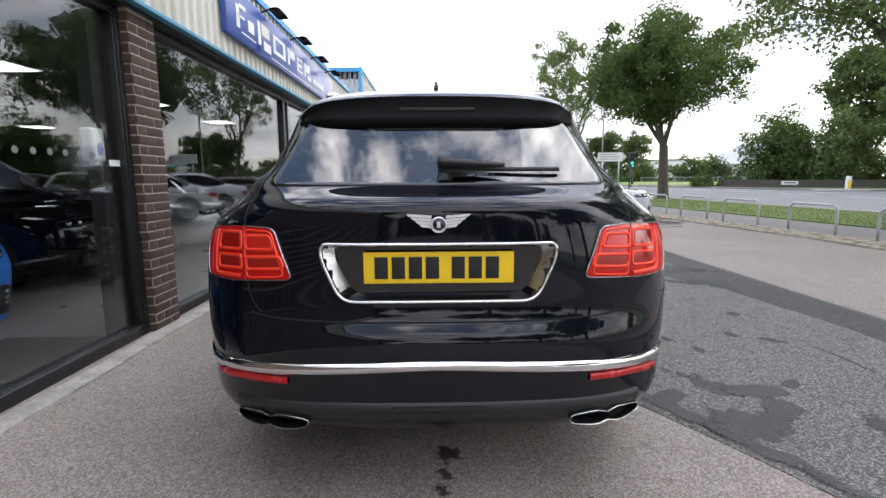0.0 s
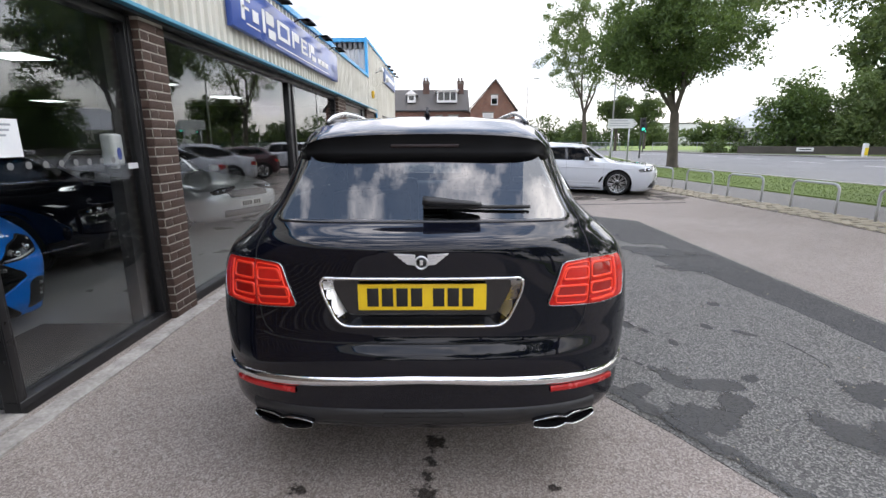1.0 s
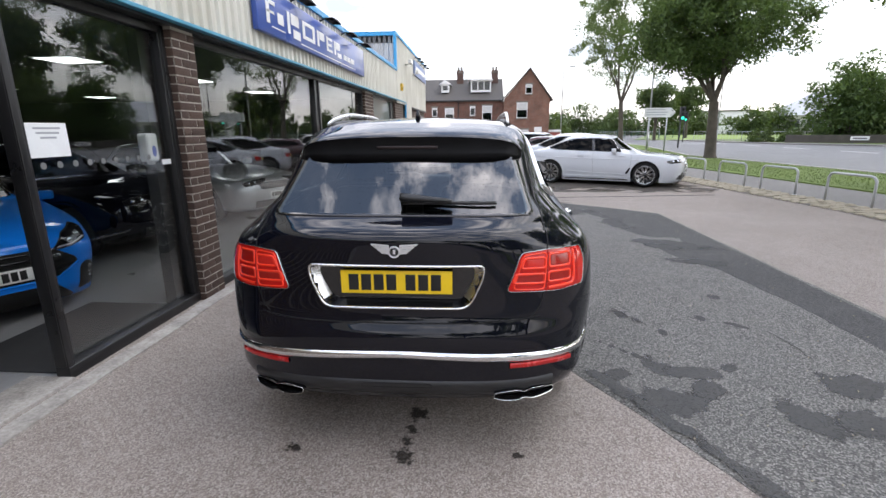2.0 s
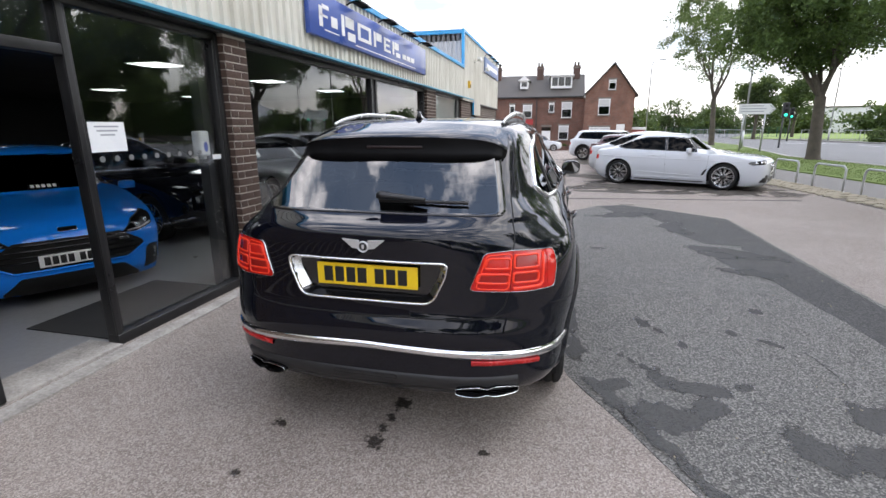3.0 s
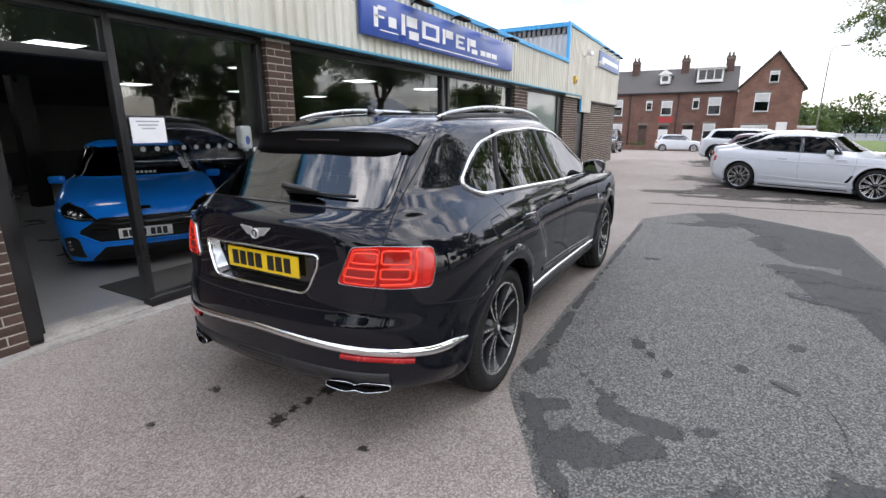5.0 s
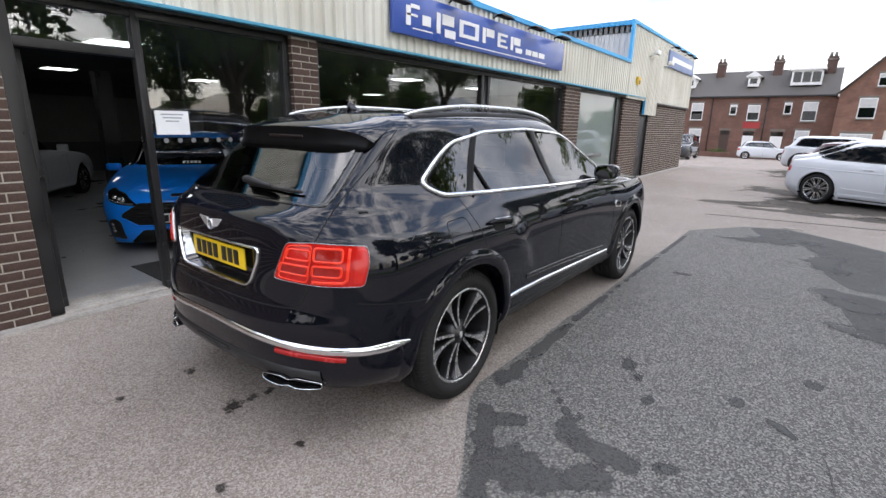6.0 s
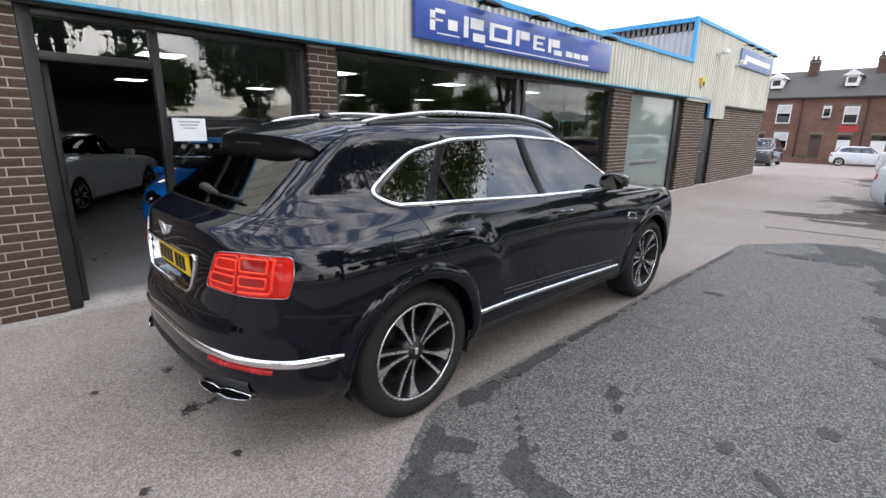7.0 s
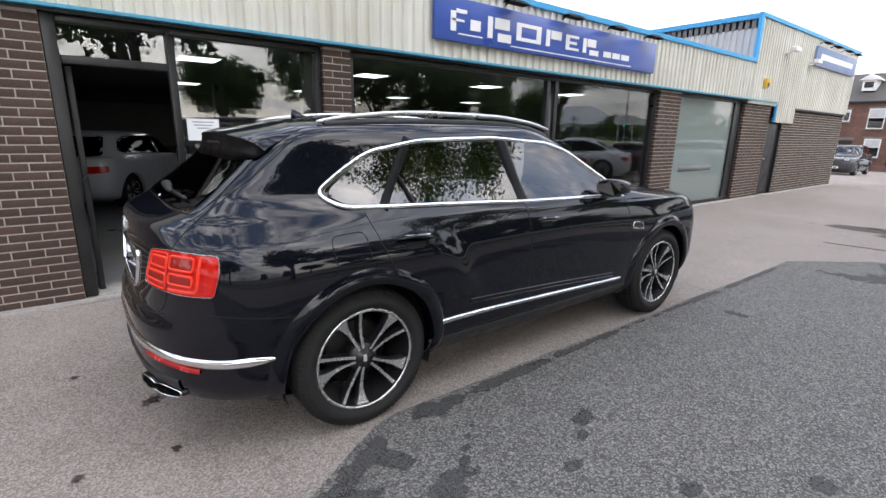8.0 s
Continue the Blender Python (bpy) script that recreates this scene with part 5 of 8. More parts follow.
sheet("footway", bent(8.30, 10.40, -70, 60), 0.012, M["paving"], "grey asphalt footway behind the hoops", "pavement")
sheet("sett_bed", ragged(bent(7.38, 8.30, -30, 24), 0.06, 4, 0.3), 0.006, M["brown_damp"], "earthy joints between the setts", "pavement")
sett_strip = tagged(new("sett_strip"), "worn buff stone setts edging the yard", "pavement", "", "structure")
bm = bmesh.new()
box(bm, -0.085, 0.085, -0.058, 0.058, -0.02, 0.02, 0.012)
sett_me = bpy.data.meshes.new("sett")
bm.to_mesh(sett_me)
bm.free()
n_sett = 0
far_v, far_f = [], []
for iy in range(0, 160):
    for ix in range(5):
        y = 4.0 + iy * 0.128 + rnd.uniform(-0.008, 0.008)
        x = bend(7.47 + ix * 0.175 + rnd.uniform(-0.01, 0.01) + (0.07 if iy % 2 else 0), y)
        if rnd.random() < 0.12:
            continue
        z = 0.008 + rnd.uniform(-0.006, 0.006)
        rz = rnd.uniform(-6, 6)
        if 8.6 < y < 16.4 and n_sett < 295 and ix % 2 == 0 or 9.0 < y < 11.5 and n_sett < 295:
            ob = part_mesh("sett", sett_me, M["stone"], sett_strip)
            ob.matrix_basis = pose(x, y, z, rnd.uniform(-2, 2), rnd.uniform(-2, 2), rz)
            n_sett += 1
        else:
            mm = pose(x, y, z, 0, 0, rz)
            o = len(far_v)
            for q in ((-0.08, -0.054, 0.018), (0.08, -0.054, 0.018), (0.08, 0.054, 0.018), (-0.08, 0.054, 0.018), (-0.088, -0.06, 0), (0.088, -0.06, 0), (0.088, 0.06, 0), (-0.088, 0.06, 0)):
                far_v.append(tuple(mm @ Vector(q)))
            far_f += [(o, o + 1, o + 2, o + 3), (o, o + 4, o + 5, o + 1), (o + 1, o + 5, o + 6, o + 2), (o + 2, o + 6, o + 7, o + 3), (o + 3, o + 7, o + 4, o)]
me = bpy.data.meshes.new("setts_rest")
me.from_pydata(far_v, [], far_f)
tagged(part_mesh("setts_rest", me, M["stone"], sett_strip, "", False), kind="stuff")
sheet("verge", ragged(bent(10.40, 14.90, -70, 60), 0.05, 6, 0.4), 0.05, M["grass_soil"], "mown green grass verge", "grass", 0.06)
road_edge = [(12.0, -90), (34, -90), (34, 36), (27, 47), (24, 62), (40, 66), (60, 90), (40, 120), (20, 120), (12.0, 70)]
sheet("road", road_edge, 0.006, M["road"], "wide grey asphalt main road", "road")
sheet("kerb", bent(14.90, 15.04, -70, 60), 0.075, M["kerb"], "pale concrete kerb of the verge", "kerb", 0.12)
sheet("far_footway", [(34.15, -90), (37, -90), (37, 37), (29, 48.5), (26.5, 62), (24.2, 62), (27.1, 47.1), (34.15, 36.1)], 0.09, M["paving"], "grey footway across the road", "pavement", 0.1)
sheet("far_verge", [(37, -90), (90, -90), (120, 120), (60, 90), (40, 66), (26.5, 62), (29, 48.5), (37, 37)], 0.10, M["grass_soil"], "grass bank across the road", "grass", 0.1)
for k in range(14):
    setting("road_line", bm_box(23.9, 24.05, -30 + k * 6, -27 + k * 6, 0.0, 0.011), M["line_paint"], "worn white centre line on the road", "road marking")
for x0, y0, x1, y1 in ((27.5, 33.6, 33.0, 33.8), (20.0, 49.0, 23.5, 49.3)):
    setting("road_line", bm_box(x0, x1, y0, y1, 0.0, 0.011), M["line_paint"], "worn white give-way line", "road marking")

# short grass blades on the verge
gr = np.random.default_rng(3)
n = 26000
by = 6 + 30 * gr.random(n) ** 1.3
bx = np.array([bend(a, b) for a, b in zip(gr.uniform(10.5, 14.8, n), by)])
ba, bh, bl = gr.uniform(0, TAU, n), gr.uniform(0.02, 0.05, n), gr.uniform(-0.03, 0.03, (n, 2))
v0 = np.stack([bx - 0.012 * np.cos(ba), by - 0.012 * np.sin(ba), np.full(n, 0.045)], 1)
v1 = np.stack([bx + 0.012 * np.cos(ba), by + 0.012 * np.sin(ba), np.full(n, 0.045)], 1)
v2 = np.stack([bx + bl[:, 0], by + bl[:, 1], 0.05 + bh], 1)
me = bpy.data.meshes.new("grass_blades")
me.from_pydata(np.stack([v0, v1, v2], 1).reshape(-1, 3).tolist(), [], np.arange(3 * n).reshape(-1, 3).tolist())
tagged(part_mesh("grass_blades", me, M["blade"], None, "", False), "short green grass blades of the verge", "grass", "", "stuff")

# fine cracks in the asphalt
def crack(points, seed):
    """A jagged narrow crack that opens and closes along its way."""
    r = random.Random(seed)
    way = []
    for (x0, y0), (x1, y1) in zip(points, points[1:]):
        n = max(2, int(math.hypot(x1 - x0, y1 - y0) / 0.04))
        way += [(x0 + (x1 - x0) * i / n, y0 + (y1 - y0) * i / n) for i in range(n)]
    way.append(points[-1])
    bm = bmesh.new()
    last = None
    for i, (x, y) in enumerate(way):
        x, y = x + r.uniform(-0.014, 0.014), y + r.uniform(-0.010, 0.010)
        h = 0.0005 + (0.0006 + 0.0022 * r.random()) * abs(math.sin(math.pi * i / (len(way) - 1))) ** 0.5
        ring = [bm.verts.new((x - h, y, 0.0165)), bm.verts.new((x + h, y, 0.0165)), bm.verts.new((x + h, y, 0.0125)), bm.verts.new((x - h, y, 0.0125))]
        if last:
            for k in range(4):
                bm.faces.new((last[k], last[(k + 1) % 4], ring[(k + 1) % 4], ring[k]))
        last = ring
    bmesh.ops.recalc_face_normals(bm, faces=bm.faces)
    setting("crack", bm, M["joint"], "fine dark crack in the asphalt", "crack")


crack([(1.60, 3.80), (1.70, 3.60), (1.80, 3.42)], 41)
crack([(2.72, 3.3), (2.76, 3.05), (2.74, 2.85)], 43)

# small pale bits and leaf crumbs scattered over the yard
rl = random.Random(77)
vs, fs = [], []
for k in range(240):
    x, y = rl.uniform(1.3, 4.0), rl.uniform(0.3, 10.0)
    if k % 3 == 0:
        x, y = rl.uniform(-1.9, 4.0), rl.uniform(0.2, 12.5)
    a, r = rl.uniform(0, TAU), rl.uniform(0.004, 0.011)
    b = len(vs)
    for q in range(4):
        t = a + q * TAU / 4
        e = r * (1.0 if q % 2 else 0.5)
        vs.append((x + e * math.cos(t), y + e * math.sin(t), 0.020 + 0.004 * (q % 2)))
    vs.append((x, y, 0.013))
    fs += [(b, b + 1, b + 2, b + 3), (b, b + 4, b + 1), (b + 1, b + 4, b + 2), (b + 2, b + 4, b + 3), (b + 3, b + 4, b)]
me = bpy.data.meshes.new("leaf_litter")
me.from_pydata(vs, [], fs)
me.materials.append(surface("dry_leaf_bits", (0.22, 0.19, 0.12), (0.42, 0.38, 0.28), 0.8, 0, 30, 0.7))
tagged(new("leaf_litter", me), "tiny pale leaf bits and grit scattered on the yard", "litter", kind="stuff")

# ---- showroom building ----
XB, XG, XC = -2.27, -2.39, -2.19
M["mortar"] = surface("pale_mortar", (0.30, 0.275, 0.235), (0.42, 0.39, 0.335), 0.9, 0, 120, 4, 0.3)
M["frame"] = surface("black_powder_coat", (0.010, 0.010, 0.011), (0.018, 0.018, 0.019), 0.38, 0.0, 300, 4, 0.03)
M["cladding"] = surface("cream_steel_cladding", (0.56, 0.55, 0.48), (0.68, 0.67, 0.60), 0.42, 0.0, 30, 0.6, 0.0, 0.0, 0.1)
M["blue_trim"] = surface("bright_blue_steel_trim", (0.03, 0.30, 0.62), (0.05, 0.38, 0.72), 0.4, 0, 60, 1.0)
M["teal_trim"] = surface("faded_blue_green_flashing", (0.055, 0.26, 0.40), (0.08, 0.33, 0.48), 0.45, 0, 60, 1.0)
M["sign_blue"] = surface("royal_blue_sign_face", (0.030, 0.075, 0.33), (0.045, 0.10, 0.40), 0.35, 0, 80, 0.9, 0, 0.3)
M["sign_white"] = plain("white_sign_vinyl", (0.82, 0.82, 0.82), 0.4)
M["showroom_glass"] = pane("showroom_glass", (0.90, 0.92, 0.92), 0.10)
M["frosted"] = surface("green_grey_filmed_glass", (0.15, 0.19, 0.18), (0.19, 0.235, 0.22), 0.4, 0, 30, 0.5, 0, 1.0)
M["floor_tile"] = surface("grey_showroom_floor", (0.20, 0.20, 0.20), (0.265, 0.265, 0.265), 0.35, 0, 30, 1.2, 0.02)
M["dark_wall"] = surface("dark_grey_wall_paint", (0.035, 0.035, 0.036), (0.06, 0.06, 0.06), 0.8, 0, 60, 1.0)
M["ceiling"] = surface("charcoal_ceiling_tile", (0.03, 0.03, 0.03), (0.05, 0.05, 0.05), 0.85, 0, 60, 1.0)
M["led"] = plain("led_panel", (0.9, 0.9, 0.9), 0.5, 0, 0, (0.95, 0.98, 1.0), 4.8)
M["mat"] = surface("charcoal_entrance_mat", (0.014, 0.014, 0.015), (0.03, 0.03, 0.031), 0.95, 0, 260, 5, 0.6)
M["paper"] = surface("white_paper", (0.74, 0.76, 0.78), (0.82, 0.84, 0.85), 0.7, 0, 90, 6)
M["grey_ink"] = plain("grey_print", (0.35, 0.37, 0.4), 0.7)
M["white_plastic"] = surface("white_plastic", (0.7, 0.7, 0.69), (0.78, 0.78, 0.77), 0.4, 0, 90, 6)
M["roof_felt"] = surface("grey_roof_felt", (0.15, 0.15, 0.15), (0.22, 0.22, 0.22), 0.9)
M["dot"] = plain("etched_glass_dot", (0.16, 0.165, 0.165), 0.6)
M["cement"] = surface("pale_cement_threshold", (0.20, 0.185, 0.165), (0.50, 0.47, 0.43), 0.9, 0, 45, 5, 0.6)


def brick_material(name, a, b, c):
    """Fired brick: each one of its own tone, with speckle and a rough face."""
    m, nt, p, _ = nodes_of(name)
    oi = nt.nodes.new("ShaderNodeObjectInfo")
    gi = nt.nodes.new("ShaderNodeNewGeometry")
    tone = mixed(nt, 0.5, oi.outputs["Random"], gi.outputs["Random Per Island"])
    base = ramp(nt, tone, [(0.15, a), (0.5, b), (0.85, c)])
    f = noise_tex(nt, 55.0, 5, 0.7)
    nt.links.new(mixed(nt, 0.55, base, ramp(nt, f, [(0.3, tuple(v * 0.55 for v in b)), (0.7, tuple(min(1, v * 1.6) for v in b))])), p.inputs["Base Color"])
    p.inputs["Roughness"].default_value = 0.82
    bump(nt, p, f, 0.6, 0.006)
    return m


M["brick"] = brick_material("dark_brown_brick", (0.030, 0.0185, 0.0135), (0.056, 0.033, 0.0245), (0.095, 0.057, 0.041))
BRICK = {}


def brick_mesh(kind):
    """A bevelled brick by its length along the wall; it reaches from the mortar face 7 mm out."""
    if kind not in BRICK:
        L = {"stretcher": 0.215, "half": 0.1025, "three_quarter": 0.16}[kind]
        bm = bmesh.new()
        box(bm, -0.045, 0.0, 0.0, L, 0.0, 0.0635, 0.0025)
        BRICK[kind] = bpy.data.meshes.new(kind)
        bm.to_mesh(BRICK[kind])
        bm.free()
    return BRICK[kind]


def brick_face(wall, y0, y1, z0, z1, x, turn=0.0, origin=None, seed=1):
    """Stretcher bond on a face that looks to +x; turn and origin lay it on a return."""
    r = random.Random(seed)
    k = 0
    z = z0
    made = 0
    while z + 0.06 < z1:
        y = y0
        if k % 2:
            seq = [("half", 0.1025)]
        else:
            seq = []
        for kind, L in seq:
            ob = part_mesh("brick", brick_mesh(kind), M["brick"], wall)
            ob.matrix_basis = (origin or Matrix()) @ pose(x + r.uniform(-0.0015, 0.0015), y, z + r.uniform(-0.001, 0.001), 0, 0, 0)
            y += L + 0.010
        while y < y1 - 0.03:
            left = y1 - y
            if left > 0.29:
                kind, L, fit = "stretcher", 0.215, 1.0
            else:
                kind, L = ("stretcher", 0.215) if left > 0.19 else (("three_quarter", 0.16) if left > 0.13 else ("half", 0.1025))
                fit = left / L
            ob = part_mesh("brick", brick_mesh(kind), M["brick"], wall)
            ob.matrix_basis = (origin or Matrix()) @ pose(x + r.uniform(-0.0015, 0.0015), y, z, 0, 0, 0) @ Matrix.Diagonal((1, fit, 1, 1))
            made += 1
            y += L * fit + 0.010
        z += 0.075
        k += 1
    return made


def brick_rest(wall, y0, y1, z0, z1, x, seed):
    """The same bond joined into one mesh, for stretches seen only from afar or not at all."""
    r = random.Random(seed)
    v, f = [], []
    z, k = z0, 0
    while z + 0.06 < z1:
        y = y0 + (-0.1125 if k % 2 else 0)
        while y < y1 - 0.05:
            a, b = max(y, y0), min(y + 0.215, y1)
            if b - a > 0.04:
                o, d = len(v), 0.004
                xx = x + r.uniform(-0.0015, 0.0015)
                v += [(xx, a + d, z + d), (xx, b - d, z + d), (xx, b - d, z + 0.065 - d), (xx, a + d, z + 0.065 - d), (xx - 0.012, a, z), (xx - 0.012, b, z), (xx - 0.012, b, z + 0.065), (xx - 0.012, a, z + 0.065)]
                f += [(o, o + 1, o + 2, o + 3), (o, o + 4, o + 5, o + 1), (o + 1, o + 5, o + 6, o + 2), (o + 2, o + 6, o + 7, o + 3), (o + 3, o + 7, o + 4, o)]
            y += 0.225
        z += 0.075
        k += 1
    me = bpy.data.meshes.new("bricks_rest")
    me.from_pydata(v, [], f)
    tagged(part_mesh("bricks_rest", me, M["brick"], wall, "", False), kind="stuff")


def brick_pier(name, y0, y1, x_back, label):
    setting("pier_lining", bm_box(x_back, -2.405, y0 + 0.002, y1 - 0.002, 0.0, 2.50), M["dark_wall"], "dark inner lining of the brick pier", "wall")
    return setting(name, bm_box(-2.40, XB - 0.0035, y0 + 0.004, y1 - 0.004, -0.05, 2.50), M["mortar"], label, "wall")


WALL_TOP = 2.49
wall_a = brick_pier("wall_left", -9.0, 1.40, -2.6, "dark brown brick wall with pale mortar joints")
pier_a = brick_pier("pier_near", 3.85, 4.19, -2.6, "dark brown brick pier between the windows")
pier_b = brick_pier("pier_far", 11.04, 11.90, -2.6, "dark brown brick pier between the windows")
wall_b = brick_pier("wall_beside_door", 15.13, 16.77, -2.6, "dark brown brick wall beside the side door")
wall_c = brick_pier("wall_right", 17.85, 23.40, -2.6, "dark brown brick wall at the building's end")

# window and door frames: black aluminium
def frame_run(name, y0, y1, z0, z1, mullions, transoms, label, depth=0.09):
    """One window: frame, sill, mullions, transoms and panes."""
    win = tagged(new(name), label, "window", "", "structure")
    w = 0.07
    part("window_sill", bm_box(XG - depth / 2, XG + depth / 2 + 0.015, y0, y1, z0, z0 + 0.085, 0.006), M["frame"], win, "black bottom frame")
    part("window_head", bm_box(XG - depth / 2, XG + depth / 2, y0, y1, z1 - 0.06, z1, 0.005), M["frame"], win)
    for a, b in ((y0, y0 + 0.045), (y1 - 0.045, y1)):
        part("jamb", bm_box(XG + depth / 2 - 0.004, XB - 0.10 + 0.035, a, b, z0, z1, 0.004), M["frame"], win)
    for a, b in [(y0, y0 + w), (y1 - w, y1)] + mullions:
        part("mullion", bm_box(XG - depth / 2 + 0.002, XG + depth / 2 - 0.002, a, b, z0 + 0.085, z1 - 0.06, 0.005), M["frame"], win)
    for a, b, za, zb in transoms:
        part("transom", bm_box(XG - depth / 2 + 0.004, XG + depth / 2 - 0.004, a, b, za, zb, 0.005), M["frame"], win)
    return win


def glaze(win, y0, y1, z0, z1, material=None, label=""):
    ob = part("pane", bm_box(XG - 0.012, XG - 0.004, y0, y1, z0, z1), material or M["showroom_glass"], win, label, False)
    ob.visible_shadow = False
    return ob


win1 = frame_run("window_1", 2.31, 3.85, 0.0, 2.49, [], [], "tall showroom window in a black frame")
glaze(win1, 2.38, 3.78, 0.085, 2.43)
door1 = tagged(new("door_1"), "open glazed entrance in a black aluminium frame", "door", "", "structure")
part("door_post", bm_box(XG - 0.05, XG + 0.09, 1.40, 1.50, 0.0, 2.49, 0.006), M["frame"], door1)
part("door_head", bm_box(XG - 0.05, XG + 0.05, 1.50, 2.31, 2.10, 2.17, 0.006), M["frame"], door1)
part("fanlight_head", bm_box(XG - 0.05, XG + 0.05, 1.50, 2.31, 2.43, 2.49, 0.006), M["frame"], door1)
glaze(door1, 1.50, 2.31, 2.17, 2.43)
# the leaf stands open, folded back inside
leaf = part("door_leaf", bm_box(-3.26, -2.45, 1.515, 1.565, 0.015, 0.10, 0.005), M["frame"], door1, "black framed glass door leaf standing open")
for nm, a in (("stile", (-2.53, -2.45, 1.515, 1.565, 0.10, 2.09, 0.006)), ("stile", (-3.26, -3.18, 1.515, 1.565, 0.10, 2.09, 0.006)), ("rail", (-3.18, -2.53, 1.515, 1.565, 2.01, 2.09, 0.006))):
    part(nm, bm_box(*a[:6], bevel=a[6]), M["frame"], leaf)
g = part("pane", bm_box(-3.18, -2.53, 1.536, 1.544, 0.10, 2.01), M["showroom_glass"], leaf, "", False)
g.visible_shadow = False
bmh = bmesh.new()
tube(bmh, [(-3.14, 1.50, 0.85), (-3.14, 1.47, 0.87), (-3.14, 1.47, 1.25), (-3.14, 1.50, 1.27)], 0.012, 8)
part("door_handle", bmh, M["satin"], leaf, "bright tubular door handle")
win2 = frame_run("window_2", 4.19, 11.04, 0.0, 2.49, [(7.72, 7.80), (7.92, 8.00)], [], "wide showroom window in a black frame")
glaze(win2, 4.26, 7.72, 0.085, 2.43)
glaze(win2, 8.00, 10.97, 0.085, 2.43)
part("infill", bm_box(XG - 0.03, XG + 0.02, 7.80, 7.92, 0.085, 2.43), M["frame"], win2)
win3 = frame_run("window_3", 11.90, 15.13, 0.0, 2.49, [(14.74, 15.06)], [], "filmed green-grey window in a black frame")
glaze(win3, 11.97, 14.74, 0.085, 2.43, M["frosted"], "green-grey filmed glass")
part("film_bar", bm_box(XG - 0.003, XG - 0.001, 12.4, 14.0, 0.80, 0.92), M["dot"], win3, "pale bar of unreadable lettering")
door2 = tagged(new("door_2"), "dark steel side door", "door", "", "structure")
part("door_leaf", bm_box(-2.40, -2.34, 16.80, 17.82, 0.02, 2.0, 0.006), M["frame"], door2)
part("door_frame", bm_box(-2.42, -2.28, 16.77, 16.83, 0.0, 2.03, 0.005), M["frame"], door2)
part("door_frame", bm_box(-2.42, -2.28, 17.79, 17.85, 0.0, 2.03, 0.005), M["frame"], door2)
part("lintel", bm_box(-2.60, -2.30, 16.77, 17.85, 2.03, 2.49), M["frame"], door2)
part("door_handle", bm_box(-2.345, -2.29, 16.92, 17.06, 1.0, 1.03, 0.008), M["satin"], door2)

# threshold strip along the front
setting("threshold", bm_box(-2.62, -2.30, 1.40, 2.31, -0.05, 0.022, 0.006), M["cement"], "pale cement doorstep", "step")
bm = bmesh.new()
slab(bm, ragged([(-2.262, -8.0), (-2.262, 23.3), (-2.12, 23.3), (-2.10, 10.0), (-2.13, 3.0), (-2.10, -8.0)], 0.02, 8, 0.15), -0.03, 0.014)
bmesh.ops.triangulate(bm, faces=[f for f in bm.faces if len(f.verts) > 4])
setting("cement_fillet", bm, M["cement"], "rough pale cement edge at the wall's foot", "ground")


# corrugated steel cladding
def ribbed(y0, y1, z0, z1, x, pitch=0.155, depth=0.03):
    bm = bmesh.new()
    pts, y = [], y0
    while y < y1:
        for q, d in ((0.0, 0.0), (0.40, 0.0), (0.52, depth), (0.88, depth)):
            if y + q * pitch <= y1:
                pts.append((x - depth + d, y + q * pitch))
        y += pitch
    pts.append((x - depth, y1))
    a = [bm.verts.new((px, py, z0)) for px, py in pts]
    b = [bm.verts.new((px, py, z1)) for px, py in pts]
    for i in range(len(pts) - 1):
        bm.faces.new((a[i], a[i + 1], b[i + 1], b[i]))
    return bm


# rain streaks run down the cladding
def streaked(name, a, b):
    m, nt, p, _ = nodes_of(name)
    co = nt.nodes.new("ShaderNodeTexCoord").outputs["Object"]
    f = noise_tex(nt, 7.0, 5, 0.6, co, (1, 1, 0.06))
    g = noise_tex(nt, 0.8, 4, 0.5, co)
    nt.links.new(ramp(nt, mixed(nt, 0.4, f, g), [(0.33, a), (0.62, b)]), p.inputs["Base Color"])
    p.inputs["Roughness"].default_value = 0.42
    return m


M["cladding"] = streaked("cream_steel_cladding_streaked", (0.50, 0.48, 0.40), (0.70, 0.69, 0.62))
setting("cladding_low", ribbed(-9.0, 15.12, 2.54, 3.40, XC), M["cladding"], "cream ribbed steel cladding above the windows", "wall cladding")
setting("cladding_high", ribbed(15.12, 23.40, 2.44, 4.44, XC), M["cladding"], "cream ribbed steel cladding of the taller end", "wall cladding")
setting("cladding_drop", ribbed(16.95, 18.36, 2.02, 2.46, XC + 0.004), M["cladding"], "cream ribbed cladding over the side door", "wall cladding")
bm = ribbed(2.2, 12.0, 3.35, 4.44, 0.0)
ret = setting("cladding_return", bm, streaked("grey_steel_cladding", (0.44, 0.45, 0.46), (0.56, 0.57, 0.58)), "pale grey ribbed cladding of the taller end's side", "wall cladding")
ret.matrix_basis = Matrix(((0, -1, 0, 0), (-1, 0, 0, 15.12), (0, 0, 1, 0), (0, 0, 0, 1)))
setting("end_wall", bm_box(-12, -2.62, 23.1, 23.4, -1, 4.44), M["cladding"], "cream steel end wall", "wall")
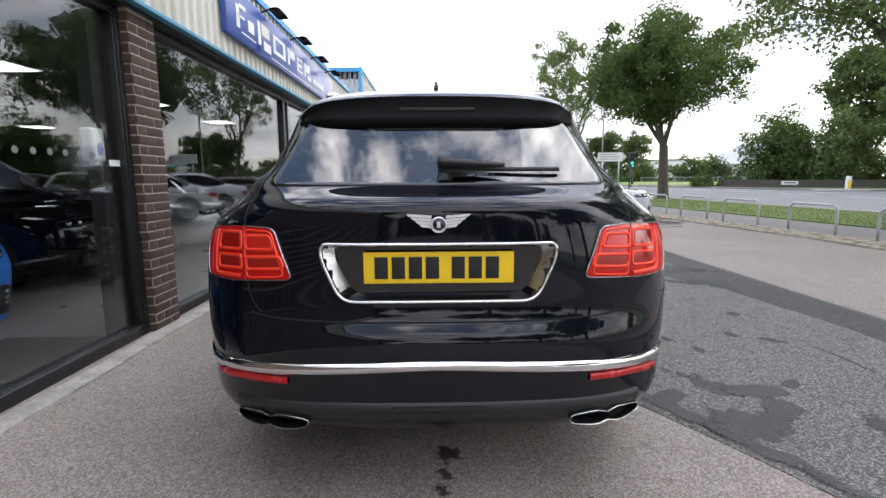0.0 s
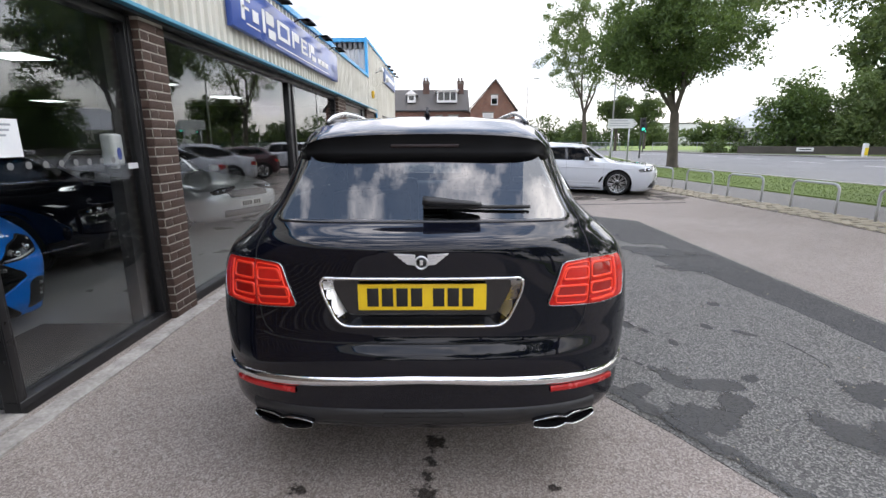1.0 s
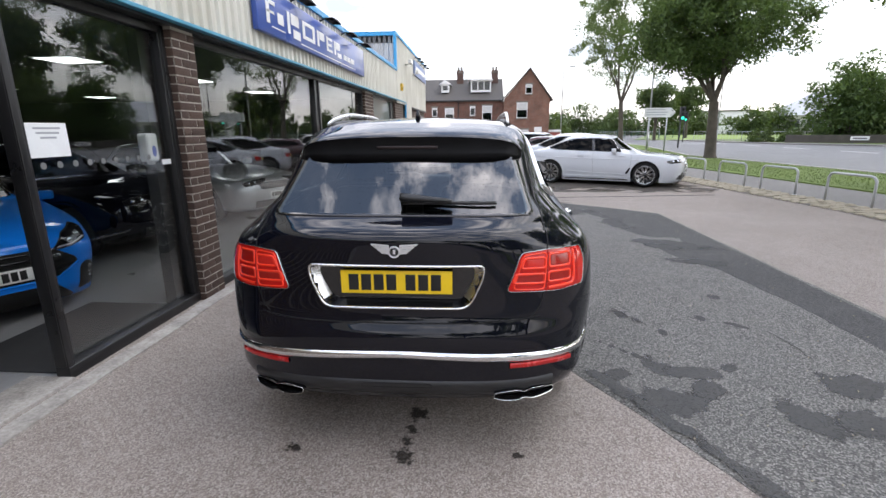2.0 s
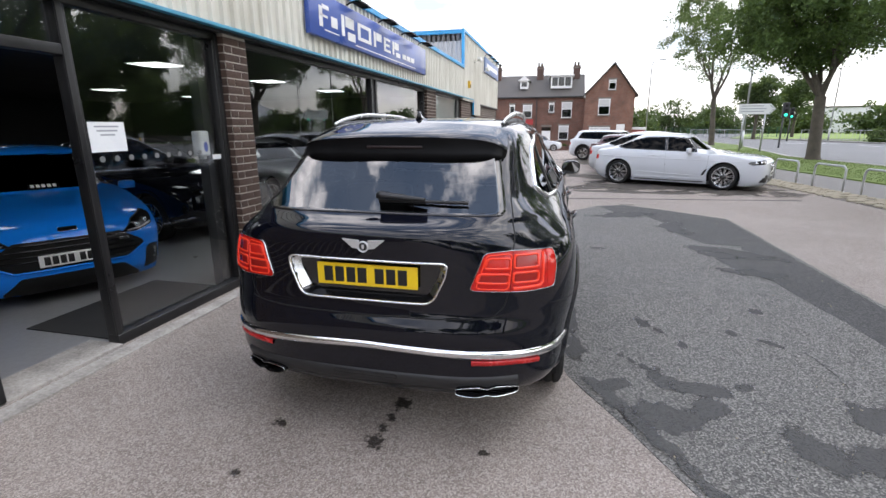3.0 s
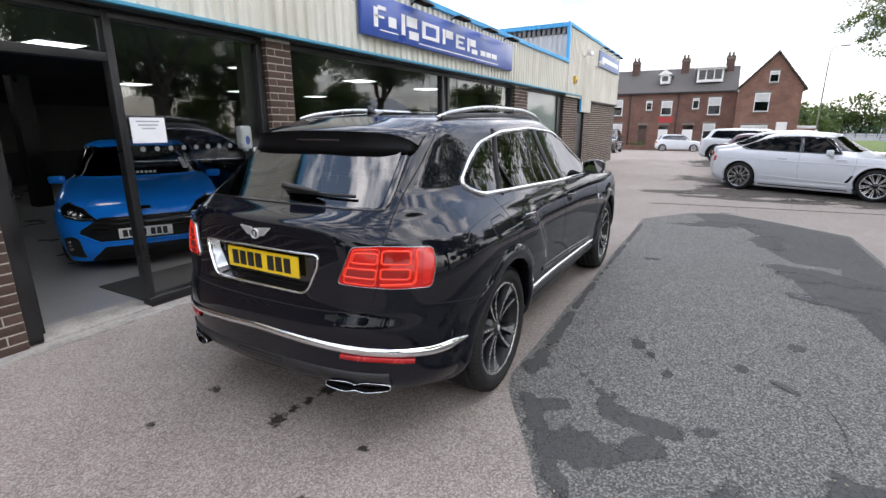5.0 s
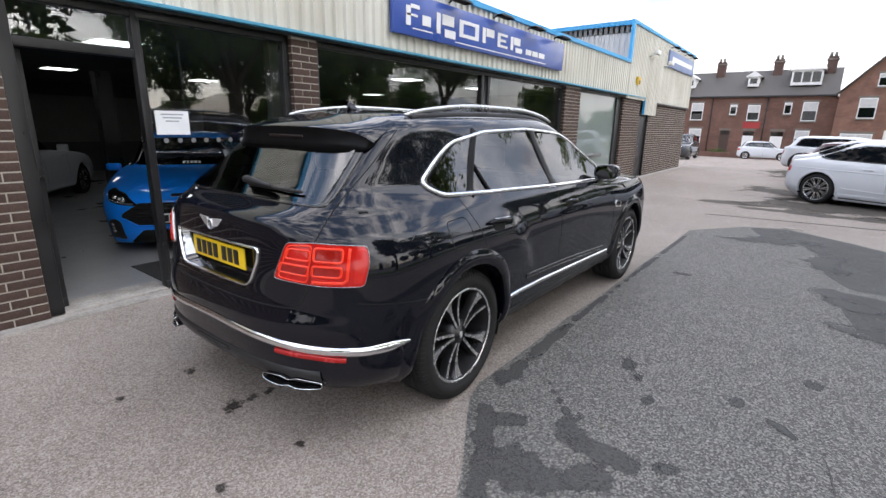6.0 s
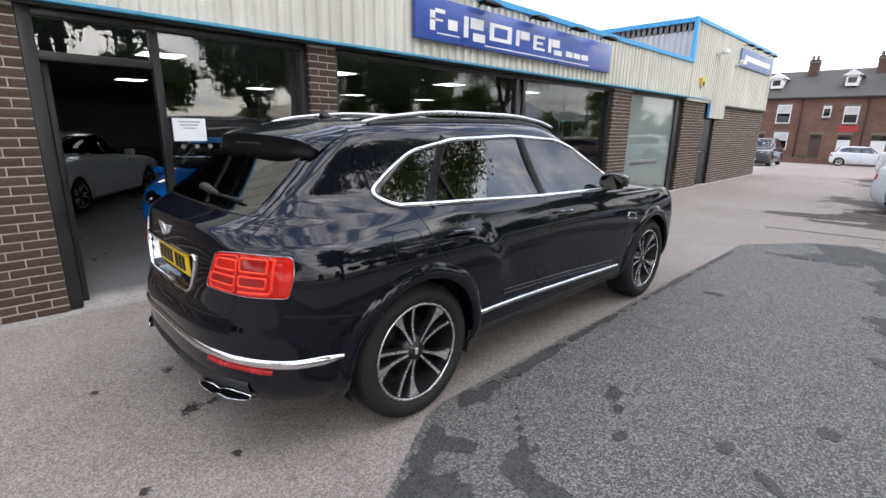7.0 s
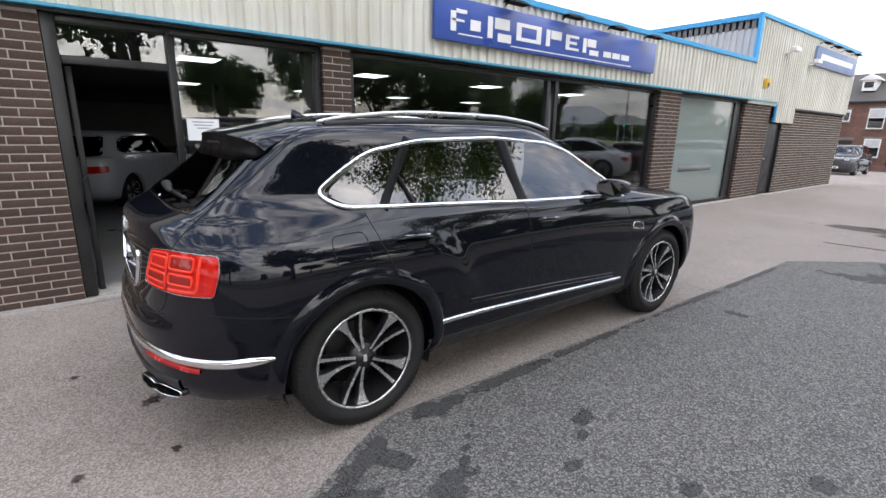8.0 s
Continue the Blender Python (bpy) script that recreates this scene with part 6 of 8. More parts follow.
for a, lab, mt in (((XC - 0.06, XC + 0.015, -9.0, 16.95, 2.513, 2.545), "blue-green steel flashing under the cladding", "teal_trim"), ((XC - 0.10, XC + 0.03, -9.0, 15.10, 3.39, 3.475), "bright blue steel roof trim", "blue_trim"),
                   ((XC - 0.05, XC + 0.025, 14.97, 15.13, 3.475, 4.52), "bright blue steel corner trim", "blue_trim"), ((XC - 0.10, XC + 0.03, 15.13, 23.45, 4.43, 4.52), "bright blue steel roof trim", "blue_trim"),
                   ((-12.0, XC - 0.05, 15.06, 15.115, 4.40, 4.52), "bright blue steel roof trim", "blue_trim"), ((-12.0, XC - 0.10, 15.05, 15.105, 3.36, 3.46), "bright blue steel roof trim", "blue_trim"),
                   ((XC - 0.05, XC + 0.012, 16.90, 16.95, 2.02, 2.49), "blue steel edge beside the door", "blue_trim"), ((XC - 0.05, XC + 0.012, 18.36, 23.40, 2.39, 2.44), "dark flashing under the high cladding", "frame")):
    setting("trim", bm_box(*a, bevel=0.006), M[mt], lab, "trim")
setting("soffit", bm_box(-2.60, XC - 0.061, -9, 23.4, 2.491, 2.535), M["frame"], "dark soffit over the windows", "ceiling")
setting("roof_low", bm_box(-16, XC - 0.105, -9, 15.05, 3.20, 3.35), M["roof_felt"], "flat grey felt roof", "roof")
setting("roof_high", bm_box(-16, XC - 0.105, 15.12, 23.4, 4.2, 4.40), M["roof_felt"], "flat grey felt roof", "roof")

# inside
setting("showroom_floor", bm_box(-15, XG - 0.06, -8.9, 15.0, -0.1, 0.012), M["floor_tile"], "smooth grey showroom floor", "floor")
setting("wall_back", bm_box(-15.2, -15, -9, 15.1, 0, 3.2), M["dark_wall"], "dark grey showroom back wall", "wall")
setting("wall_inner_near", bm_box(-15, -2.62, -9.1, -8.9, 0, 3.2), M["dark_wall"], "dark grey showroom side wall", "wall")
setting("wall_inner_far", bm_box(-15, -2.62, 14.95, 15.05, 0, 3.2), M["dark_wall"], "dark grey showroom side wall", "wall")
setting("wall_inside_left", bm_box(-2.66, -2.605, -8.9, 1.38, 0.012, 2.6), M["dark_wall"], "dark inner face of the brick wall", "wall")
setting("ceiling", bm_box(-15, -2.62, -8.9, 14.95, 2.56, 2.62), M["ceiling"], "charcoal suspended ceiling", "ceiling")
for row in range(5):
    for x, y in ((-5.1, 0.25 + 2.87 * row), (-10.1, 0.85 + 2.95 * row)):
        lp = thing("ceiling_light", "flat white LED ceiling panel", "light", "showroom ceiling lights", m=pose(x, y, 2.56))
        part("light_frame", bm_box(-0.28, 0.28, -0.28, 0.28, -0.012, 0.0, 0.003), M["white_plastic"], lp)
        part("diffuser", bm_box(-0.255, 0.255, -0.255, 0.255, -0.016, -0.011), M["led"], lp, "glowing white diffuser", False)
setting("column", bm_box(-2.585, -2.48, 3.70, 3.88, 0.012, 2.56, 0.004), M["dark_wall"], "dark grey boxed column", "column")
setting("column", bm_box(-10.2, -9.9, 4.35, 4.65, 0.012, 2.56, 0.004), M["frame"], "dark steel column", "column")
setting("inner_panel", bm_box(-14.99, -14.93, -3.0, 9.0, 0.9, 2.2, 0.01), surface("grey_wall_panel", (0.09, 0.088, 0.084), (0.13, 0.128, 0.12), 0.7), "grey panel on the back wall", "wall")
ent = tagged(part("entrance_mat", bm_box(-3.34, -2.46, 2.36, 3.68, 0.012, 0.022, 0.003), M["mat"]), "charcoal ribbed entrance mat on the floor", "mat")

# notice, dispenser and dots on the glass
notice = tagged(part("notice", bm_box(-0.0015, 0.0015, -0.15, 0.15, -0.108, 0.108), M["paper"], None, "", False), "white paper notice taped to the glass", "sign")
notice.matrix_basis = pose(XG - 0.001, 2.575, 1.565)
for k, (w, z) in enumerate(((0.20, 0.075), (0.17, 0.045), (0.12, 0.015))):
    part("text_bar", bm_box(0.0016, 0.0024, -w / 2, w / 2, z - 0.006, z + 0.006), M["grey_ink"], notice, "", False)
disp = thing("sanitiser_dispenser", "white plastic hand-sanitiser dispenser behind the glass", "dispenser", m=pose(-2.47, 3.62, 1.48))
bm = bmesh.new()
box(bm, -0.05, 0.05, -0.065, 0.065, -0.12, 0.12, 0.025)
body = part("body", bm, M["white_plastic"], disp)
bm = bmesh.new()
cyl(bm, (0.048, 0.0, 0.0), (0.053, 0.0, 0.0), 0.034, n=20)
for v in bm.verts:
    v.co = Vector((v.co.x, v.co.y * 0.75, v.co.z * 1.4 - 0.03))
part("label", bm, plain("blue_label", (0.08, 0.12, 0.45), 0.5), body, "", False)
part("nozzle", bm_box(-0.02, 0.03, -0.02, 0.02, -0.145, -0.115, 0.006), M["white_plastic"], body)
tagged(part("glass_tag", bm_box(XG - 0.002, XG, 3.66, 3.80, 1.33, 1.375), M["paper"], None, "", False), "small white sticker on the glass", "sign")
dots = tagged(new("glass_dots"), "row of pale safety dots on the glass", "window dots", "", "structure")
for k in range(9):
    bm = bmesh.new()
    cyl(bm, (XG - 0.003, 2.50 + k * 0.125, 1.405), (XG - 0.001, 2.50 + k * 0.125, 1.405), 0.022, n=20)
    part("dot", bm, M["dot"], dots, "", False)

# signs on the cladding
sign = thing("fascia_sign", "royal blue fascia sign with white bars for lettering", "sign", m=pose(XC + 0.03, 7.86, 3.0))
board = part("board", bm_box(-0.03, 0.035, -2.57, 2.57, -0.262, 0.262, 0.008), M["sign_blue"], sign, "royal blue sign board")
for y0, y1, z0, z1 in ((5.53, 5.62, 2.86, 3.10), (5.62, 5.80, 3.08, 3.13), (5.55, 5.76, 2.98, 3.01), (5.86, 6.04, 2.90, 3.03), (6.17, 6.26, 2.85, 3.12), (6.30, 6.58, 2.98, 3.12), (6.36, 6.62, 2.82, 2.93), (6.72, 6.82, 2.88, 3.12), (6.82, 7.14, 3.07, 3.12), (6.82, 7.14, 2.88, 2.93), (7.14, 7.24, 2.88, 3.12),
                       (7.35, 7.44, 2.88, 3.11), (7.46, 7.70, 2.99, 3.11), (7.81, 7.90, 2.88, 3.10), (7.90, 8.13, 3.06, 3.10), (7.90, 8.08, 2.97, 3.01), (7.90, 8.14, 2.88, 2.92), (8.24, 8.33, 2.88, 3.10), (8.35, 8.58, 2.98, 3.10), (8.42, 8.66, 2.86, 2.94), (8.80, 9.02, 2.87, 2.96), (9.06, 9.28, 2.87, 2.96), (9.32, 9.56, 2.87, 2.96)):
    part("letter_bar", bm_box(0.036, 0.042, y0 - 7.86, y1 - 7.86, z0 - 3.0, z1 - 3.0, 0.002), M["sign_white"], sign, "", False)
for y0, y1, z in ((5.66, 6.08, 2.835), (6.62, 9.64, 2.79)):
    part("underline", bm_box(0.036, 0.041, y0 - 7.86, y1 - 7.86, z - 3.008, z - 2.992, 0.001), M["sign_white"], sign, "", False)
sign2 = thing("end_sign", "long blue-grey sign panel with a pale bar", "sign", m=pose(XC + 0.03, 21.0, 3.95))
part("board", bm_box(-0.03, 0.03, -1.95, 1.95, -0.27, 0.27, 0.008), surface("faded_blue_sign", (0.16, 0.22, 0.40), (0.22, 0.29, 0.48), 0.4), sign2)
part("letter_bar", bm_box(0.031, 0.036, -1.6, 1.6, -0.07, 0.09, 0.002), M["sign_white"], sign2, "", False)


def sign_light(y, z, group):
    lp = thing("sign_light", "dark weathered trough light on a short arm", "light", group, m=pose(XC, y, z))
    bm = bmesh.new()
    tube(bm, spline([(-0.01, 0, 0.02), (0.10, 0, 0.06), (0.22, 0, 0.03)], 6), 0.012, 6)
    part("arm", bm, M["trim"], lp)
    bm = bmesh.new()
    rows = []
    for yy in np.linspace(-0.19, 0.19, 9):
        e = 1 - 0.5 * (abs(yy) / 0.19) ** 4
        rows.append([bm.verts.new((0.22 + 0.075 * math.cos(a), yy, 0.0 + 0.055 * e * math.sin(a))) for a in np.linspace(0, math.pi, 9)])
    for a, b in zip(rows, rows[1:]):
        for i in range(8):
            bm.faces.new((a[i], a[i + 1], b[i + 1], b[i]))
    for r in (rows[0], rows[-1]):
        bm.faces.new(r)
    bmesh.ops.solidify(bm, geom=bm.faces, thickness=0.006)
    part("hood", bm, M["trim"], lp, "dark metal hood")
    return lp


for y in (6.55, 7.78, 8.95, 10.08):
    sign_light(y, 3.30, "lights over the main sign")
for y in (19.3, 20.3, 21.4, 22.4):
    sign_light(y, 4.28, "lights over the end sign")
fl = thing("security_camera", "pale bullet camera on a bracket under the roof", "camera", m=pose(XC, 16.9, 3.85))
bm = bmesh.new()
tube(bm, [(0.0, 0, -0.08), (0.10, 0, -0.06), (0.16, 0.0, 0.0)], 0.02, 8)
part("bracket", bm, M["white_plastic"], fl)
bm = bmesh.new()
box(bm, 0.12, 0.24, -0.05, 0.32, -0.03, 0.09, 0.015)
part("housing", bm, M["white_plastic"], fl)
fl2 = copy_thing(fl, pose(XC, 18.7, 3.72))
al = thing("alarm_box", "yellow and black alarm box on the cladding", "alarm", m=pose(XC, 15.9, 2.97))
bm = bmesh.new()
slab(bm, [(-0.1, -0.11), (0.1, -0.11), (0.13, 0.10), (-0.13, 0.10)], 0.0, 0.07)
for v in bm.verts:
    v.co = Vector((v.co.z, v.co.x, v.co.y))
bmesh.ops.recalc_face_normals(bm, faces=bm.faces)
part("cover", bm, plain("yellow_alarm_plastic", (0.75, 0.48, 0.04), 0.4), al, "", False)
part("panel", bm_box(0.070, 0.074, -0.06, 0.06, -0.10, 0.0), M["ink"], al, "", False)

# ---- other cars ----
def street_car(name, label, m, paint_mat, wb, fo, ro, width, height, kind="hatch", r=0.33, belt=0.93, group="", nose="plain", glass=None, detail=True, hood=0.0, plate="plate_white", tint=None):
    """A parked car with shell, glass, wheels, lamps, mirrors and plates, from its main sizes."""
    car = thing(name, label, "car", group, m=m)
    w, h = width / 2, height
    top = h - 0.02
    if kind == "saloon":
        deck, r_base, r_roof, hatch_z = -ro + 0.08, -0.50, 0.46, belt + 0.085
    elif kind == "suv":
        deck, r_base, r_roof, hatch_z = -ro + 0.05, -ro + 0.16, -ro + 0.42, belt + 0.06
    else:
        deck, r_base, r_roof, hatch_z = -ro + 0.06, -ro + 0.20, -ro + 0.58, belt + 0.04
    cowl, f_roof = wb - 0.62 + hood, wb - 1.30 + hood
    low_chin = nose != "plain"
    fz = belt - {"kidney": 0.12, "sport": 0.15}.get(nose, 0.13)
    sq = {"kidney": 2.4, "sport": 0.0}.get(nose, 0.0)
    wrap = 0.16 if nose == "sport" else 0.0
    lv = [
        (0.13 if low_chin else 0.17, (0.90 if low_chin else 0.80) * w, -ro + 0.26, wb + fo - (0.10 if low_chin else 0.28), 0.4, 2.5, 0.4, 2.9),
        (0.26, 0.95 * w, -ro + 0.06, wb + fo - (0.02 if low_chin else 0.10), 0.5, 2.6, 0.45 + wrap, 3.0 + sq),
        (0.40, 0.985 * w, -ro, wb + fo - 0.01, 0.5, 2.7, 0.5 + wrap, 3.0 + sq),
        (0.55, 1.0 * w, -ro, wb + fo, 0.5, 2.7, 0.52 + wrap, 3.0 + sq),
        (fz - 0.06, 0.99 * w, -ro + 0.03, wb + fo - (0.03 if low_chin else 0.05), 0.5, 2.7, 0.56 + wrap, 2.9 + sq),
        (fz + 0.02, 0.98 * w, -ro + 0.04, wb + fo - (0.11 if low_chin else 0.16), 0.5, 2.7, 0.6 + wrap, 2.8 + sq),
        (belt - 0.02, 0.955 * w, deck - 0.02, wb + (0.52 if nose == "kidney" else 0.30), 0.5, 2.7, 0.75, 2.5 + sq * 0.7),
        (belt + 0.025, 0.93 * w, deck, cowl + 0.22, 0.5, 2.7, 0.6, 2.6),
        (hatch_z, 0.895 * w, r_base, cowl, 0.5, 2.8, 0.5, 2.6),
        (belt + (top - belt) * 0.55, 0.79 * w, r_base + (r_roof - r_base) * 0.52, cowl + (f_roof - cowl) * 0.52, 0.55, 2.9, 0.45, 2.6),
        (belt + (top - belt) * 0.86, 0.70 * w, r_base + (r_roof - r_base) * 0.86, cowl + (f_roof - cowl) * 0.87, 0.55, 2.9, 0.45, 2.6),
        (top - 0.035, 0.60 * w, r_roof + 0.02, f_roof - 0.02, 0.5, 2.8, 0.4, 2.6),
        (top - 0.012, 0.42 * w, r_roof + 0.18, f_roof - 0.16, 0.35, 2.6, 0.3, 2.4),
        (top, 0.0, r_roof + 0.42, f_roof - 0.45, 0.2, 2.0, 0.2, 2.0),
    ]

    def lift(x, y, z):
        g = np.clip((z - belt - 0.12) / 0.3, 0, 1)
        mid = (r_roof + f_roof) / 2
        return z + g * 0.03 * np.clip(1 - ((y - mid) / 1.2) ** 2, -0.6, 1) + 0.04 * np.clip(1 - (y + 0.1) / wb, -0.5, 1) * np.clip(1 - np.abs(z - belt) / 0.25, 0, 1)

    def swell(y, z):
        s = 0.007 * np.exp(-((z - 0.62) / 0.2) ** 2) * (np.exp(-(y / 0.5) ** 2) + np.exp(-((y - wb) / 0.5) ** 2))
        return s - (0.02 if low_chin else 0.035) * np.clip((y - wb + 0.3) / (fo + 0.3), 0, 1) ** 2

    sh = Shell(lv, 64 if detail else 44, 26, 60, 30, swell, lift)
    zb, zt = belt + 0.075, top - 0.075
    span = (zt - belt) / (top - belt)
    rz_, fz_ = r_base + (r_roof - r_base) * 0.9, cowl + (f_roof - cowl) * 0.92
    if kind == "suv":
        side = [(-ro + 0.62, zb + 0.06), (0.0, zb + 0.03), (cowl - 0.28, zb - 0.015), (f_roof + 0.10, zt - 0.03), (f_roof - 0.25, zt), (rz_ + 0.42, zt - 0.01), (-ro + 0.72, zt - 0.08)]
    elif kind == "saloon":
        side = [(-0.10, zb + 0.085), (0.10, zb + 0.035), (cowl - 0.26, zb - 0.015), (f_roof + 0.10, zt - 0.035), (f_roof - 0.25, zt), (rz_ + 0.30, zt - 0.01), (0.30, zt - 0.10)]
    else:
        side = [(-0.12, zb + 0.10), (0.05, zb + 0.05), (cowl - 0.26, zb - 0.015), (f_roof + 0.08, zt - 0.03), (f_roof - 0.25, zt), (rz_ + 0.45, zt - 0.01), (0.0, zt - 0.08)]
    side = rounded(side, 0.05, 4)
    rw = 0.72 * w
    rear = rounded([(-rw, hatch_z + 0.04), (rw, hatch_z + 0.04), (rw * 0.84, top - 0.08), (-rw * 0.84, top - 0.08)], 0.05, 4)
    screen = rounded([(-0.80 * w, hatch_z + 0.03), (0.80 * w, hatch_z + 0.03), (0.66 * w, top - 0.07), (-0.66 * w, top - 0.07)], 0.05, 4)
    ar = r + 0.055

    def hole(x, y, z):
        q = np.zeros(x.shape, bool)
        for yy in (0, wb):
            q |= (np.hypot(y - yy, z - r) < ar + 0.012) & (np.abs(x) > 0.55 * w) & (z < belt)
        q |= inside(shrunk(side, 0.03), y, z) & (np.abs(x) > 0.4 * w) & (z > belt)
        q |= inside(shrunk(rear, 0.03), x, z) & (y < rz_ + 0.6) & (z > belt)
        q |= inside(shrunk(screen, 0.03), x, z) & (y > f_roof - 0.3) & (z > belt)
        return q

    part_mesh("body", sh.mesh("body", hole), paint_mat, car, "painted bodywork")
    gl = glass or M["dark_glass"]
    part("rear_window", sh.patch(0, rear, 0.003, 0.006, fair=4), gl, car, "rear window glass")
    part("windscreen", sh.patch(180, screen, 0.003, 0.006, fair=4), gl, car, "windscreen glass")
    for s in (1, -1):
        f = (lambda b: b) if s > 0 else flip
        part("side_window", f(sh.patch(90, side, 0.003, 0.006, fair=3)), gl, car, "side window glass")
        part("window_trim", f(sh.ribbon(90, side, 0.02, 0.006, True, 0.003)), M["gloss_black"], car)
        bx = (cowl + 0.1) * 0.5
        part("pillar", f(sh.patch(90, [(bx + 0.02, zb - 0.005), (bx + 0.10, zb - 0.005), (bx + 0.04, zt - 0.02), (bx - 0.04, zt - 0.02)], 0.010, 0.006, fair=3)), M["gloss_black"], car, "black door pillar")
        for yy in (0, wb):
            part("wheel_arch", arch_bm(sh, s, yy, r, ar - 0.01, ar + 0.045, 0.008, 0.08), paint_mat if kind != "suv" else M["trim"], car)
            liner(car, s * (w - 0.04), yy, r, ar, 0.28)
            wheel_parts(car, s * (w - 0.125), yy, r, 0.22, r * (0.75 if low_chin else 0.68), 10 if nose != "kidney" else 20, "twin", M["alloy"] if nose != "kidney" else M["satin"], M["dark_alloy"])
        part("sill", f(sh.ribbon(90, [(ar + 0.06, 0.24), (wb - ar - 0.06, 0.24)], 0.10, 0.006)), paint_mat if kind != "suv" else M["trim"], car)
        for a, b in (((bx + 0.05, zb - 0.02), (bx + 0.08, 0.32)), ((cowl + 0.02, zb - 0.05), (cowl + 0.0, 0.32))):
            part("door_joint", f(sh.ribbon(90, [a, b], 0.0045, 0.001)), M["gap"], car)
        for hy in (bx - 0.28, bx + 0.85):
            hb = bmesh.new()
            tube(hb, [sh.at(90, hy + q, belt - 0.06, 0.02) for q in (-0.09, -0.03, 0.03, 0.09)], 0.013, 6)
            part("door_handle", f(hb), paint_mat, car)
        mb = bmesh.new()
        my = cowl - (0.50 if nose == "kidney" else 0.30)
        mz = belt + (-0.01 if nose == "sport" else 0.03)
        box(mb, w * 0.95, w * 0.95 + 0.18, my, my + 0.11, mz, mz + (0.10 if nose == "sport" else 0.13), 0.035)
        part("door_mirror", f(mb), paint_mat, car)
        # lamps
        th = 148 if nose == "sport" else 140
        if nose == "sport":
            hl_off = (wb + fo - 0.05) * math.sin(radians(th)) + 0.44 * math.cos(radians(th))
            pts = rounded([(hl_off + 0.02, 0.598), (hl_off - 0.14, 0.602), (hl_off - 0.34, 0.636), (hl_off - 0.43, 0.735), (hl_off - 0.38, 0.772), (hl_off - 0.14, 0.718)], 0.02, 3)
            spots = ((-0.15, 0.655), (-0.27, 0.685))
        else:
            hl_off = (wb + fo) * math.sin(radians(th)) + 0.78 * w * math.cos(radians(th))
            back = -0.27 if nose == "kidney" else 0.04
            pts = [(hl_off + back + a, z) for a, z in rounded([(-0.10, fz - 0.105), (0.17, fz - 0.075), (0.27, fz - 0.01), (0.23, fz + 0.005), (0.02, fz - 0.012), (-0.15, fz - 0.05)], 0.02, 3)]
            spots = ((back - 0.03, fz - 0.055), (back + 0.07, fz - 0.045))
        lamp = part("headlamp", f(sh.patch(th, pts, 0.004, 0.008, step=0.02)), M["gloss_black"], car, "dark clear-fronted headlamp")
        part("lamp_edge", f(sh.ribbon(th, pts, 0.009, 0.005, True, 0.004, 0.02)), M["gap"], lamp)
        for q, qz in spots:
            c = sh.at(th, hl_off + q, qz, 0.0)
            lb = bmesh.new()
            bmesh.ops.create_uvsphere(lb, u_segments=14, v_segments=10, radius=0.030, matrix=Matrix.Translation(c))
            part("lamp_lens", f(lb), M["chrome"], lamp, "bright lamp lens")
        if nose == "sport":
            part("lamp_strip", f(sh.ribbon(th, [(hl_off - 0.03, 0.612), (hl_off - 0.16, 0.619), (hl_off - 0.33, 0.652)], 0.014, 0.007, False, 0.004, 0.02)), M["satin"], lamp, "bright strip in the lamp")
        tl_off = (-ro + 0.10) * math.sin(radians(66)) + 0.90 * w * math.cos(radians(66))
        tl = rounded([(tl_off - 0.16, belt - 0.22), (tl_off + 0.15, belt - 0.20), (tl_off + 0.16, belt - 0.08), (tl_off - 0.14, belt - 0.09)], 0.03, 3)
        part("tail_lamp", f(sh.patch(66, tl, 0.004, 0.01)), M["lens_red_dark"], car, "red tail lamp")
    # nose
    y_nose = wb + fo
    if nose == "sport":
        gl_ = rounded([(-0.41, 0.625), (0.41, 0.625), (0.60, 0.50), (0.615, 0.455), (0.44, 0.355), (-0.44, 0.355), (-0.615, 0.455), (-0.60, 0.50)], 0.02, 4)
        gr_ = part("grille", sh.patch(180, gl_, 0.004, 0.01), M["gap"], car, "wide black hexagonal grille")
        part("grille_edge", sh.ribbon(180, [(-0.615, 0.45), (-0.44, 0.35), (0.44, 0.35), (0.615, 0.45)], 0.022, 0.014, False, 0.002), paint_mat, gr_, "raised blue lip of the grille")
        for k in range(4):
            part("grille_bar", sh.ribbon(180, [(-0.44 - 0.035 * k, 0.60 - 0.05 * k), (0.44 + 0.035 * k, 0.60 - 0.05 * k)], 0.010, 0.007, False, 0.004), M["gloss_black"], gr_)
        part("grille_badge", sh.ribbon(180, [(0.39, 0.55), (0.47, 0.545)], 0.03, 0.006, False, 0.006), M["satin"], gr_, "small bright badge")
        part("lower_intake", sh.patch(180, rounded([(-0.40, 0.30), (0.40, 0.30), (0.55, 0.15), (0.50, 0.12), (-0.50, 0.12), (-0.55, 0.15)], 0.02, 3), 0.004, 0.01), M["gap"], car, "wide black lower intake")
        part("bonnet_badge", sh.patch(180, rounded([(-0.075, 0.685), (0.075, 0.685), (0.075, 0.72), (-0.075, 0.72)], 0.017, 4), 0.006, 0.008), M["chrome"], car, "small oval badge")
        for s in (1, -1):
            f = (lambda b: b) if s > 0 else flip
            to = (y_nose - 0.16) * math.sin(radians(150)) + 0.72 * math.cos(radians(150))
            pod = rounded([(to - 0.10, 0.20), (to + 0.13, 0.18), (to + 0.10, 0.40), (to + 0.02, 0.43), (to - 0.10, 0.40)], 0.03, 3)
            pod_ob = part("fog_pod", f(sh.patch(150, pod, 0.004, 0.01)), M["trim"], car, "black fog-lamp pod")
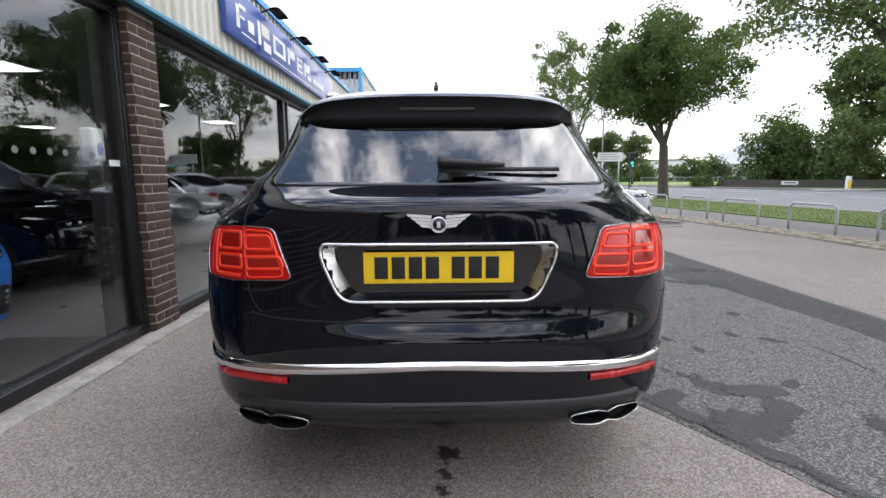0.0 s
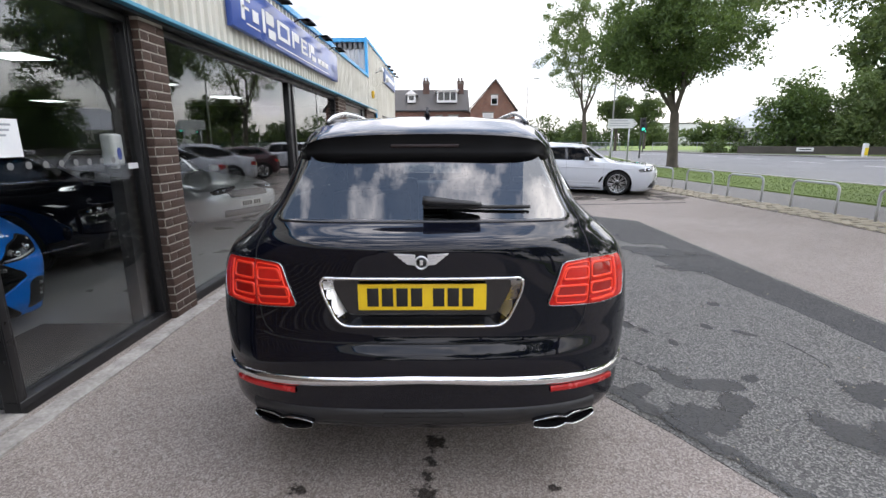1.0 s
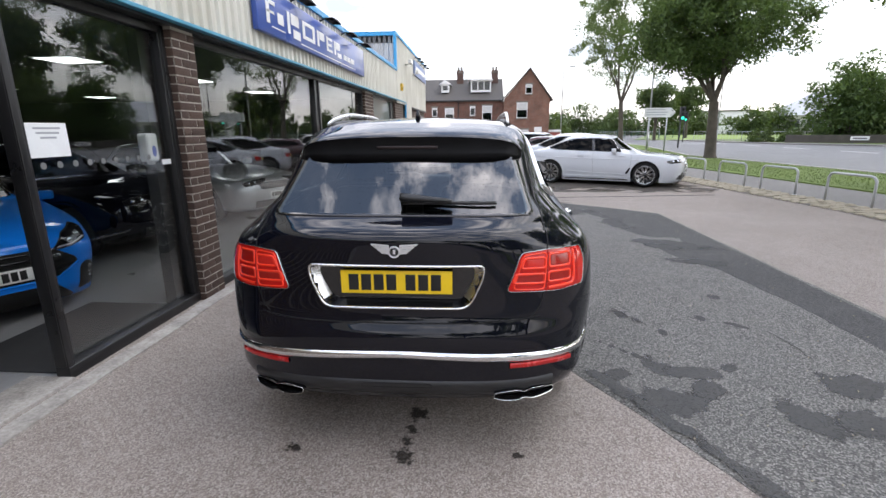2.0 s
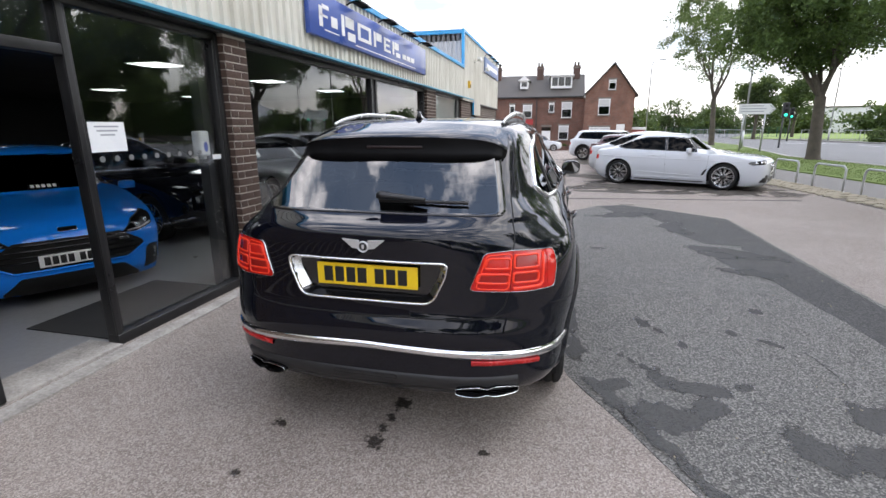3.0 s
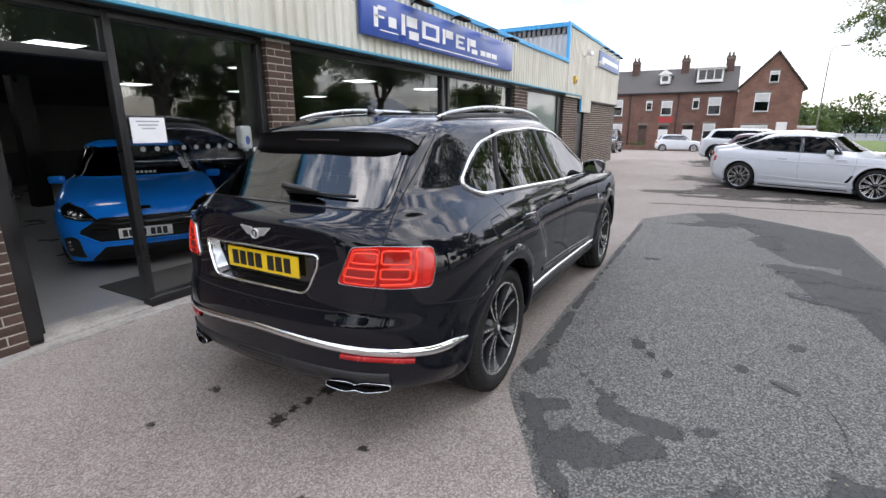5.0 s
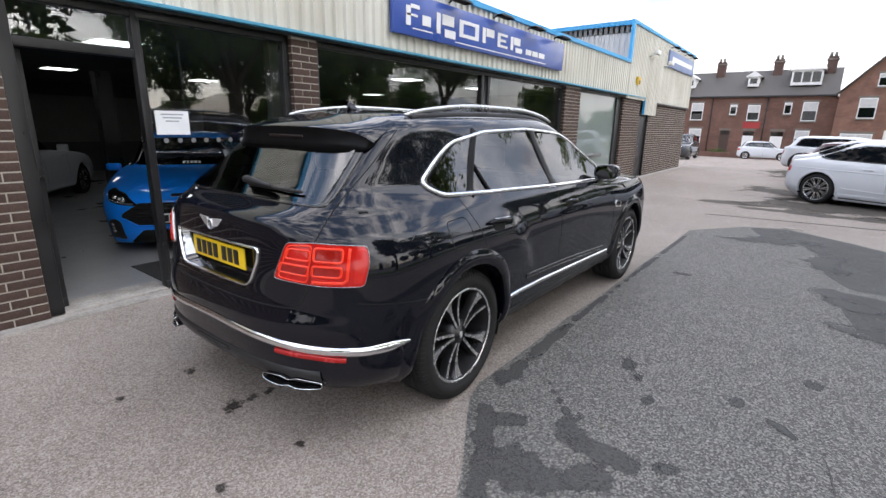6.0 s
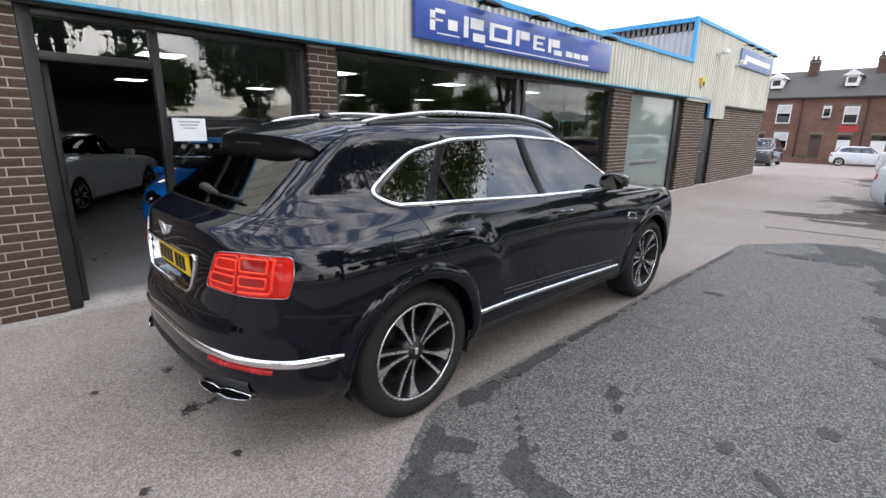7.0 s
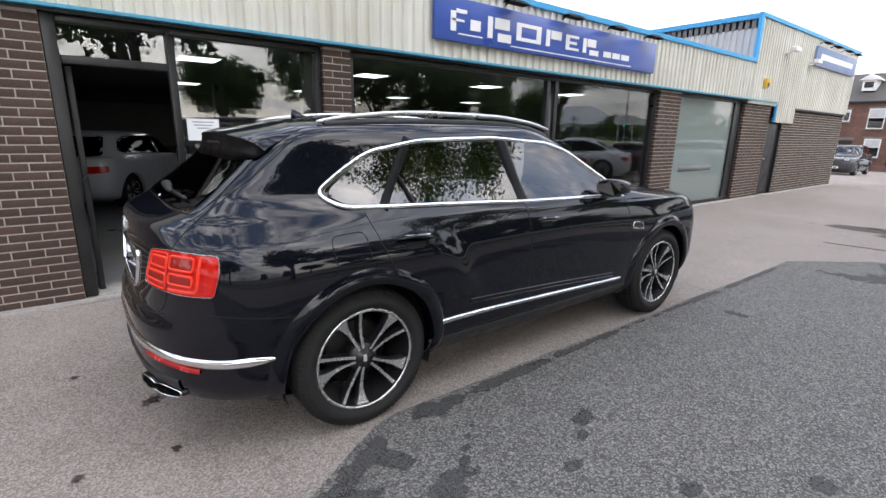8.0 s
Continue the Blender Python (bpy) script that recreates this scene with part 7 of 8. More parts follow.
            for q in range(3):
                lb = sh.patch(150, rounded([(to - 0.035, 0.268 + 0.042 * q), (to + 0.0, 0.266 + 0.042 * q), (to + 0.0, 0.294 + 0.042 * q), (to - 0.035, 0.296 + 0.042 * q)], 0.006, 2), 0.014, 0.012, step=0.02)
                part("fog_lamp", f(lb), M["satin"], pod_ob)
            part("bonnet_crease", f(sh.ribbon(150, [(to + 0.16, 0.735), (to + 0.20, 0.80)], 0.012, 0.004)), paint_mat, car)
        tag = part("price_board", sh.patch(180, [(-0.06, 0.955), (0.22, 0.955), (0.22, 1.0), (-0.06, 1.0)], 0.006, 0.004), M["gloss_black"], car, "small dark price board behind the windscreen")
        for k in range(5):
            part("price_bar", sh.patch(180, [(-0.04 + 0.05 * k, 0.963), (-0.005 + 0.05 * k, 0.963), (-0.005 + 0.05 * k, 0.992), (-0.04 + 0.05 * k, 0.992)], 0.009, 0.002, step=0.02), M["sign_white"], tag)
        part("windscreen_sticker", sh.patch(180, [(0.50, 1.14), (0.545, 1.14), (0.60, 1.0), (0.54, 1.0)], 0.006, 0.002), M["sign_white"], car, "white sticker on the windscreen")
        part("splitter", sh.ribbon(180, [(-0.72, 0.115), (0.72, 0.115)], 0.035, 0.035), M["trim"], car)
    elif nose == "kidney":
        for s in (1, -1):
            k = rounded([(s * 0.03, 0.50), (s * 0.30, 0.52), (s * 0.33, 0.66), (s * 0.05, 0.70)], 0.04, 4)
            gr_ = part("grille", sh.patch(180, k, 0.006, 0.012), M["trim"], car, "black kidney-shaped grille")
            part("grille_rim", sh.ribbon(180, k, 0.016, 0.012, True, 0.004), M["chrome"], gr_)
            lo = rounded([(s * 0.46, 0.28), (s * 0.76, 0.32), (s * 0.74, 0.44), (s * 0.50, 0.40)], 0.03, 3)
            part("side_intake", sh.patch(180, lo, 0.004, 0.01), M["trim"], car)
        part("lower_intake", sh.patch(180, rounded([(-0.40, 0.34), (0.40, 0.34), (0.36, 0.22), (-0.36, 0.22)], 0.03, 3), 0.004, 0.01), M["trim"], car)
        for s in (1, -1):
            f = (lambda b: b) if s > 0 else flip
            io = (wb + fo - 0.1) * math.sin(radians(th)) + 0.82 * w * math.cos(radians(th))
            part("side_intake", f(sh.patch(th, rounded([(io - 0.12, 0.25), (io + 0.12, 0.23), (io + 0.14, 0.33), (io - 0.04, 0.37)], 0.02, 3), 0.004, 0.008)), M["trim"], car, "black corner intake")
            part("shoulder_crease", f(sh.ribbon(90, spline([(-0.55, 0.80), (0.3, 0.775), (1.5, 0.755), (wb + 0.35, 0.735)], 10), 0.030, 0.006)), paint_mat, car, "fine crease along the flank")
            part("skirt_crease", f(sh.ribbon(90, spline([(ar + 0.10, 0.40), (1.4, 0.36), (wb - ar - 0.06, 0.34)], 10), 0.030, 0.007)), paint_mat, car)
            # dark strip painted under the skirt in place of the shade there
            part("skirt_shadow_gap", f(sh.ribbon(90, [(ar + 0.06, 0.185), (wb - ar - 0.06, 0.185)], 0.028, 0.004)), M["gap"], car)
            part("wing_vent", f(sh.patch(90, rounded([(wb - 0.52, 0.36), (wb - 0.46, 0.36), (wb - 0.37, 0.52), (wb - 0.42, 0.52)], 0.01, 2), 0.004, 0.008)), M["gloss_black"], car, "black wing vent")
    else:
        part("grille", sh.patch(180, rounded([(-0.42, fz - 0.17), (0.42, fz - 0.17), (0.46, fz - 0.05), (-0.46, fz - 0.05)], 0.03, 4), 0.004, 0.01), M["trim"], car, "black grille")
        part("lower_intake", sh.patch(180, rounded([(-0.55, 0.38), (0.55, 0.38), (0.5, 0.25), (-0.5, 0.25)], 0.03, 3), 0.004, 0.01), M["trim"], car)
    pz = {"kidney": 0.43, "sport": 0.44}.get(nose, 0.47)
    p = sh.at(180, 0, pz, 0.012)
    plate_on(car, pose(p.x, p.y, p.z, 0, 0, 180), M["plate_white"], name="number_plate", label="white front number plate with dark bars")
    p = sh.at(0, 0, belt - 0.2, 0.012)
    plate_on(car, pose(p.x, p.y, p.z), M["plate_yellow"], label="yellow rear number plate with dark bars")
    part("cabin", bm_box(-0.7 * w, 0.7 * w, 0.1, cowl - 0.3, 0.35, belt - 0.05, 0.05), M["seat"], car, "dark cabin")
    if detail:
        seats(car, [(0.35, 0.58), (1.2, 0.58)], 0.36, belt - 0.42)
    return car


def towards(x, y, dx, dy, z=0.0):
    """The pose of a car whose rear axle stands at (x, y) and that points along (dx, dy)."""
    return pose(x, y, z, 0, 0, math.degrees(math.atan2(-dx, dy)))


SF = 0.012
focus = street_car("parked_hatchback", "bright blue sports hatchback with black grille inside the showroom", towards(-6.634, 4.736, 0.875, -0.485, SF), M["blue_paint"], 2.65, 0.90, 0.84, 1.75, 1.41, "hatch", 0.325, 0.88, "", "sport", M["black_glass"], hood=0.12)
street_car("parked_saloon", "glossy black saloon car inside the showroom", towards(-7.47, 6.56, 0.985, -0.17, SF), M["black_paint"], 2.85, 0.86, 1.05, 1.85, 1.45, "saloon", 0.335, 0.92, "showroom cars", "plain")
street_car("parked_coupe", "metallic silver car inside the showroom", towards(-6.70, 9.62, 0.927, -0.375, SF), M["silver_paint"], 2.75, 0.90, 0.95, 1.84, 1.38, "hatch", 0.335, 0.88, "showroom cars", "plain", hood=-0.1)
street_car("parked_hatchback", "white hatchback standing at the back of the showroom", towards(-8.37, 1.60, -0.80, 0.60, SF), M["white_paint"], 2.62, 0.86, 0.80, 1.79, 1.45, "hatch", 0.315, 0.92, "showroom cars", "plain", M["black_glass"])
bmw = street_car("parked_saloon", "white saloon car with dark glass in the parking bay", towards(2.91, 15.08, 0.902, -0.432), M["white_paint"], 2.67, 0.95, 0.88, 1.80, 1.41, "saloon", 0.335, 0.89, "cars in the bays", "kidney", M["black_glass"], hood=0.22)
street_car("parked_saloon", "white saloon with dark glass in a middle bay", towards(2.85, 17.4, 0.902, -0.432), M["white_paint"], 2.68, 0.93, 0.88, 1.82, 1.43, "saloon", 0.335, 0.89, "cars in the bays", "kidney", M["black_glass"], hood=0.22)
street_car("parked_hatchback", "dark maroon hatchback in a middle bay", towards(2.88, 20.3, 0.89, -0.456), M["maroon_paint"], 2.55, 0.80, 0.75, 1.74, 1.30, "hatch", 0.32, 0.88, "cars in the bays", "plain", M["black_glass"])
street_car("parked_suv_far", "white SUV with black trim in the far bay", towards(2.36, 24.9, 0.88, -0.474), M["white_paint"], 2.85, 0.88, 0.95, 1.86, 1.43, "suv", 0.345, 0.92, "cars in the bays", "plain", M["black_glass"]).name = "parked_suv"
street_car("parked_hatchback", "small white hatchback parked in front of the houses", towards(-2.35, 48.8, 1, 0.02, fall(-1.5, 48.8)), M["white_paint"], 2.51, 0.80, 0.70, 1.72, 1.50, "hatch", 0.31, 0.95, "cars in the street", "plain", detail=False, hood=0.30)
street_car("parked_offroader", "dark grey off-road car facing the yard", towards(-5.2, 38.6, 0.02, -1, fall(-4.4, 37)), paint("dark_grey_car_paint", (0.045, 0.047, 0.05), 0.2, 0.35), 2.67, 0.9, 0.9, 1.84, 1.68, "suv", 0.36, 1.05, "cars in the street", "plain", detail=False)

# ---- trees and shrubs ----
def leaf_material(name, a, b, c):
    m, nt, p, out = nodes_of(name)
    gi = nt.nodes.new("ShaderNodeNewGeometry")
    big = noise_tex(nt, 0.35, 3)
    col = ramp(nt, mixed(nt, 0.45, gi.outputs["Random Per Island"], big), [(0.2, a), (0.5, b), (0.8, c)])
    nt.links.new(col, p.inputs["Base Color"])
    p.inputs["Roughness"].default_value = 0.55
    tr, mx = nt.nodes.new("ShaderNodeBsdfTranslucent"), nt.nodes.new("ShaderNodeMixShader")
    nt.links.new(mixed(nt, 0.5, col, (0.22, 0.30, 0.03)), tr.inputs["Color"])
    mx.inputs["Fac"].default_value = 0.3
    nt.links.new(p.outputs["BSDF"], mx.inputs[1])
    nt.links.new(tr.outputs["BSDF"], mx.inputs[2])
    nt.links.new(mx.outputs["Shader"], out.inputs["Surface"])
    return m


M["bark"] = surface("grey_brown_bark", (0.045, 0.038, 0.03), (0.11, 0.095, 0.075), 0.95, 0, 26, 3, 0.9, 0, 0.04, 0.02)
M["leaf_dark"] = leaf_material("dark_green_leaves", (0.028, 0.058, 0.014), (0.055, 0.105, 0.024), (0.105, 0.165, 0.042))
M["leaf_light"] = leaf_material("light_green_leaves", (0.06, 0.095, 0.03), (0.10, 0.155, 0.05), (0.17, 0.22, 0.08))
M["leaf_far"] = leaf_material("far_green_leaves", (0.025, 0.05, 0.016), (0.05, 0.085, 0.025), (0.08, 0.12, 0.035))


def leaves_mesh(name, centres, radii, count, size, rng, flat=0.8):
    """Many small bent leaves scattered round clump centres."""
    k = rng.integers(0, len(centres), count)
    d = rng.normal(size=(count, 3))
    d /= np.linalg.norm(d, axis=1)[:, None]
    p = centres[k] + d * (radii[k] * rng.random(count) ** 0.45)[:, None] * (1, 1, flat)
    u = rng.normal(size=(count, 3))
    u /= np.linalg.norm(u, axis=1)[:, None]
    v = np.cross(u, rng.normal(size=(count, 3)))
    v /= np.linalg.norm(v, axis=1)[:, None]
    s = size * rng.uniform(0.6, 1.35, count)[:, None]
    n = np.cross(u, v)
    q = np.stack([p - u * s, p + v * s * 0.55 + n * s * 0.18, p + u * s, p - v * s * 0.55 + n * s * 0.18], 1).reshape(-1, 3)
    me = bpy.data.meshes.new(name)
    me.from_pydata(q.tolist(), [], np.arange(4 * count).reshape(-1, 4).tolist())
    return me


def tree(label, x, y, z, fork, height, spread, seed, leaf, count, size, trunk=0.22, lean=0.0, depth=4, open_=0.0, low=0.25, group="", clump=0.75):
    """Trunk and limbs that divide, with leaves round the twig ends inside a domed crown."""
    rng = np.random.default_rng(seed)
    r = random.Random(seed)
    t = thing("tree", label, "tree", group, m=pose(x, y, z))
    wood = bmesh.new()
    tips = []
    top_c = Vector((lean, 0, (fork + height) / 2 + low * (height - fork) * 0.15))
    hr, vr = spread, (height - fork * (1 - low)) / 2

    def limb(p, d, length, rad, level):
        pts, rs = [p], [rad]
        q = p.copy()
        n = 4
        for i in range(n):
            d = (d + Vector((r.uniform(-0.22, 0.22), r.uniform(-0.22, 0.22), r.uniform(-0.04, 0.16)))).normalized()
            q = q + d * length / n
            pts.append(q.copy())
            rs.append(rad * (1 - 0.5 * (i + 1) / n))
        tube(wood, pts, rs, 7 if level < 2 else 5, caps=False)
        if level >= depth:
            tips.append(q.copy())
            return
        if level >= 2:
            tips.append(pts[2].copy())
        kids = r.choice((2, 3, 3)) if level else r.choice((4, 5))
        a0 = r.uniform(0, TAU)
        for k in range(kids):
            a = a0 + TAU * k / kids + r.uniform(-0.4, 0.4)
            side = d.orthogonal().normalized()
            side = Matrix.Rotation(a, 3, d) @ side
            f = r.uniform(0.45, 0.95) if level else r.uniform(0.55, 1.1)
            nd = (d + side * f + Vector((0, 0, 0.10))).normalized()
            start = pts[-1] if k < 2 else pts[r.choice((2, 3))]
            limb(start, nd, length * r.uniform(0.62, 0.84), rs[-1] * 0.72 if k < 2 else rs[2] * 0.55, level + 1)

    pts = [Vector((0, 0, -0.1)), Vector((0, 0, 0.15)), Vector((lean * 0.1, 0.03, fork * 0.5)), Vector((lean * 0.25, 0, fork))]
    tube(wood, pts, [trunk * 1.55, trunk * 1.12, trunk * 0.92, trunk * 0.86], 12, caps=False)
    for k in range(5):
        a = TAU * k / 5 + r.uniform(-0.3, 0.3)
        f = r.uniform(0.35, 0.85) if k else 0.1
        d = Vector((math.cos(a) * f, math.sin(a) * f, 1)).normalized()
        limb(pts[-1] - Vector((0, 0, 0.05)), d, (height - fork) * r.uniform(0.26, 0.38), trunk * 0.55, 1)
    part("trunk", wood, M["bark"], t, "grey-brown branching trunk")
    # twig ends pulled into the crown's dome, with extra clumps on its skin
    c = np.array([tuple(p) for p in tips])
    off = (c - np.array(top_c)) / np.array([hr, hr, vr])
    dist = np.linalg.norm(off, axis=1)
    scale = np.where(dist > 1.0, 1.0 / np.maximum(dist, 1e-6), 1.0)
    c = np.array(top_c) + off * scale[:, None] * np.array([hr, hr, vr])
    extra = rng.normal(size=(int(len(c) * (1.1 - open_)), 3))
    extra /= np.linalg.norm(extra, axis=1)[:, None]
    wob = np.array([0.72 + 0.32 * noise.noise(Vector(e) * 2.2 + Vector((seed, 0, 0))) + 0.18 * noise.noise(Vector(e) * 5 + Vector((0, seed, 0))) for e in extra])
    extra = np.array(top_c) + extra * (wob * rng.uniform(0.75, 1.02, len(extra)))[:, None] * np.array([hr, hr, vr])
    extra = extra[extra[:, 2] > fork * 0.9 + 0.3]
    c = np.concatenate([c, extra])
    rad = rng.uniform(0.55, 1.25, len(c)) * clump
    me = leaves_mesh("crown", c, rad, count, size, rng)
    part_mesh("crown", me, leaf, t, "crown of small green leaves", False)
    return t


def shrub(label, x, y, z, w, d, h, seed, leaf, count, size, group=""):
    """A dense bush: short stems under many leaf clumps."""
    rng = np.random.default_rng(seed)
    t = thing("bush", label, "bush", group, m=pose(x, y, z))
    n = 90
    e = rng.normal(size=(n, 3))
    e /= np.linalg.norm(e, axis=1)[:, None]
    e[:, 2] = np.abs(e[:, 2])
    k = np.array([0.78 + 0.35 * noise.noise(Vector(q) * 1.8 + Vector((seed, 3, 0))) for q in e])
    c = e * k[:, None] * rng.uniform(0.45, 1.0, n)[:, None] * np.array([w / 2, d / 2, h])
    stems = bmesh.new()
    for i in range(10):
        tube(stems, [Vector((c[i, 0] * 0.2, c[i, 1] * 0.2, -0.1)), Vector((c[i, 0] * 0.5, c[i, 1] * 0.5, c[i, 2] * 0.5)), Vector(c[i])], [0.08, 0.06, 0.03], 5)
    part("stem", stems, M["bark"], t, "brown stems")
    part_mesh("foliage", leaves_mesh("foliage", c, rng.uniform(0.5, 1.0, n) * max(w, h) * 0.13, count, size, rng), leaf, t, "dense green foliage", False)
    return t


tree("large dark green sycamore with a forked trunk on the verge", 12.3, 25.5, 0.05, 2.8, 10.0, 4.9, 7, M["leaf_dark"], 60000, 0.075, 0.255, -0.5, 4, 0.25, 0.1, "roadside trees", 0.74)
tree("slender light green tree with an open crown on the verge", 12.7, 43.0, 0.05, 3.6, 14.4, 4.9, 21, M["leaf_light"], 26000, 0.080, 0.21, -0.9, 4, 0.6, 0.05, "roadside trees", 0.62)
tree("broad green tree with overhanging branches by the road", 12.1, 11.3, 0.05, 2.7, 12.2, 6.3, 35, M["leaf_light"], 78000, 0.066, 0.30, -0.7, 4, 0.0, 0.1, "roadside trees", 0.95)
tree("broad green tree on the verge", 12.6, 3.4, 0.05, 2.3, 13.5, 5.4, 45, M["leaf_dark"], 30000, 0.15, 0.3, 0.0, 4, 0.1, 0.1, "roadside trees", 0.9)
tree("broad green tree on the verge", 13.0, -11.0, 0.05, 2.8, 11.0, 5.4, 57, M["leaf_dark"], 14000, 0.18, 0.3, 0.0, 4, 0.1, 0.1, "roadside trees", 0.9)
tree("tall green tree across the road", 42.0, 13.0, 0.1, 2.0, 8.0, 4.5, 63, M["leaf_far"], 12000, 0.2, 0.3, 0.0, 4, 0.0, 0.2, "trees across the road", 1.0)
tree("tall dark tree behind the bushes across the road", 46.0, 50.0, 0.1, 3.0, 17.0, 6.5, 71, M["leaf_far"], 13000, 0.22, 0.3, 0.0, 4, 0.0, 0.2, "trees across the road", 1.1)
tree("small green tree near the crossing", 22.5, 63.0, 0.0, 2.2, 7.5, 3.2, 83, M["leaf_far"], 5000, 0.17, 0.18, 0.0, 3, 0.0, 0.1, "trees across the road", 0.8)
tree("small green tree near the crossing", 30.0, 72.0, 0.0, 2.2, 8.0, 3.4, 91, M["leaf_far"], 5000, 0.18, 0.18, 0.0, 3, 0.0, 0.1, "trees across the road", 0.8)
for k, (x, y, w, h) in enumerate(((34.8, 48.6, 9.0, 11.4), (40.0, 46.5, 10.0, 11.0), (45.5, 43.5, 10.0, 10.6), (51.0, 40.0, 10.0, 9.2), (37.5, 50.5, 9.0, 10.0), (43.0, 48.5, 9.0, 10.5), (44.0, 33.0, 8.0, 5.0), (45.0, 24.0, 8.0, 5.5), (44.0, 4.0, 9.0, 6.0), (43.0, -8.0, 9.0, 6.5))):
    shrub("dense dark green roadside bush", x, y, 0.1, w, 5.0, h, 100 + k, M["leaf_dark"] if k % 2 == 0 else M["leaf_light"], 9500, 0.16, "bushes across the road")
for k in range(9):
    shrub("low green shrub at the foot of the bank", 28.5 + k * 2.4, 50.5 - 0.9 * k * 0.9, 0.1, 3.2, 2.2, 1.5, 140 + k, M["leaf_far"], 1500, 0.11, "bushes across the road")
for k in range(16):
    a = k / 15
    x, y = 8 + 74 * a + 3 * math.sin(k * 2.1), 112 - 18 * a + 4 * math.cos(k * 1.7)
    shrub("distant rounded treetop on the skyline", x, y, 0.0, 13, 7, 5.5 + 2.2 * abs(math.sin(k * 1.3)), 180 + k, M["leaf_far"], 2200, 0.32, "distant trees")
for k in range(6):
    shrub("distant rounded treetop on the skyline", 4.5 + 1.5 * k, 66 + 3.0 * (k % 2), fall(6, 62), 4.5, 4, 4.4 + 0.9 * math.sin(k * 1.9), 220 + k, M["leaf_far"], 2200, 0.2, "distant trees")
# never in view: trees and a hedge added behind the camera for reflections
for k, (x, y, h) in enumerate(((4.0, -24.0, 10.0), (-6.0, -30.0, 9.0), (9.5, -19.0, 8.5), (20.0, -24.0, 11.0))):
    tree("unseen leafy green tree added behind the forecourt", x, y, 0.0, 2.2, h, 4.6, 401 + k, M["leaf_dark"], 9000, 0.17, 0.26, 0.0, 3, 0.0, 0.3, "trees behind the forecourt", 1.0)
for k in range(7):
    shrub("unseen tall green hedge added behind the forecourt", -10 + 4.2 * k, -27 - (k % 2), 0.0, 5.5, 3.0, 3.2, 420 + k, M["leaf_dark"], 3500, 0.14, "hedge behind the forecourt")
for k, (x, y, h) in enumerate(((40.5, 21.5, 13.5), (42.0, 29.5, 13.0), (41.0, 37.0, 12.5))):
    tree("tall green tree across the road", x, y, 0.1, 2.4, h, 5.6, 500 + k, M["leaf_far"], 11000, 0.2, 0.3, 0.0, 4, 0.0, 0.2, "trees across the road", 1.05)

# ---- terraced houses across the side street ----
HY = 55.0
HG = fall(0, HY)


def hx(x):
    return 1.75 + (x - 1.75) * 1.17


def hz(z):
    return 1.61 + (z - 1.61) * 1.17


def far_brick(name, a, b, mortar):
    m, nt, p, _ = nodes_of(name)
    co = nt.nodes.new("ShaderNodeTexCoord").outputs["Object"]
    sep, comb = nt.nodes.new("ShaderNodeSeparateXYZ"), nt.nodes.new("ShaderNodeCombineXYZ")
    nt.links.new(co, sep.inputs[0])
    ad = nt.nodes.new("ShaderNodeMath")
    nt.links.new(sep.outputs["X"], ad.inputs[0])
    nt.links.new(sep.outputs["Y"], ad.inputs[1])
    nt.links.new(ad.outputs[0], comb.inputs["X"])
    nt.links.new(sep.outputs["Z"], comb.inputs["Y"])
    br = nt.nodes.new("ShaderNodeTexBrick")
    br.inputs["Scale"].default_value = 1.0
    br.inputs["Brick Width"].default_value = 0.225
    br.inputs["Row Height"].default_value = 0.075
    br.inputs["Mortar Size"].default_value = 0.008
    br.inputs["Color1"].default_value = (*a, 1)
    br.inputs["Color2"].default_value = (*b, 1)
    br.inputs["Mortar"].default_value = (*mortar, 1)
    nt.links.new(comb.outputs["Vector"], br.inputs["Vector"])
    big = noise_tex(nt, 0.9, 6, 0.65, co)
    nt.links.new(mixed(nt, 0.55, br.outputs["Color"], mixed(nt, 1.0, br.outputs["Color"], ramp(nt, big, [(0.3, (0.35, 0.35, 0.35)), (0.7, (1.35, 1.3, 1.25))]), "MULTIPLY")), p.inputs["Base Color"])
    p.inputs["Roughness"].default_value = 0.9
    return m


M["red_brick"] = far_brick("old_red_brick", (0.122, 0.057, 0.043), (0.178, 0.081, 0.058), (0.15, 0.12, 0.10))
M["red_brick_light"] = far_brick("orange_red_brick", (0.178, 0.085, 0.059), (0.233, 0.112, 0.078), (0.19, 0.15, 0.125))
M["sooty_brick"] = far_brick("sooty_chimney_brick", (0.070, 0.038, 0.030), (0.105, 0.055, 0.042), (0.10, 0.08, 0.07))
M["slate"] = surface("grey_roof_slate", (0.052, 0.047, 0.043), (0.094, 0.086, 0.079), 0.7, 0, 14, 1.2, 0.4)
M["upvc"] = surface("white_window_frame", (0.68, 0.68, 0.67), (0.78, 0.78, 0.77), 0.45, 0, 40, 3)
M["house_glass"] = pane("house_window_glass", (0.25, 0.28, 0.3), 0.07)
M["curtain"] = surface("pale_net_curtain", (0.42, 0.43, 0.43), (0.58, 0.58, 0.57), 0.9, 0, 20, 3)
M["red_door"] = plain("red_painted_render", (0.36, 0.03, 0.03), 0.5)
M["dark_wood"] = surface("dark_brown_door", (0.04, 0.022, 0.016), (0.07, 0.04, 0.03), 0.5, 0, 40, 3)
M["lintel"] = surface("sooty_stone_lintel", (0.12, 0.105, 0.09), (0.2, 0.18, 0.155), 0.9, 0, 30, 2, 0.2)


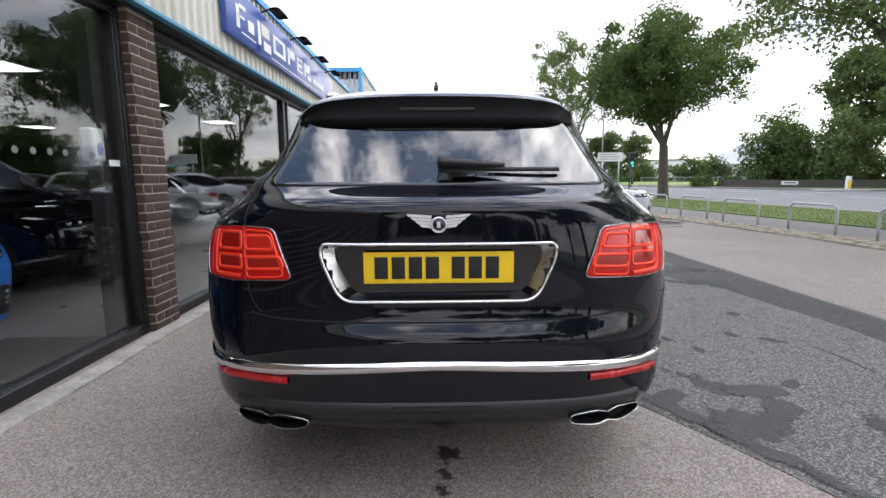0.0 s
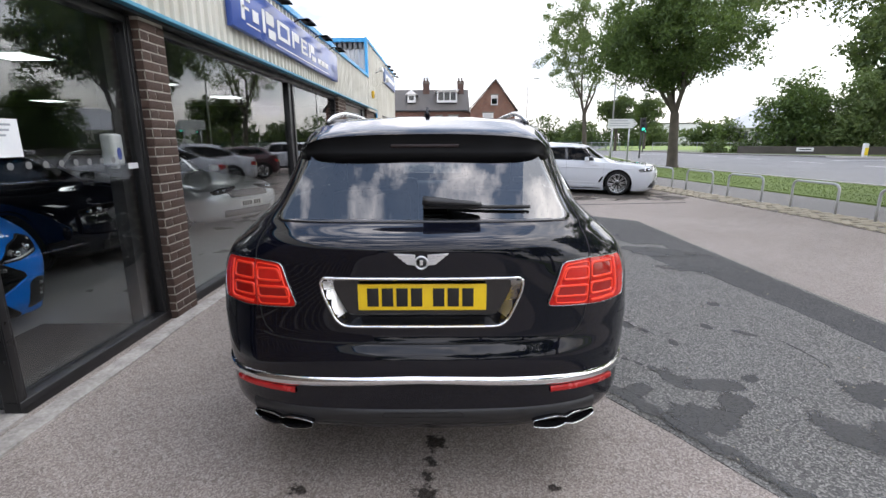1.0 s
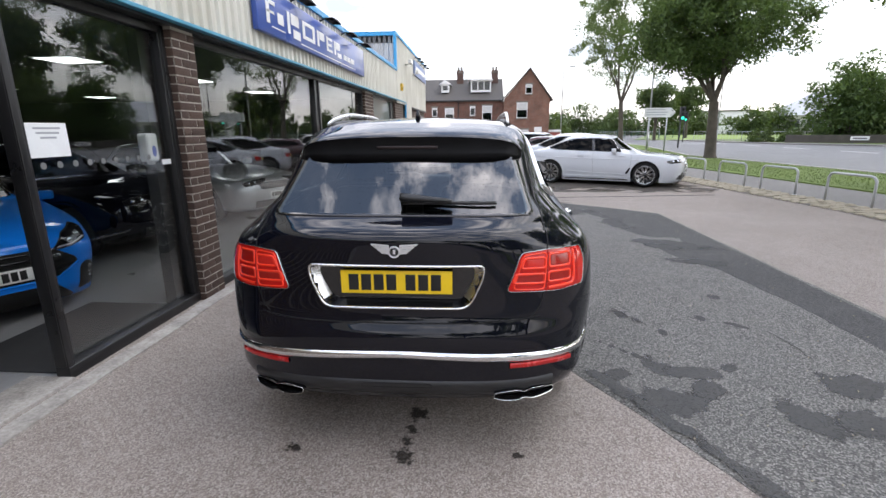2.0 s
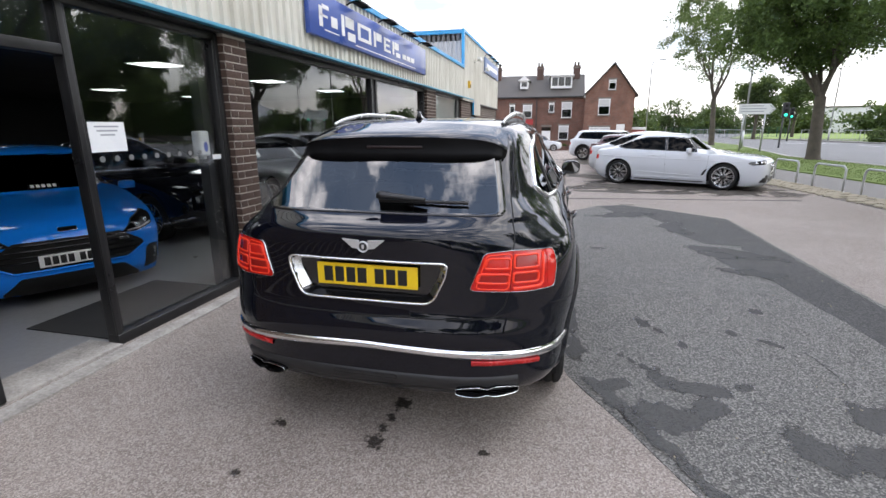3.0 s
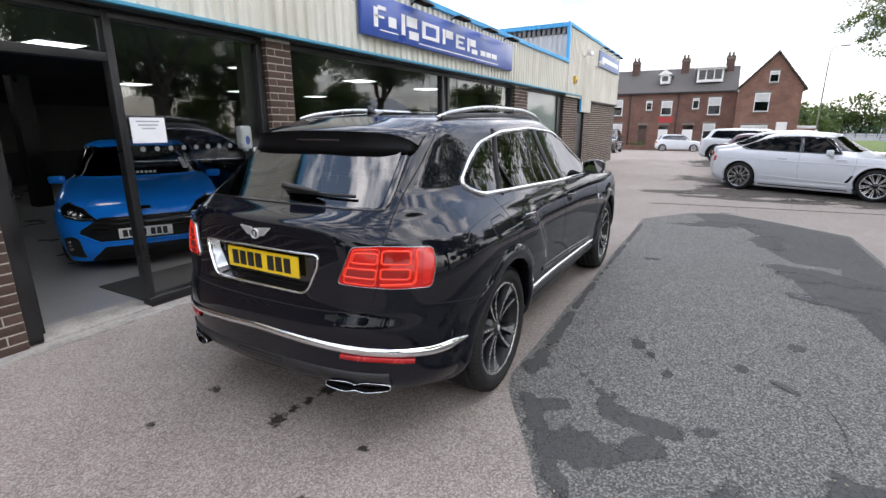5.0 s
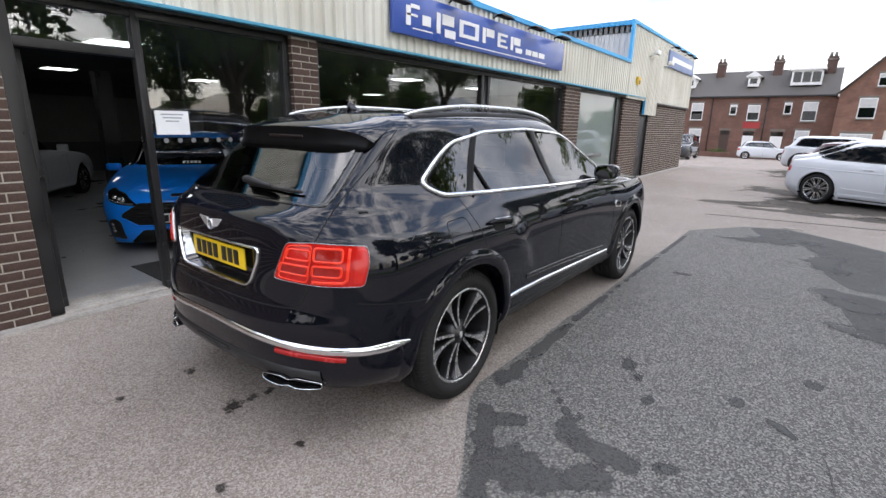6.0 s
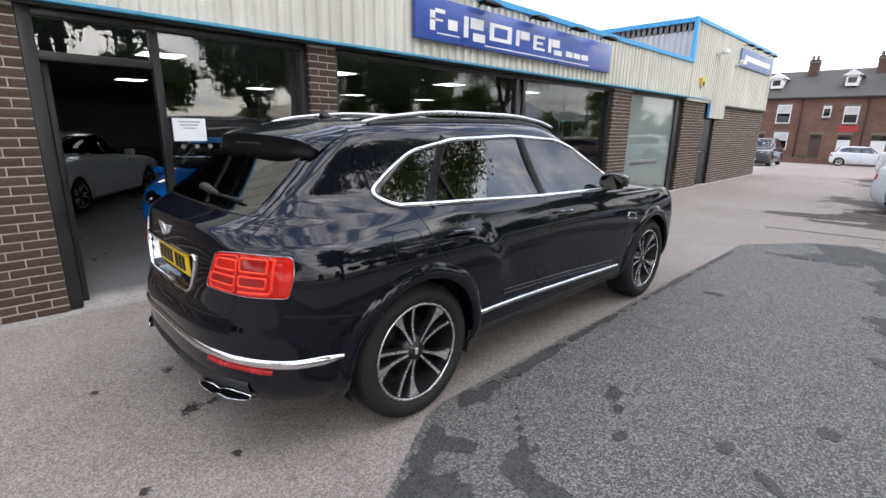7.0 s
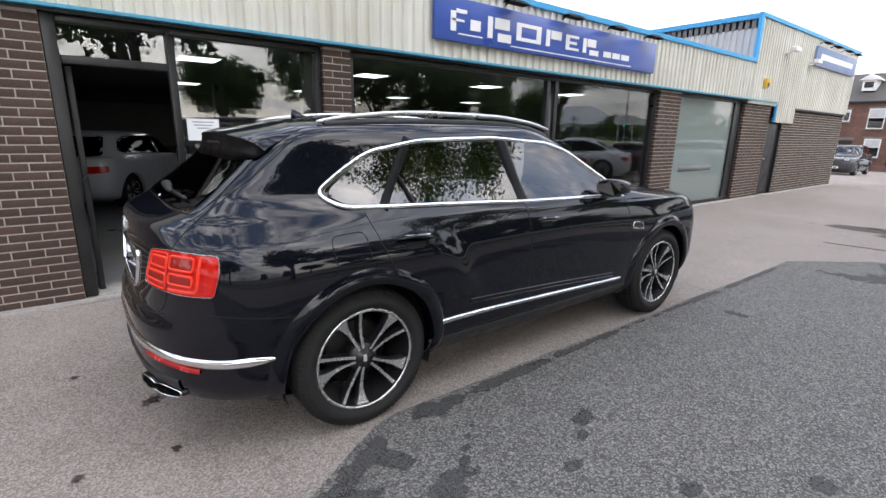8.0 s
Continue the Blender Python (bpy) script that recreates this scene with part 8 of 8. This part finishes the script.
def house_window(parent, x0, x1, z0, z1, y, panes=1, material=None, blind=0.45):
    win = part("window", bm_box(x0, x1, y - 0.04, y + 0.06, z0, z1), material or M["upvc"], parent, "white framed house window", False)
    w = (x1 - x0 - 0.08) / panes
    for k in range(panes):
        a = x0 + 0.04 + k * w
        part("pane", bm_box(a + 0.03, a + w - 0.03, y - 0.052, y - 0.042, z0 + 0.08, z1 - (z1 - z0) * blind - 0.03), M["house_glass"], win, "", False)
        part("pane", bm_box(a + 0.03, a + w - 0.03, y - 0.052, y - 0.042, z1 - (z1 - z0) * blind + 0.03, z1 - 0.08), M["curtain"], win, "pale blind behind the glass", False)
    part("window_sill", bm_box(x0 - 0.08, x1 + 0.08, y - 0.12, y + 0.02, z0 - 0.11, z0 - 0.01, 0.01), M["lintel"], win)
    part("lintel", bm_box(x0 - 0.1, x1 + 0.1, y - 0.03, y + 0.02, z1 + 0.01, z1 + 0.17, 0.01), M["lintel"], win)
    return win


def roof_bm(x0, x1, y0, y1, z0, z1, over=0.2):
    """A pitched roof along x with a little thickness."""
    bm = bmesh.new()
    ym = (y0 + y1) / 2
    k = (z1 - z0) / (ym - y0)
    pr = [(y0 - over, z0 - over * k), (ym, z1), (y1 + over, z0 - over * k), (y1 + over, z0 - over * k - 0.14), (ym, z1 - 0.16), (y0 - over, z0 - over * k - 0.14)]
    a = [bm.verts.new((x0, y, z)) for y, z in pr]
    b = [bm.verts.new((x1, y, z)) for y, z in pr]
    for i in range(6):
        bm.faces.new((a[i], a[(i + 1) % 6], b[(i + 1) % 6], b[i]))
    bm.faces.new(a[::-1])
    bm.faces.new(b)
    bmesh.ops.recalc_face_normals(bm, faces=bm.faces)
    return bm


def chimney(house, x, y, z0, z1, w=0.75):
    ch = part("chimney", bm_box(x - w / 2, x + w / 2, y - 0.35, y + 0.35, z0, z1), M["sooty_brick"], house, "brick chimney stack", False)
    part("chimney_cap", bm_box(x - w / 2 - 0.06, x + w / 2 + 0.06, y - 0.41, y + 0.41, z1 - 0.28, z1 - 0.16), M["lintel"], ch, "", False)
    for q in (-0.2, 0.15):
        bm = bmesh.new()
        cyl(bm, (x + q, y, z1), (x + q, y, z1 + 0.4), 0.12, 0.10, 10)
        part("chimney_pot", bm, M["lintel"], ch)


def terrace_house(x0, x1, wins, smalls, doors, dormer, stack, red=False):
    """One two-storey house of the row: wall, roof, windows, door, dormer, chimney."""
    h = thing("house", "two-storey red brick terraced house with a slate roof", "house", "terraced houses")
    y0, y1, eave, ridge = HY, HY + 8.5, hz(4.36), hz(6.5)
    part("wall", bm_box(x0 + 0.002, x1 - 0.002, y0, y1, HG - 0.5, eave), M["red_brick"], h, "sooty red brick front wall", False)
    rf = part("roof", roof_bm(x0, x1, y0, y1, eave, ridge), M["slate"], h, "grey slate roof", False)
    part("gutter", bm_box(x0, x1, y0 - 0.28, y0 - 0.12, eave - 0.24, eave - 0.10, 0.02), M["trim"], h, "black gutter")
    bm = bmesh.new()
    cyl(bm, (x0 + 0.15, y0 - 0.1, HG), (x0 + 0.15, y0 - 0.1, eave - 0.15), 0.045, n=8)
    part("downpipe", bm, M["trim"], h, "black downpipe")
    for a in wins:
        house_window(h, *a, y0)
    for a in smalls:
        house_window(h, *a, y0, blind=0.2)
    for a, b, mt in doors:
        d = part("door", bm_box(a, b, y0 - 0.03, y0 + 0.05, HG, HG + 2.05), mt, h, "painted house door", False)
        part("lintel", bm_box(a - 0.1, b + 0.1, y0 - 0.04, y0 + 0.02, HG + 2.5, HG + 2.7), M["lintel"], d, "", False)
        part("fanlight", bm_box(a, b, y0 - 0.03, y0 + 0.04, HG + 2.08, HG + 2.45), M["house_glass"], d, "", False)
    if red:
        part("red_panel", bm_box(red[0], red[1], y0 - 0.02, y0 + 0.02, red[2], red[3]), M["red_door"], h, "red painted band between the windows", False)
    if dormer:
        a, b, z0, z1, gable = dormer
        dm = part("dormer", bm_box(a, b, y0 + 1.0, y0 + 3.4, z0, z1), M["upvc"], h, "white dormer window", False)
        n = 3 if b - a > 1.5 else 1
        w = (b - a - 0.2) / n
        for k in range(n):
            part("pane", bm_box(a + 0.1 + k * w + 0.05, a + 0.1 + (k + 1) * w - 0.05, y0 + 0.985, y0 + 0.995, z0 + 0.25, z1 - 0.15), M["house_glass"], dm, "", False)
        if gable:
            bm = bmesh.new()
            vs = [bm.verts.new(v) for v in ((a - 0.25, y0 + 0.85, z1), (b + 0.25, y0 + 0.85, z1), ((a + b) / 2, y0 + 0.85, z1 + 0.5), (a - 0.25, y0 + 3.6, z1), (b + 0.25, y0 + 3.6, z1), ((a + b) / 2, y0 + 3.6, z1 + 0.5))]
            for q in ((0, 1, 2), (3, 5, 4), (0, 2, 5, 3), (1, 4, 5, 2), (0, 3, 4, 1)):
                bm.faces.new([vs[i] for i in q])
            part("dormer_roof", bm, M["upvc"], dm, "", False)
        else:
            part("dormer_roof", bm_box(a - 0.25, b + 0.2, y0 + 0.8, y0 + 3.6, z1, z1 + 0.12), M["upvc"], dm, "", False)
    if stack is not None:
        chimney(h, stack, y0 + 3.6, ridge - 1.2, hz(7.25))
    return h


e1 = hx(2.9)
terrace_house(hx(-1.55), e1, [(hx(0.87), hx(1.8), hz(2.35), hz(3.75)), (hx(0.7), hx(1.6), hz(0.35), hz(1.65))], [(hx(-0.3), hx(0.2), hz(2.85), hz(3.72))], [(hx(-0.85), hx(-0.05), M["upvc"])], (hx(-0.25), hx(1.7), hz(5.05), hz(6.15), False), hx(2.1))
terrace_house(hx(-5.4), hx(-1.55), [(hx(-2.7), hx(-1.85), hz(2.35), hz(3.55))], [(hx(-3.95), hx(-3.45), hz(2.8), hz(3.6))], [(hx(-2.75), hx(-2.0), M["upvc"]), (hx(-4.4), hx(-3.7), M["dark_wood"])], (hx(-3.1), hx(-2.35), hz(5.05), hz(5.8), True), hx(-1.35), (hx(-2.85), hx(-1.7), hz(1.75), hz(2.3)))
for k in range(5):
    b = hx(-5.4) - 4.6 * k
    terrace_house(b - 4.6, b, [(b - 1.7, b - 0.6, hz(2.35), hz(3.75)), (b - 1.6, b - 0.5, hz(0.35), hz(1.65))], [(b - 3.4, b - 2.9, hz(2.85), hz(3.7))], [(b - 3.3, b - 2.4, M["dark_wood"] if k % 2 else M["upvc"])], (b - 2.8, b - 1.9, hz(5.05), hz(5.8), True), b - 0.1 if k % 2 == 0 else b - 4.5)
# the gable-ended house that stands forward
gh = thing("house", "gable-fronted orange-red brick house at the row's end", "house", "terraced houses")
gx0, gx1, gy = e1, hx(7.1), HY - 1.0
ge, ga, gm = hz(4.30), hz(6.85), hx(5.2)
bm = bmesh.new()
outl = [(gx0, HG - 0.5), (gx1, HG - 0.5), (gx1, ge), (gm, ga), (gx0, ge)]
f0 = [bm.verts.new((x, gy, z)) for x, z in outl]
f1 = [bm.verts.new((x, gy + 9.5, z)) for x, z in outl]
bm.faces.new(f0)
bm.faces.new(f1[::-1])
for i in range(5):
    bm.faces.new((f0[i], f1[i], f1[(i + 1) % 5], f0[(i + 1) % 5]))
bmesh.ops.recalc_face_normals(bm, faces=bm.faces)
part("wall", bm, M["red_brick_light"], gh, "orange-red brick gable wall", False)
for (xa, za), (xb, zb_) in (((gx0 - 0.3, ge - 0.3), (gm, ga)), ((gm, ga), (gx1 + 0.3, ge - 0.3))):
    bm = bmesh.new()
    vs = [bm.verts.new(v) for v in ((xa, gy - 0.25, za + 0.03), (xb, gy - 0.25, zb_ + 0.03), (xb, gy + 9.6, zb_ + 0.03), (xa, gy + 9.6, za + 0.03), (xa, gy - 0.25, za + 0.2), (xb, gy - 0.25, zb_ + 0.2), (xb, gy + 9.6, zb_ + 0.2), (xa, gy + 9.6, za + 0.2))]
    for q in ((0, 1, 2, 3), (4, 7, 6, 5), (0, 4, 5, 1), (2, 6, 7, 3), (0, 3, 7, 4), (1, 5, 6, 2)):
        bm.faces.new([vs[i] for i in q])
    bmesh.ops.recalc_face_normals(bm, faces=bm.faces)
    part("roof", bm, M["slate"], gh, "grey slate roof slope", False)
house_window(gh, hx(4.83), hx(5.45), hz(4.7), hz(5.55), gy, 1, None, 0.3)
house_window(gh, hx(4.07), hx(5.07), hz(2.55), hz(3.95), gy)
house_window(gh, hx(3.4), hx(5.2), hz(0.75), hz(1.5), gy, 2)
part("door", bm_box(hx(5.75), hx(6.45), gy - 0.03, gy + 0.03, HG, hz(1.75)), M["upvc"], gh, "white house door", False)
part("bargeboard", bm_box(gx0 - 0.12, gx0 + 0.02, gy - 0.06, gy + 9.0, ge - 0.25, ge - 0.05), M["upvc"], gh, "", False)
lean = thing("lean_to", "small red-painted lean-to with a white edge beside the gable house", "building", m=pose(hx(7.1) + 0.05, gy + 1, HG))
part("wall", bm_box(0, 1.35, 0, 4, -0.5, 2.15), surface("faded_red_masonry_paint", (0.30, 0.085, 0.075), (0.40, 0.13, 0.11), 0.8, 0, 8, 40, 0.2), lean, "faded red painted wall", False)
part("roof", bm_box(-0.0, 1.45, -0.12, 4.1, 2.15, 2.40, 0.02), M["upvc"], lean, "white boarded roof edge")
setting("garden_wall", bm_box(-26, hx(2.8), HY - 3.6, HY - 3.35, HG - 0.6, HG + 0.55, 0.02), M["red_brick"], "low sooty brick garden wall", "wall")
for k, (x, w) in enumerate(((-4.9, 3.0), (-9.5, 3.2), (-15, 3.4), (1.2, 1.4))):
    shrub("clipped dark green garden hedge", x, HY - 2.9, HG, w, 0.9, 0.95, 300 + k, M["leaf_dark"], 2500, 0.06, "garden hedges")

# ---- hoops, signs, lights and railings ----
M["galv"] = surface("galvanised_steel", (0.36, 0.37, 0.38), (0.5, 0.51, 0.52), 0.45, 0.8, 60, 6, 0.05)
M["dark_pole"] = surface("dark_grey_pole", (0.05, 0.052, 0.055), (0.09, 0.092, 0.095), 0.5, 0.3, 60, 4)
M["sign_back"] = surface("white_sign_face", (0.66, 0.67, 0.66), (0.74, 0.75, 0.74), 0.4, 0, 60, 2)
M["green_signal"] = plain("green_signal_lens", (0.02, 0.5, 0.35), 0.3, 0, 0, (0.05, 1.0, 0.65), 1.5)
hoop0 = thing("cycle_hoop", "galvanised steel hoop barrier standing in the setts", "barrier", "row of hoops", m=pose(8.08, 10.07, 0, 0, 0, 7))
bm = bmesh.new()
hp = [(0, -0.56, -0.05), (0, -0.56, 0.30)] + [(0, -0.56 + 0.13 * (1 - math.cos(a)), 0.50 + 0.13 * math.sin(a)) for a in np.linspace(0, math.pi / 2, 7)] + [(0, 0.56 - 0.13 * (1 - math.cos(a)), 0.50 + 0.13 * math.sin(a)) for a in np.linspace(math.pi / 2, 0, 7)] + [(0, 0.56, 0.30), (0, 0.56, -0.05)]
tube(bm, hp, 0.026, 10)
part("bar", bm, M["galv"], hoop0)
for s in (-1, 1):
    bm = bmesh.new()
    cyl(bm, (0, s * 0.56, 0.0), (0, s * 0.56, 0.022), 0.06, 0.05, 14)
    part("foot_plate", bm, M["galv"], hoop0)
for x, y, rz in ((7.86, 12.12, 10), (7.61, 13.87, 9), (7.38, 15.75, 8), (8.2, 8.05, 3), (8.25, 6.0, 2)):
    copy_thing(hoop0, pose(x, y, 0, 0, 0, rz))

ds = thing("direction_sign", "white arrow-shaped direction sign on two grey posts", "road sign", m=pose(12.2, 33.0, 0.05))
bm = bmesh.new()
slab(bm, [(-0.95, 2.20), (0.75, 2.20), (1.05, 2.50), (0.75, 2.80), (-0.95, 2.80)], -0.02, 0.02)
for v in bm.verts:
    v.co = Vector((v.co.x, v.co.z, v.co.y))
bmesh.ops.recalc_face_normals(bm, faces=bm.faces)
brd = part("board", bm, M["sign_back"], ds, "white sign board", False)
for z, w in ((2.68, 1.2), (2.52, 1.35), (2.36, 1.25)):
    part("text_bar", bm_box(-0.82, -0.82 + w, -0.03, -0.022, z - 0.026, z + 0.026), M["grey_ink"], brd, "", False)
bm = bmesh.new()
tube(bm, [(0.72, -0.028, 2.72), (0.95, -0.028, 2.50), (0.72, -0.028, 2.28)], 0.03, 6, flat=0.3)
part("arrow", bm, M["ink"], brd)
for x in (-0.6, 0.55):
    bm = bmesh.new()
    cyl(bm, (x, 0.05, -0.1), (x, 0.05, 2.8), 0.045, n=12)
    part("post", bm, M["galv"], ds)


def signal(x, y, rz, h=3.0):
    t = thing("traffic_light", "dark traffic light on a pole showing green", "traffic light", "lights at the crossing", m=pose(x, y, 0, 0, 0, rz))
    bm = bmesh.new()
    cyl(bm, (0, 0, -0.1), (0, 0, h), 0.06, n=10)
    part("pole", bm, M["dark_pole"], t)
    bm = bmesh.new()
    box(bm, -0.19, 0.19, -0.34, -0.08, h - 1.0, h + 0.05, 0.03)
    hd = part("head", bm, M["trim"], t, "black signal head")
    for k in range(3):
        bm = bmesh.new()
        cyl(bm, (0, -0.36, h - 0.80 + 0.32 * k), (0, -0.335, h - 0.80 + 0.32 * k), 0.11, n=16)
        part("lens", bm, M["green_signal"] if k == 0 else M["gap"], hd, "lit green lens" if k == 0 else "")
        bm = bmesh.new()
        tube(bm, [(0.13 * math.cos(a), -0.40, h - 0.80 + 0.32 * k + 0.13 * math.sin(a)) for a in np.linspace(0, math.pi, 9)], 0.012, 5)
        part("hood", bm, M["trim"], hd)
    return t


signal(16.2, 39.5, 0, 3.1)
signal(22.8, 55.0, -10, 3.2)
signal(7.0, 58.0, 5, 3.2).location.z = fall(7, 58)


def lamp_column(x, y, z, h, rz, label):
    t = thing("street_lamp", label, "street lamp", "street lamps", m=pose(x, y, z, 0, 0, rz))
    bm = bmesh.new()
    cyl(bm, (0, 0, -0.1), (0, 0, 1.2), 0.09, n=10)
    tube(bm, [(0, 0, 1.2), (0, 0, h - 0.5), (0.15, 0, h - 0.1), (0.8, 0, h)], [0.07, 0.05, 0.045, 0.04], 8)
    part("column", bm, M["galv"], t)
    bm = bmesh.new()
    box(bm, 0.7, 1.35, -0.12, 0.12, h - 0.08, h + 0.06, 0.03)
    part("lantern", bm, M["galv"], t)


lamp_column(13.3, 38.0, 0.05, 8.0, 0, "tall grey street lamp on the verge")
lamp_column(26.8, 56.0, 0.1, 8.0, 180, "tall grey street lamp across the road")
lamp_column(9.9, 57.5, fall(9.9, 57.5), 8.5, 0, "tall grey street lamp beside the gable house")
lamp_column(35.5, 20.0, 0.1, 8.0, 180, "tall grey street lamp across the road")


def railing(x0, y0, x1, y1, n, label):
    t = thing("railing", label, "railing", "railings at the crossing", m=pose(x0, y0, 0.08))
    d = Vector((x1 - x0, y1 - y0, 0))
    for z in (0.12, 1.0):
        bm = bmesh.new()
        tube(bm, [(0, 0, z), tuple(d + Vector((0, 0, z)))], 0.028, 6)
        part("rail", bm, M["galv"], t)
    for k in range(n + 1):
        bm = bmesh.new()
        p = d * k / n
        cyl(bm, (p.x, p.y, -0.1), (p.x, p.y, 1.05), 0.03 if k % 8 == 0 else 0.011, n=6)
        part("post" if k % 8 == 0 else "baluster", bm, M["galv"], t)


railing(24.8, 57.0, 33.8, 49.2, 40, "galvanised steel guard railing along the footway")
railing(16.5, 66.0, 23.5, 64.0, 32, "galvanised steel guard railing at the crossing")
setting("retaining_wall", bm_box(0, 26, -0.2, 0.2, 0, 0.75, 0.03), surface("dark_stone_wall", (0.05, 0.045, 0.04), (0.10, 0.09, 0.08), 0.9, 0, 20, 2, 0.6), "dark stone retaining wall under the bushes", "wall").matrix_basis = pose(29.5, 48.2, 0.05, 0, 0, -32)
bo = thing("traffic_bollard", "white and yellow plastic traffic bollard on the island", "bollard", m=pose(33.2, 37.8, 0.09))
bm = bmesh.new()
box(bm, -0.17, 0.17, -0.13, 0.13, 0.0, 1.05, 0.06)
part("shell", bm, M["sign_back"], bo)
part("yellow_face", bm_box(-0.14, 0.14, -0.145, -0.131, 0.12, 0.72, 0.005), plain("yellow_bollard_face", (0.8, 0.6, 0.03), 0.4), bo)
isl = setting("traffic_island", bm_box(-1.2, 6.5, -0.8, 0.8, 0, 0.10, 0.04), M["kerb"], "low kerbed traffic island", "kerb")
isl.matrix_basis = pose(32.0, 37.8, 0.0, 0, 0, -12)
ns = thing("street_nameplate", "low white street nameplate with a dark bar", "sign", m=pose(32.5, 43.2, 0.1, 0, 0, -32))
for x in (-0.45, 0.45):
    part("post", bm_box(x - 0.03, x + 0.03, -0.02, 0.04, -0.1, 0.55), M["dark_pole"], ns)
pl = part("board", bm_box(-0.62, 0.62, -0.035, -0.015, 0.30, 0.62, 0.004), M["sign_back"], ns)
part("text_bar", bm_box(-0.45, 0.45, -0.038, -0.034, 0.41, 0.51), M["ink"], pl, "", False)

# far low buildings and green fence
fb = thing("school_building", "low pale building with a broad grey hipped roof", "building", m=pose(67, 96, 0, 0, 0, -18))
part("wall", bm_box(-9, 9, 0, 12, 0, 3.6), M["upvc"], fb, "pale rendered wall", False)
bm = bmesh.new()
vs = [bm.verts.new(v) for v in ((-10, -1, 3.6), (10, -1, 3.6), (10, 13, 3.6), (-10, 13, 3.6), (-3, 6, 8.0), (3, 6, 8.0))]
for q in ((0, 1, 5, 4), (1, 2, 5), (2, 3, 4, 5), (3, 0, 4), (0, 3, 2, 1)):
    bm.faces.new([vs[i] for i in q])
part("roof", bm, surface("pale_grey_roof_sheet", (0.32, 0.34, 0.36), (0.42, 0.44, 0.46), 0.5, 0, 10, 1), fb, "pale grey roof", False)
for k in range(5):
    part("window", bm_box(-8.3 + 3.5 * k, -6.0 + 3.5 * k, -0.03, 0.02, 1.1, 2.9), M["house_glass"], fb, "", False)
gf = thing("mesh_fence", "green steel mesh fence beyond the crossing", "fence", m=pose(6.0, 74, fall(6, 62)))
M["green_steel"] = plain("green_fence_paint", (0.02, 0.09, 0.06), 0.5)
for k in range(25):
    part("post", bm_box(k * 1.0 - 0.03, k * 1.0 + 0.03, -0.03, 0.03, 0, 2.4), M["green_steel"], gf, "", False)
for k in range(12):
    part("rail", bm_box(0, 24, -0.01, 0.01, 0.15 + 0.2 * k, 0.17 + 0.2 * k), M["green_steel"], gf, "", False)

# lighter copy of the turf: its sunlit look is in the colour
sheet("grass_bank", [(21, 66), (33, 56.5), (62, 84), (66, 125), (44, 125)], 0.06, surface("brightened_meadow_grass", (0.12, 0.19, 0.035), (0.22, 0.29, 0.07), 0.9, 0, 3, 0.15), "green grass beyond the crossing with sunlight put into its colour", "grass")
hall = thing("school_hall", "plain white rendered hall beyond the grass", "building", m=pose(56, 116, 0, 0, 0, -24))
part("wall", bm_box(-5.5, 5.5, 0, 9, 0, 5.0, 0.02), M["upvc"], hall, "white rendered wall")
part("roof", bm_box(-5.8, 5.8, -0.3, 9.3, 5.0, 5.25, 0.03), M["slate"], hall, "flat grey roof edge")

# ---- bricks, laid last ----
brick_rest(wall_a, -9.0, 0.05, 0.0, WALL_TOP, XB, 1)
brick_face(wall_a, 0.05, 1.395, 0.0, WALL_TOP, XB, seed=2)
brick_face(pier_a, 3.855, 4.185, 0.0, WALL_TOP, XB, seed=3)
brick_face(pier_b, 11.045, 11.895, 0.0, WALL_TOP, XB, seed=4)
brick_face(wall_b, 15.135, 16.765, 0.0, WALL_TOP, XB, seed=5)
brick_rest(wall_c, 17.855, 23.395, 0.0, WALL_TOP - 0.1, XB, 6)
# returns of the piers towards the windows
for wall, y, sd in ((pier_a, 3.848, 7), (pier_b, 11.038, 8), (wall_b, 15.128, 9), (wall_c, 17.848, 10)):
    brick_face(wall, 0.0, 0.112, 0.0, WALL_TOP, 0.0, origin=pose(XB - 0.1145, y, 0, 0, 0, -90), seed=sd)
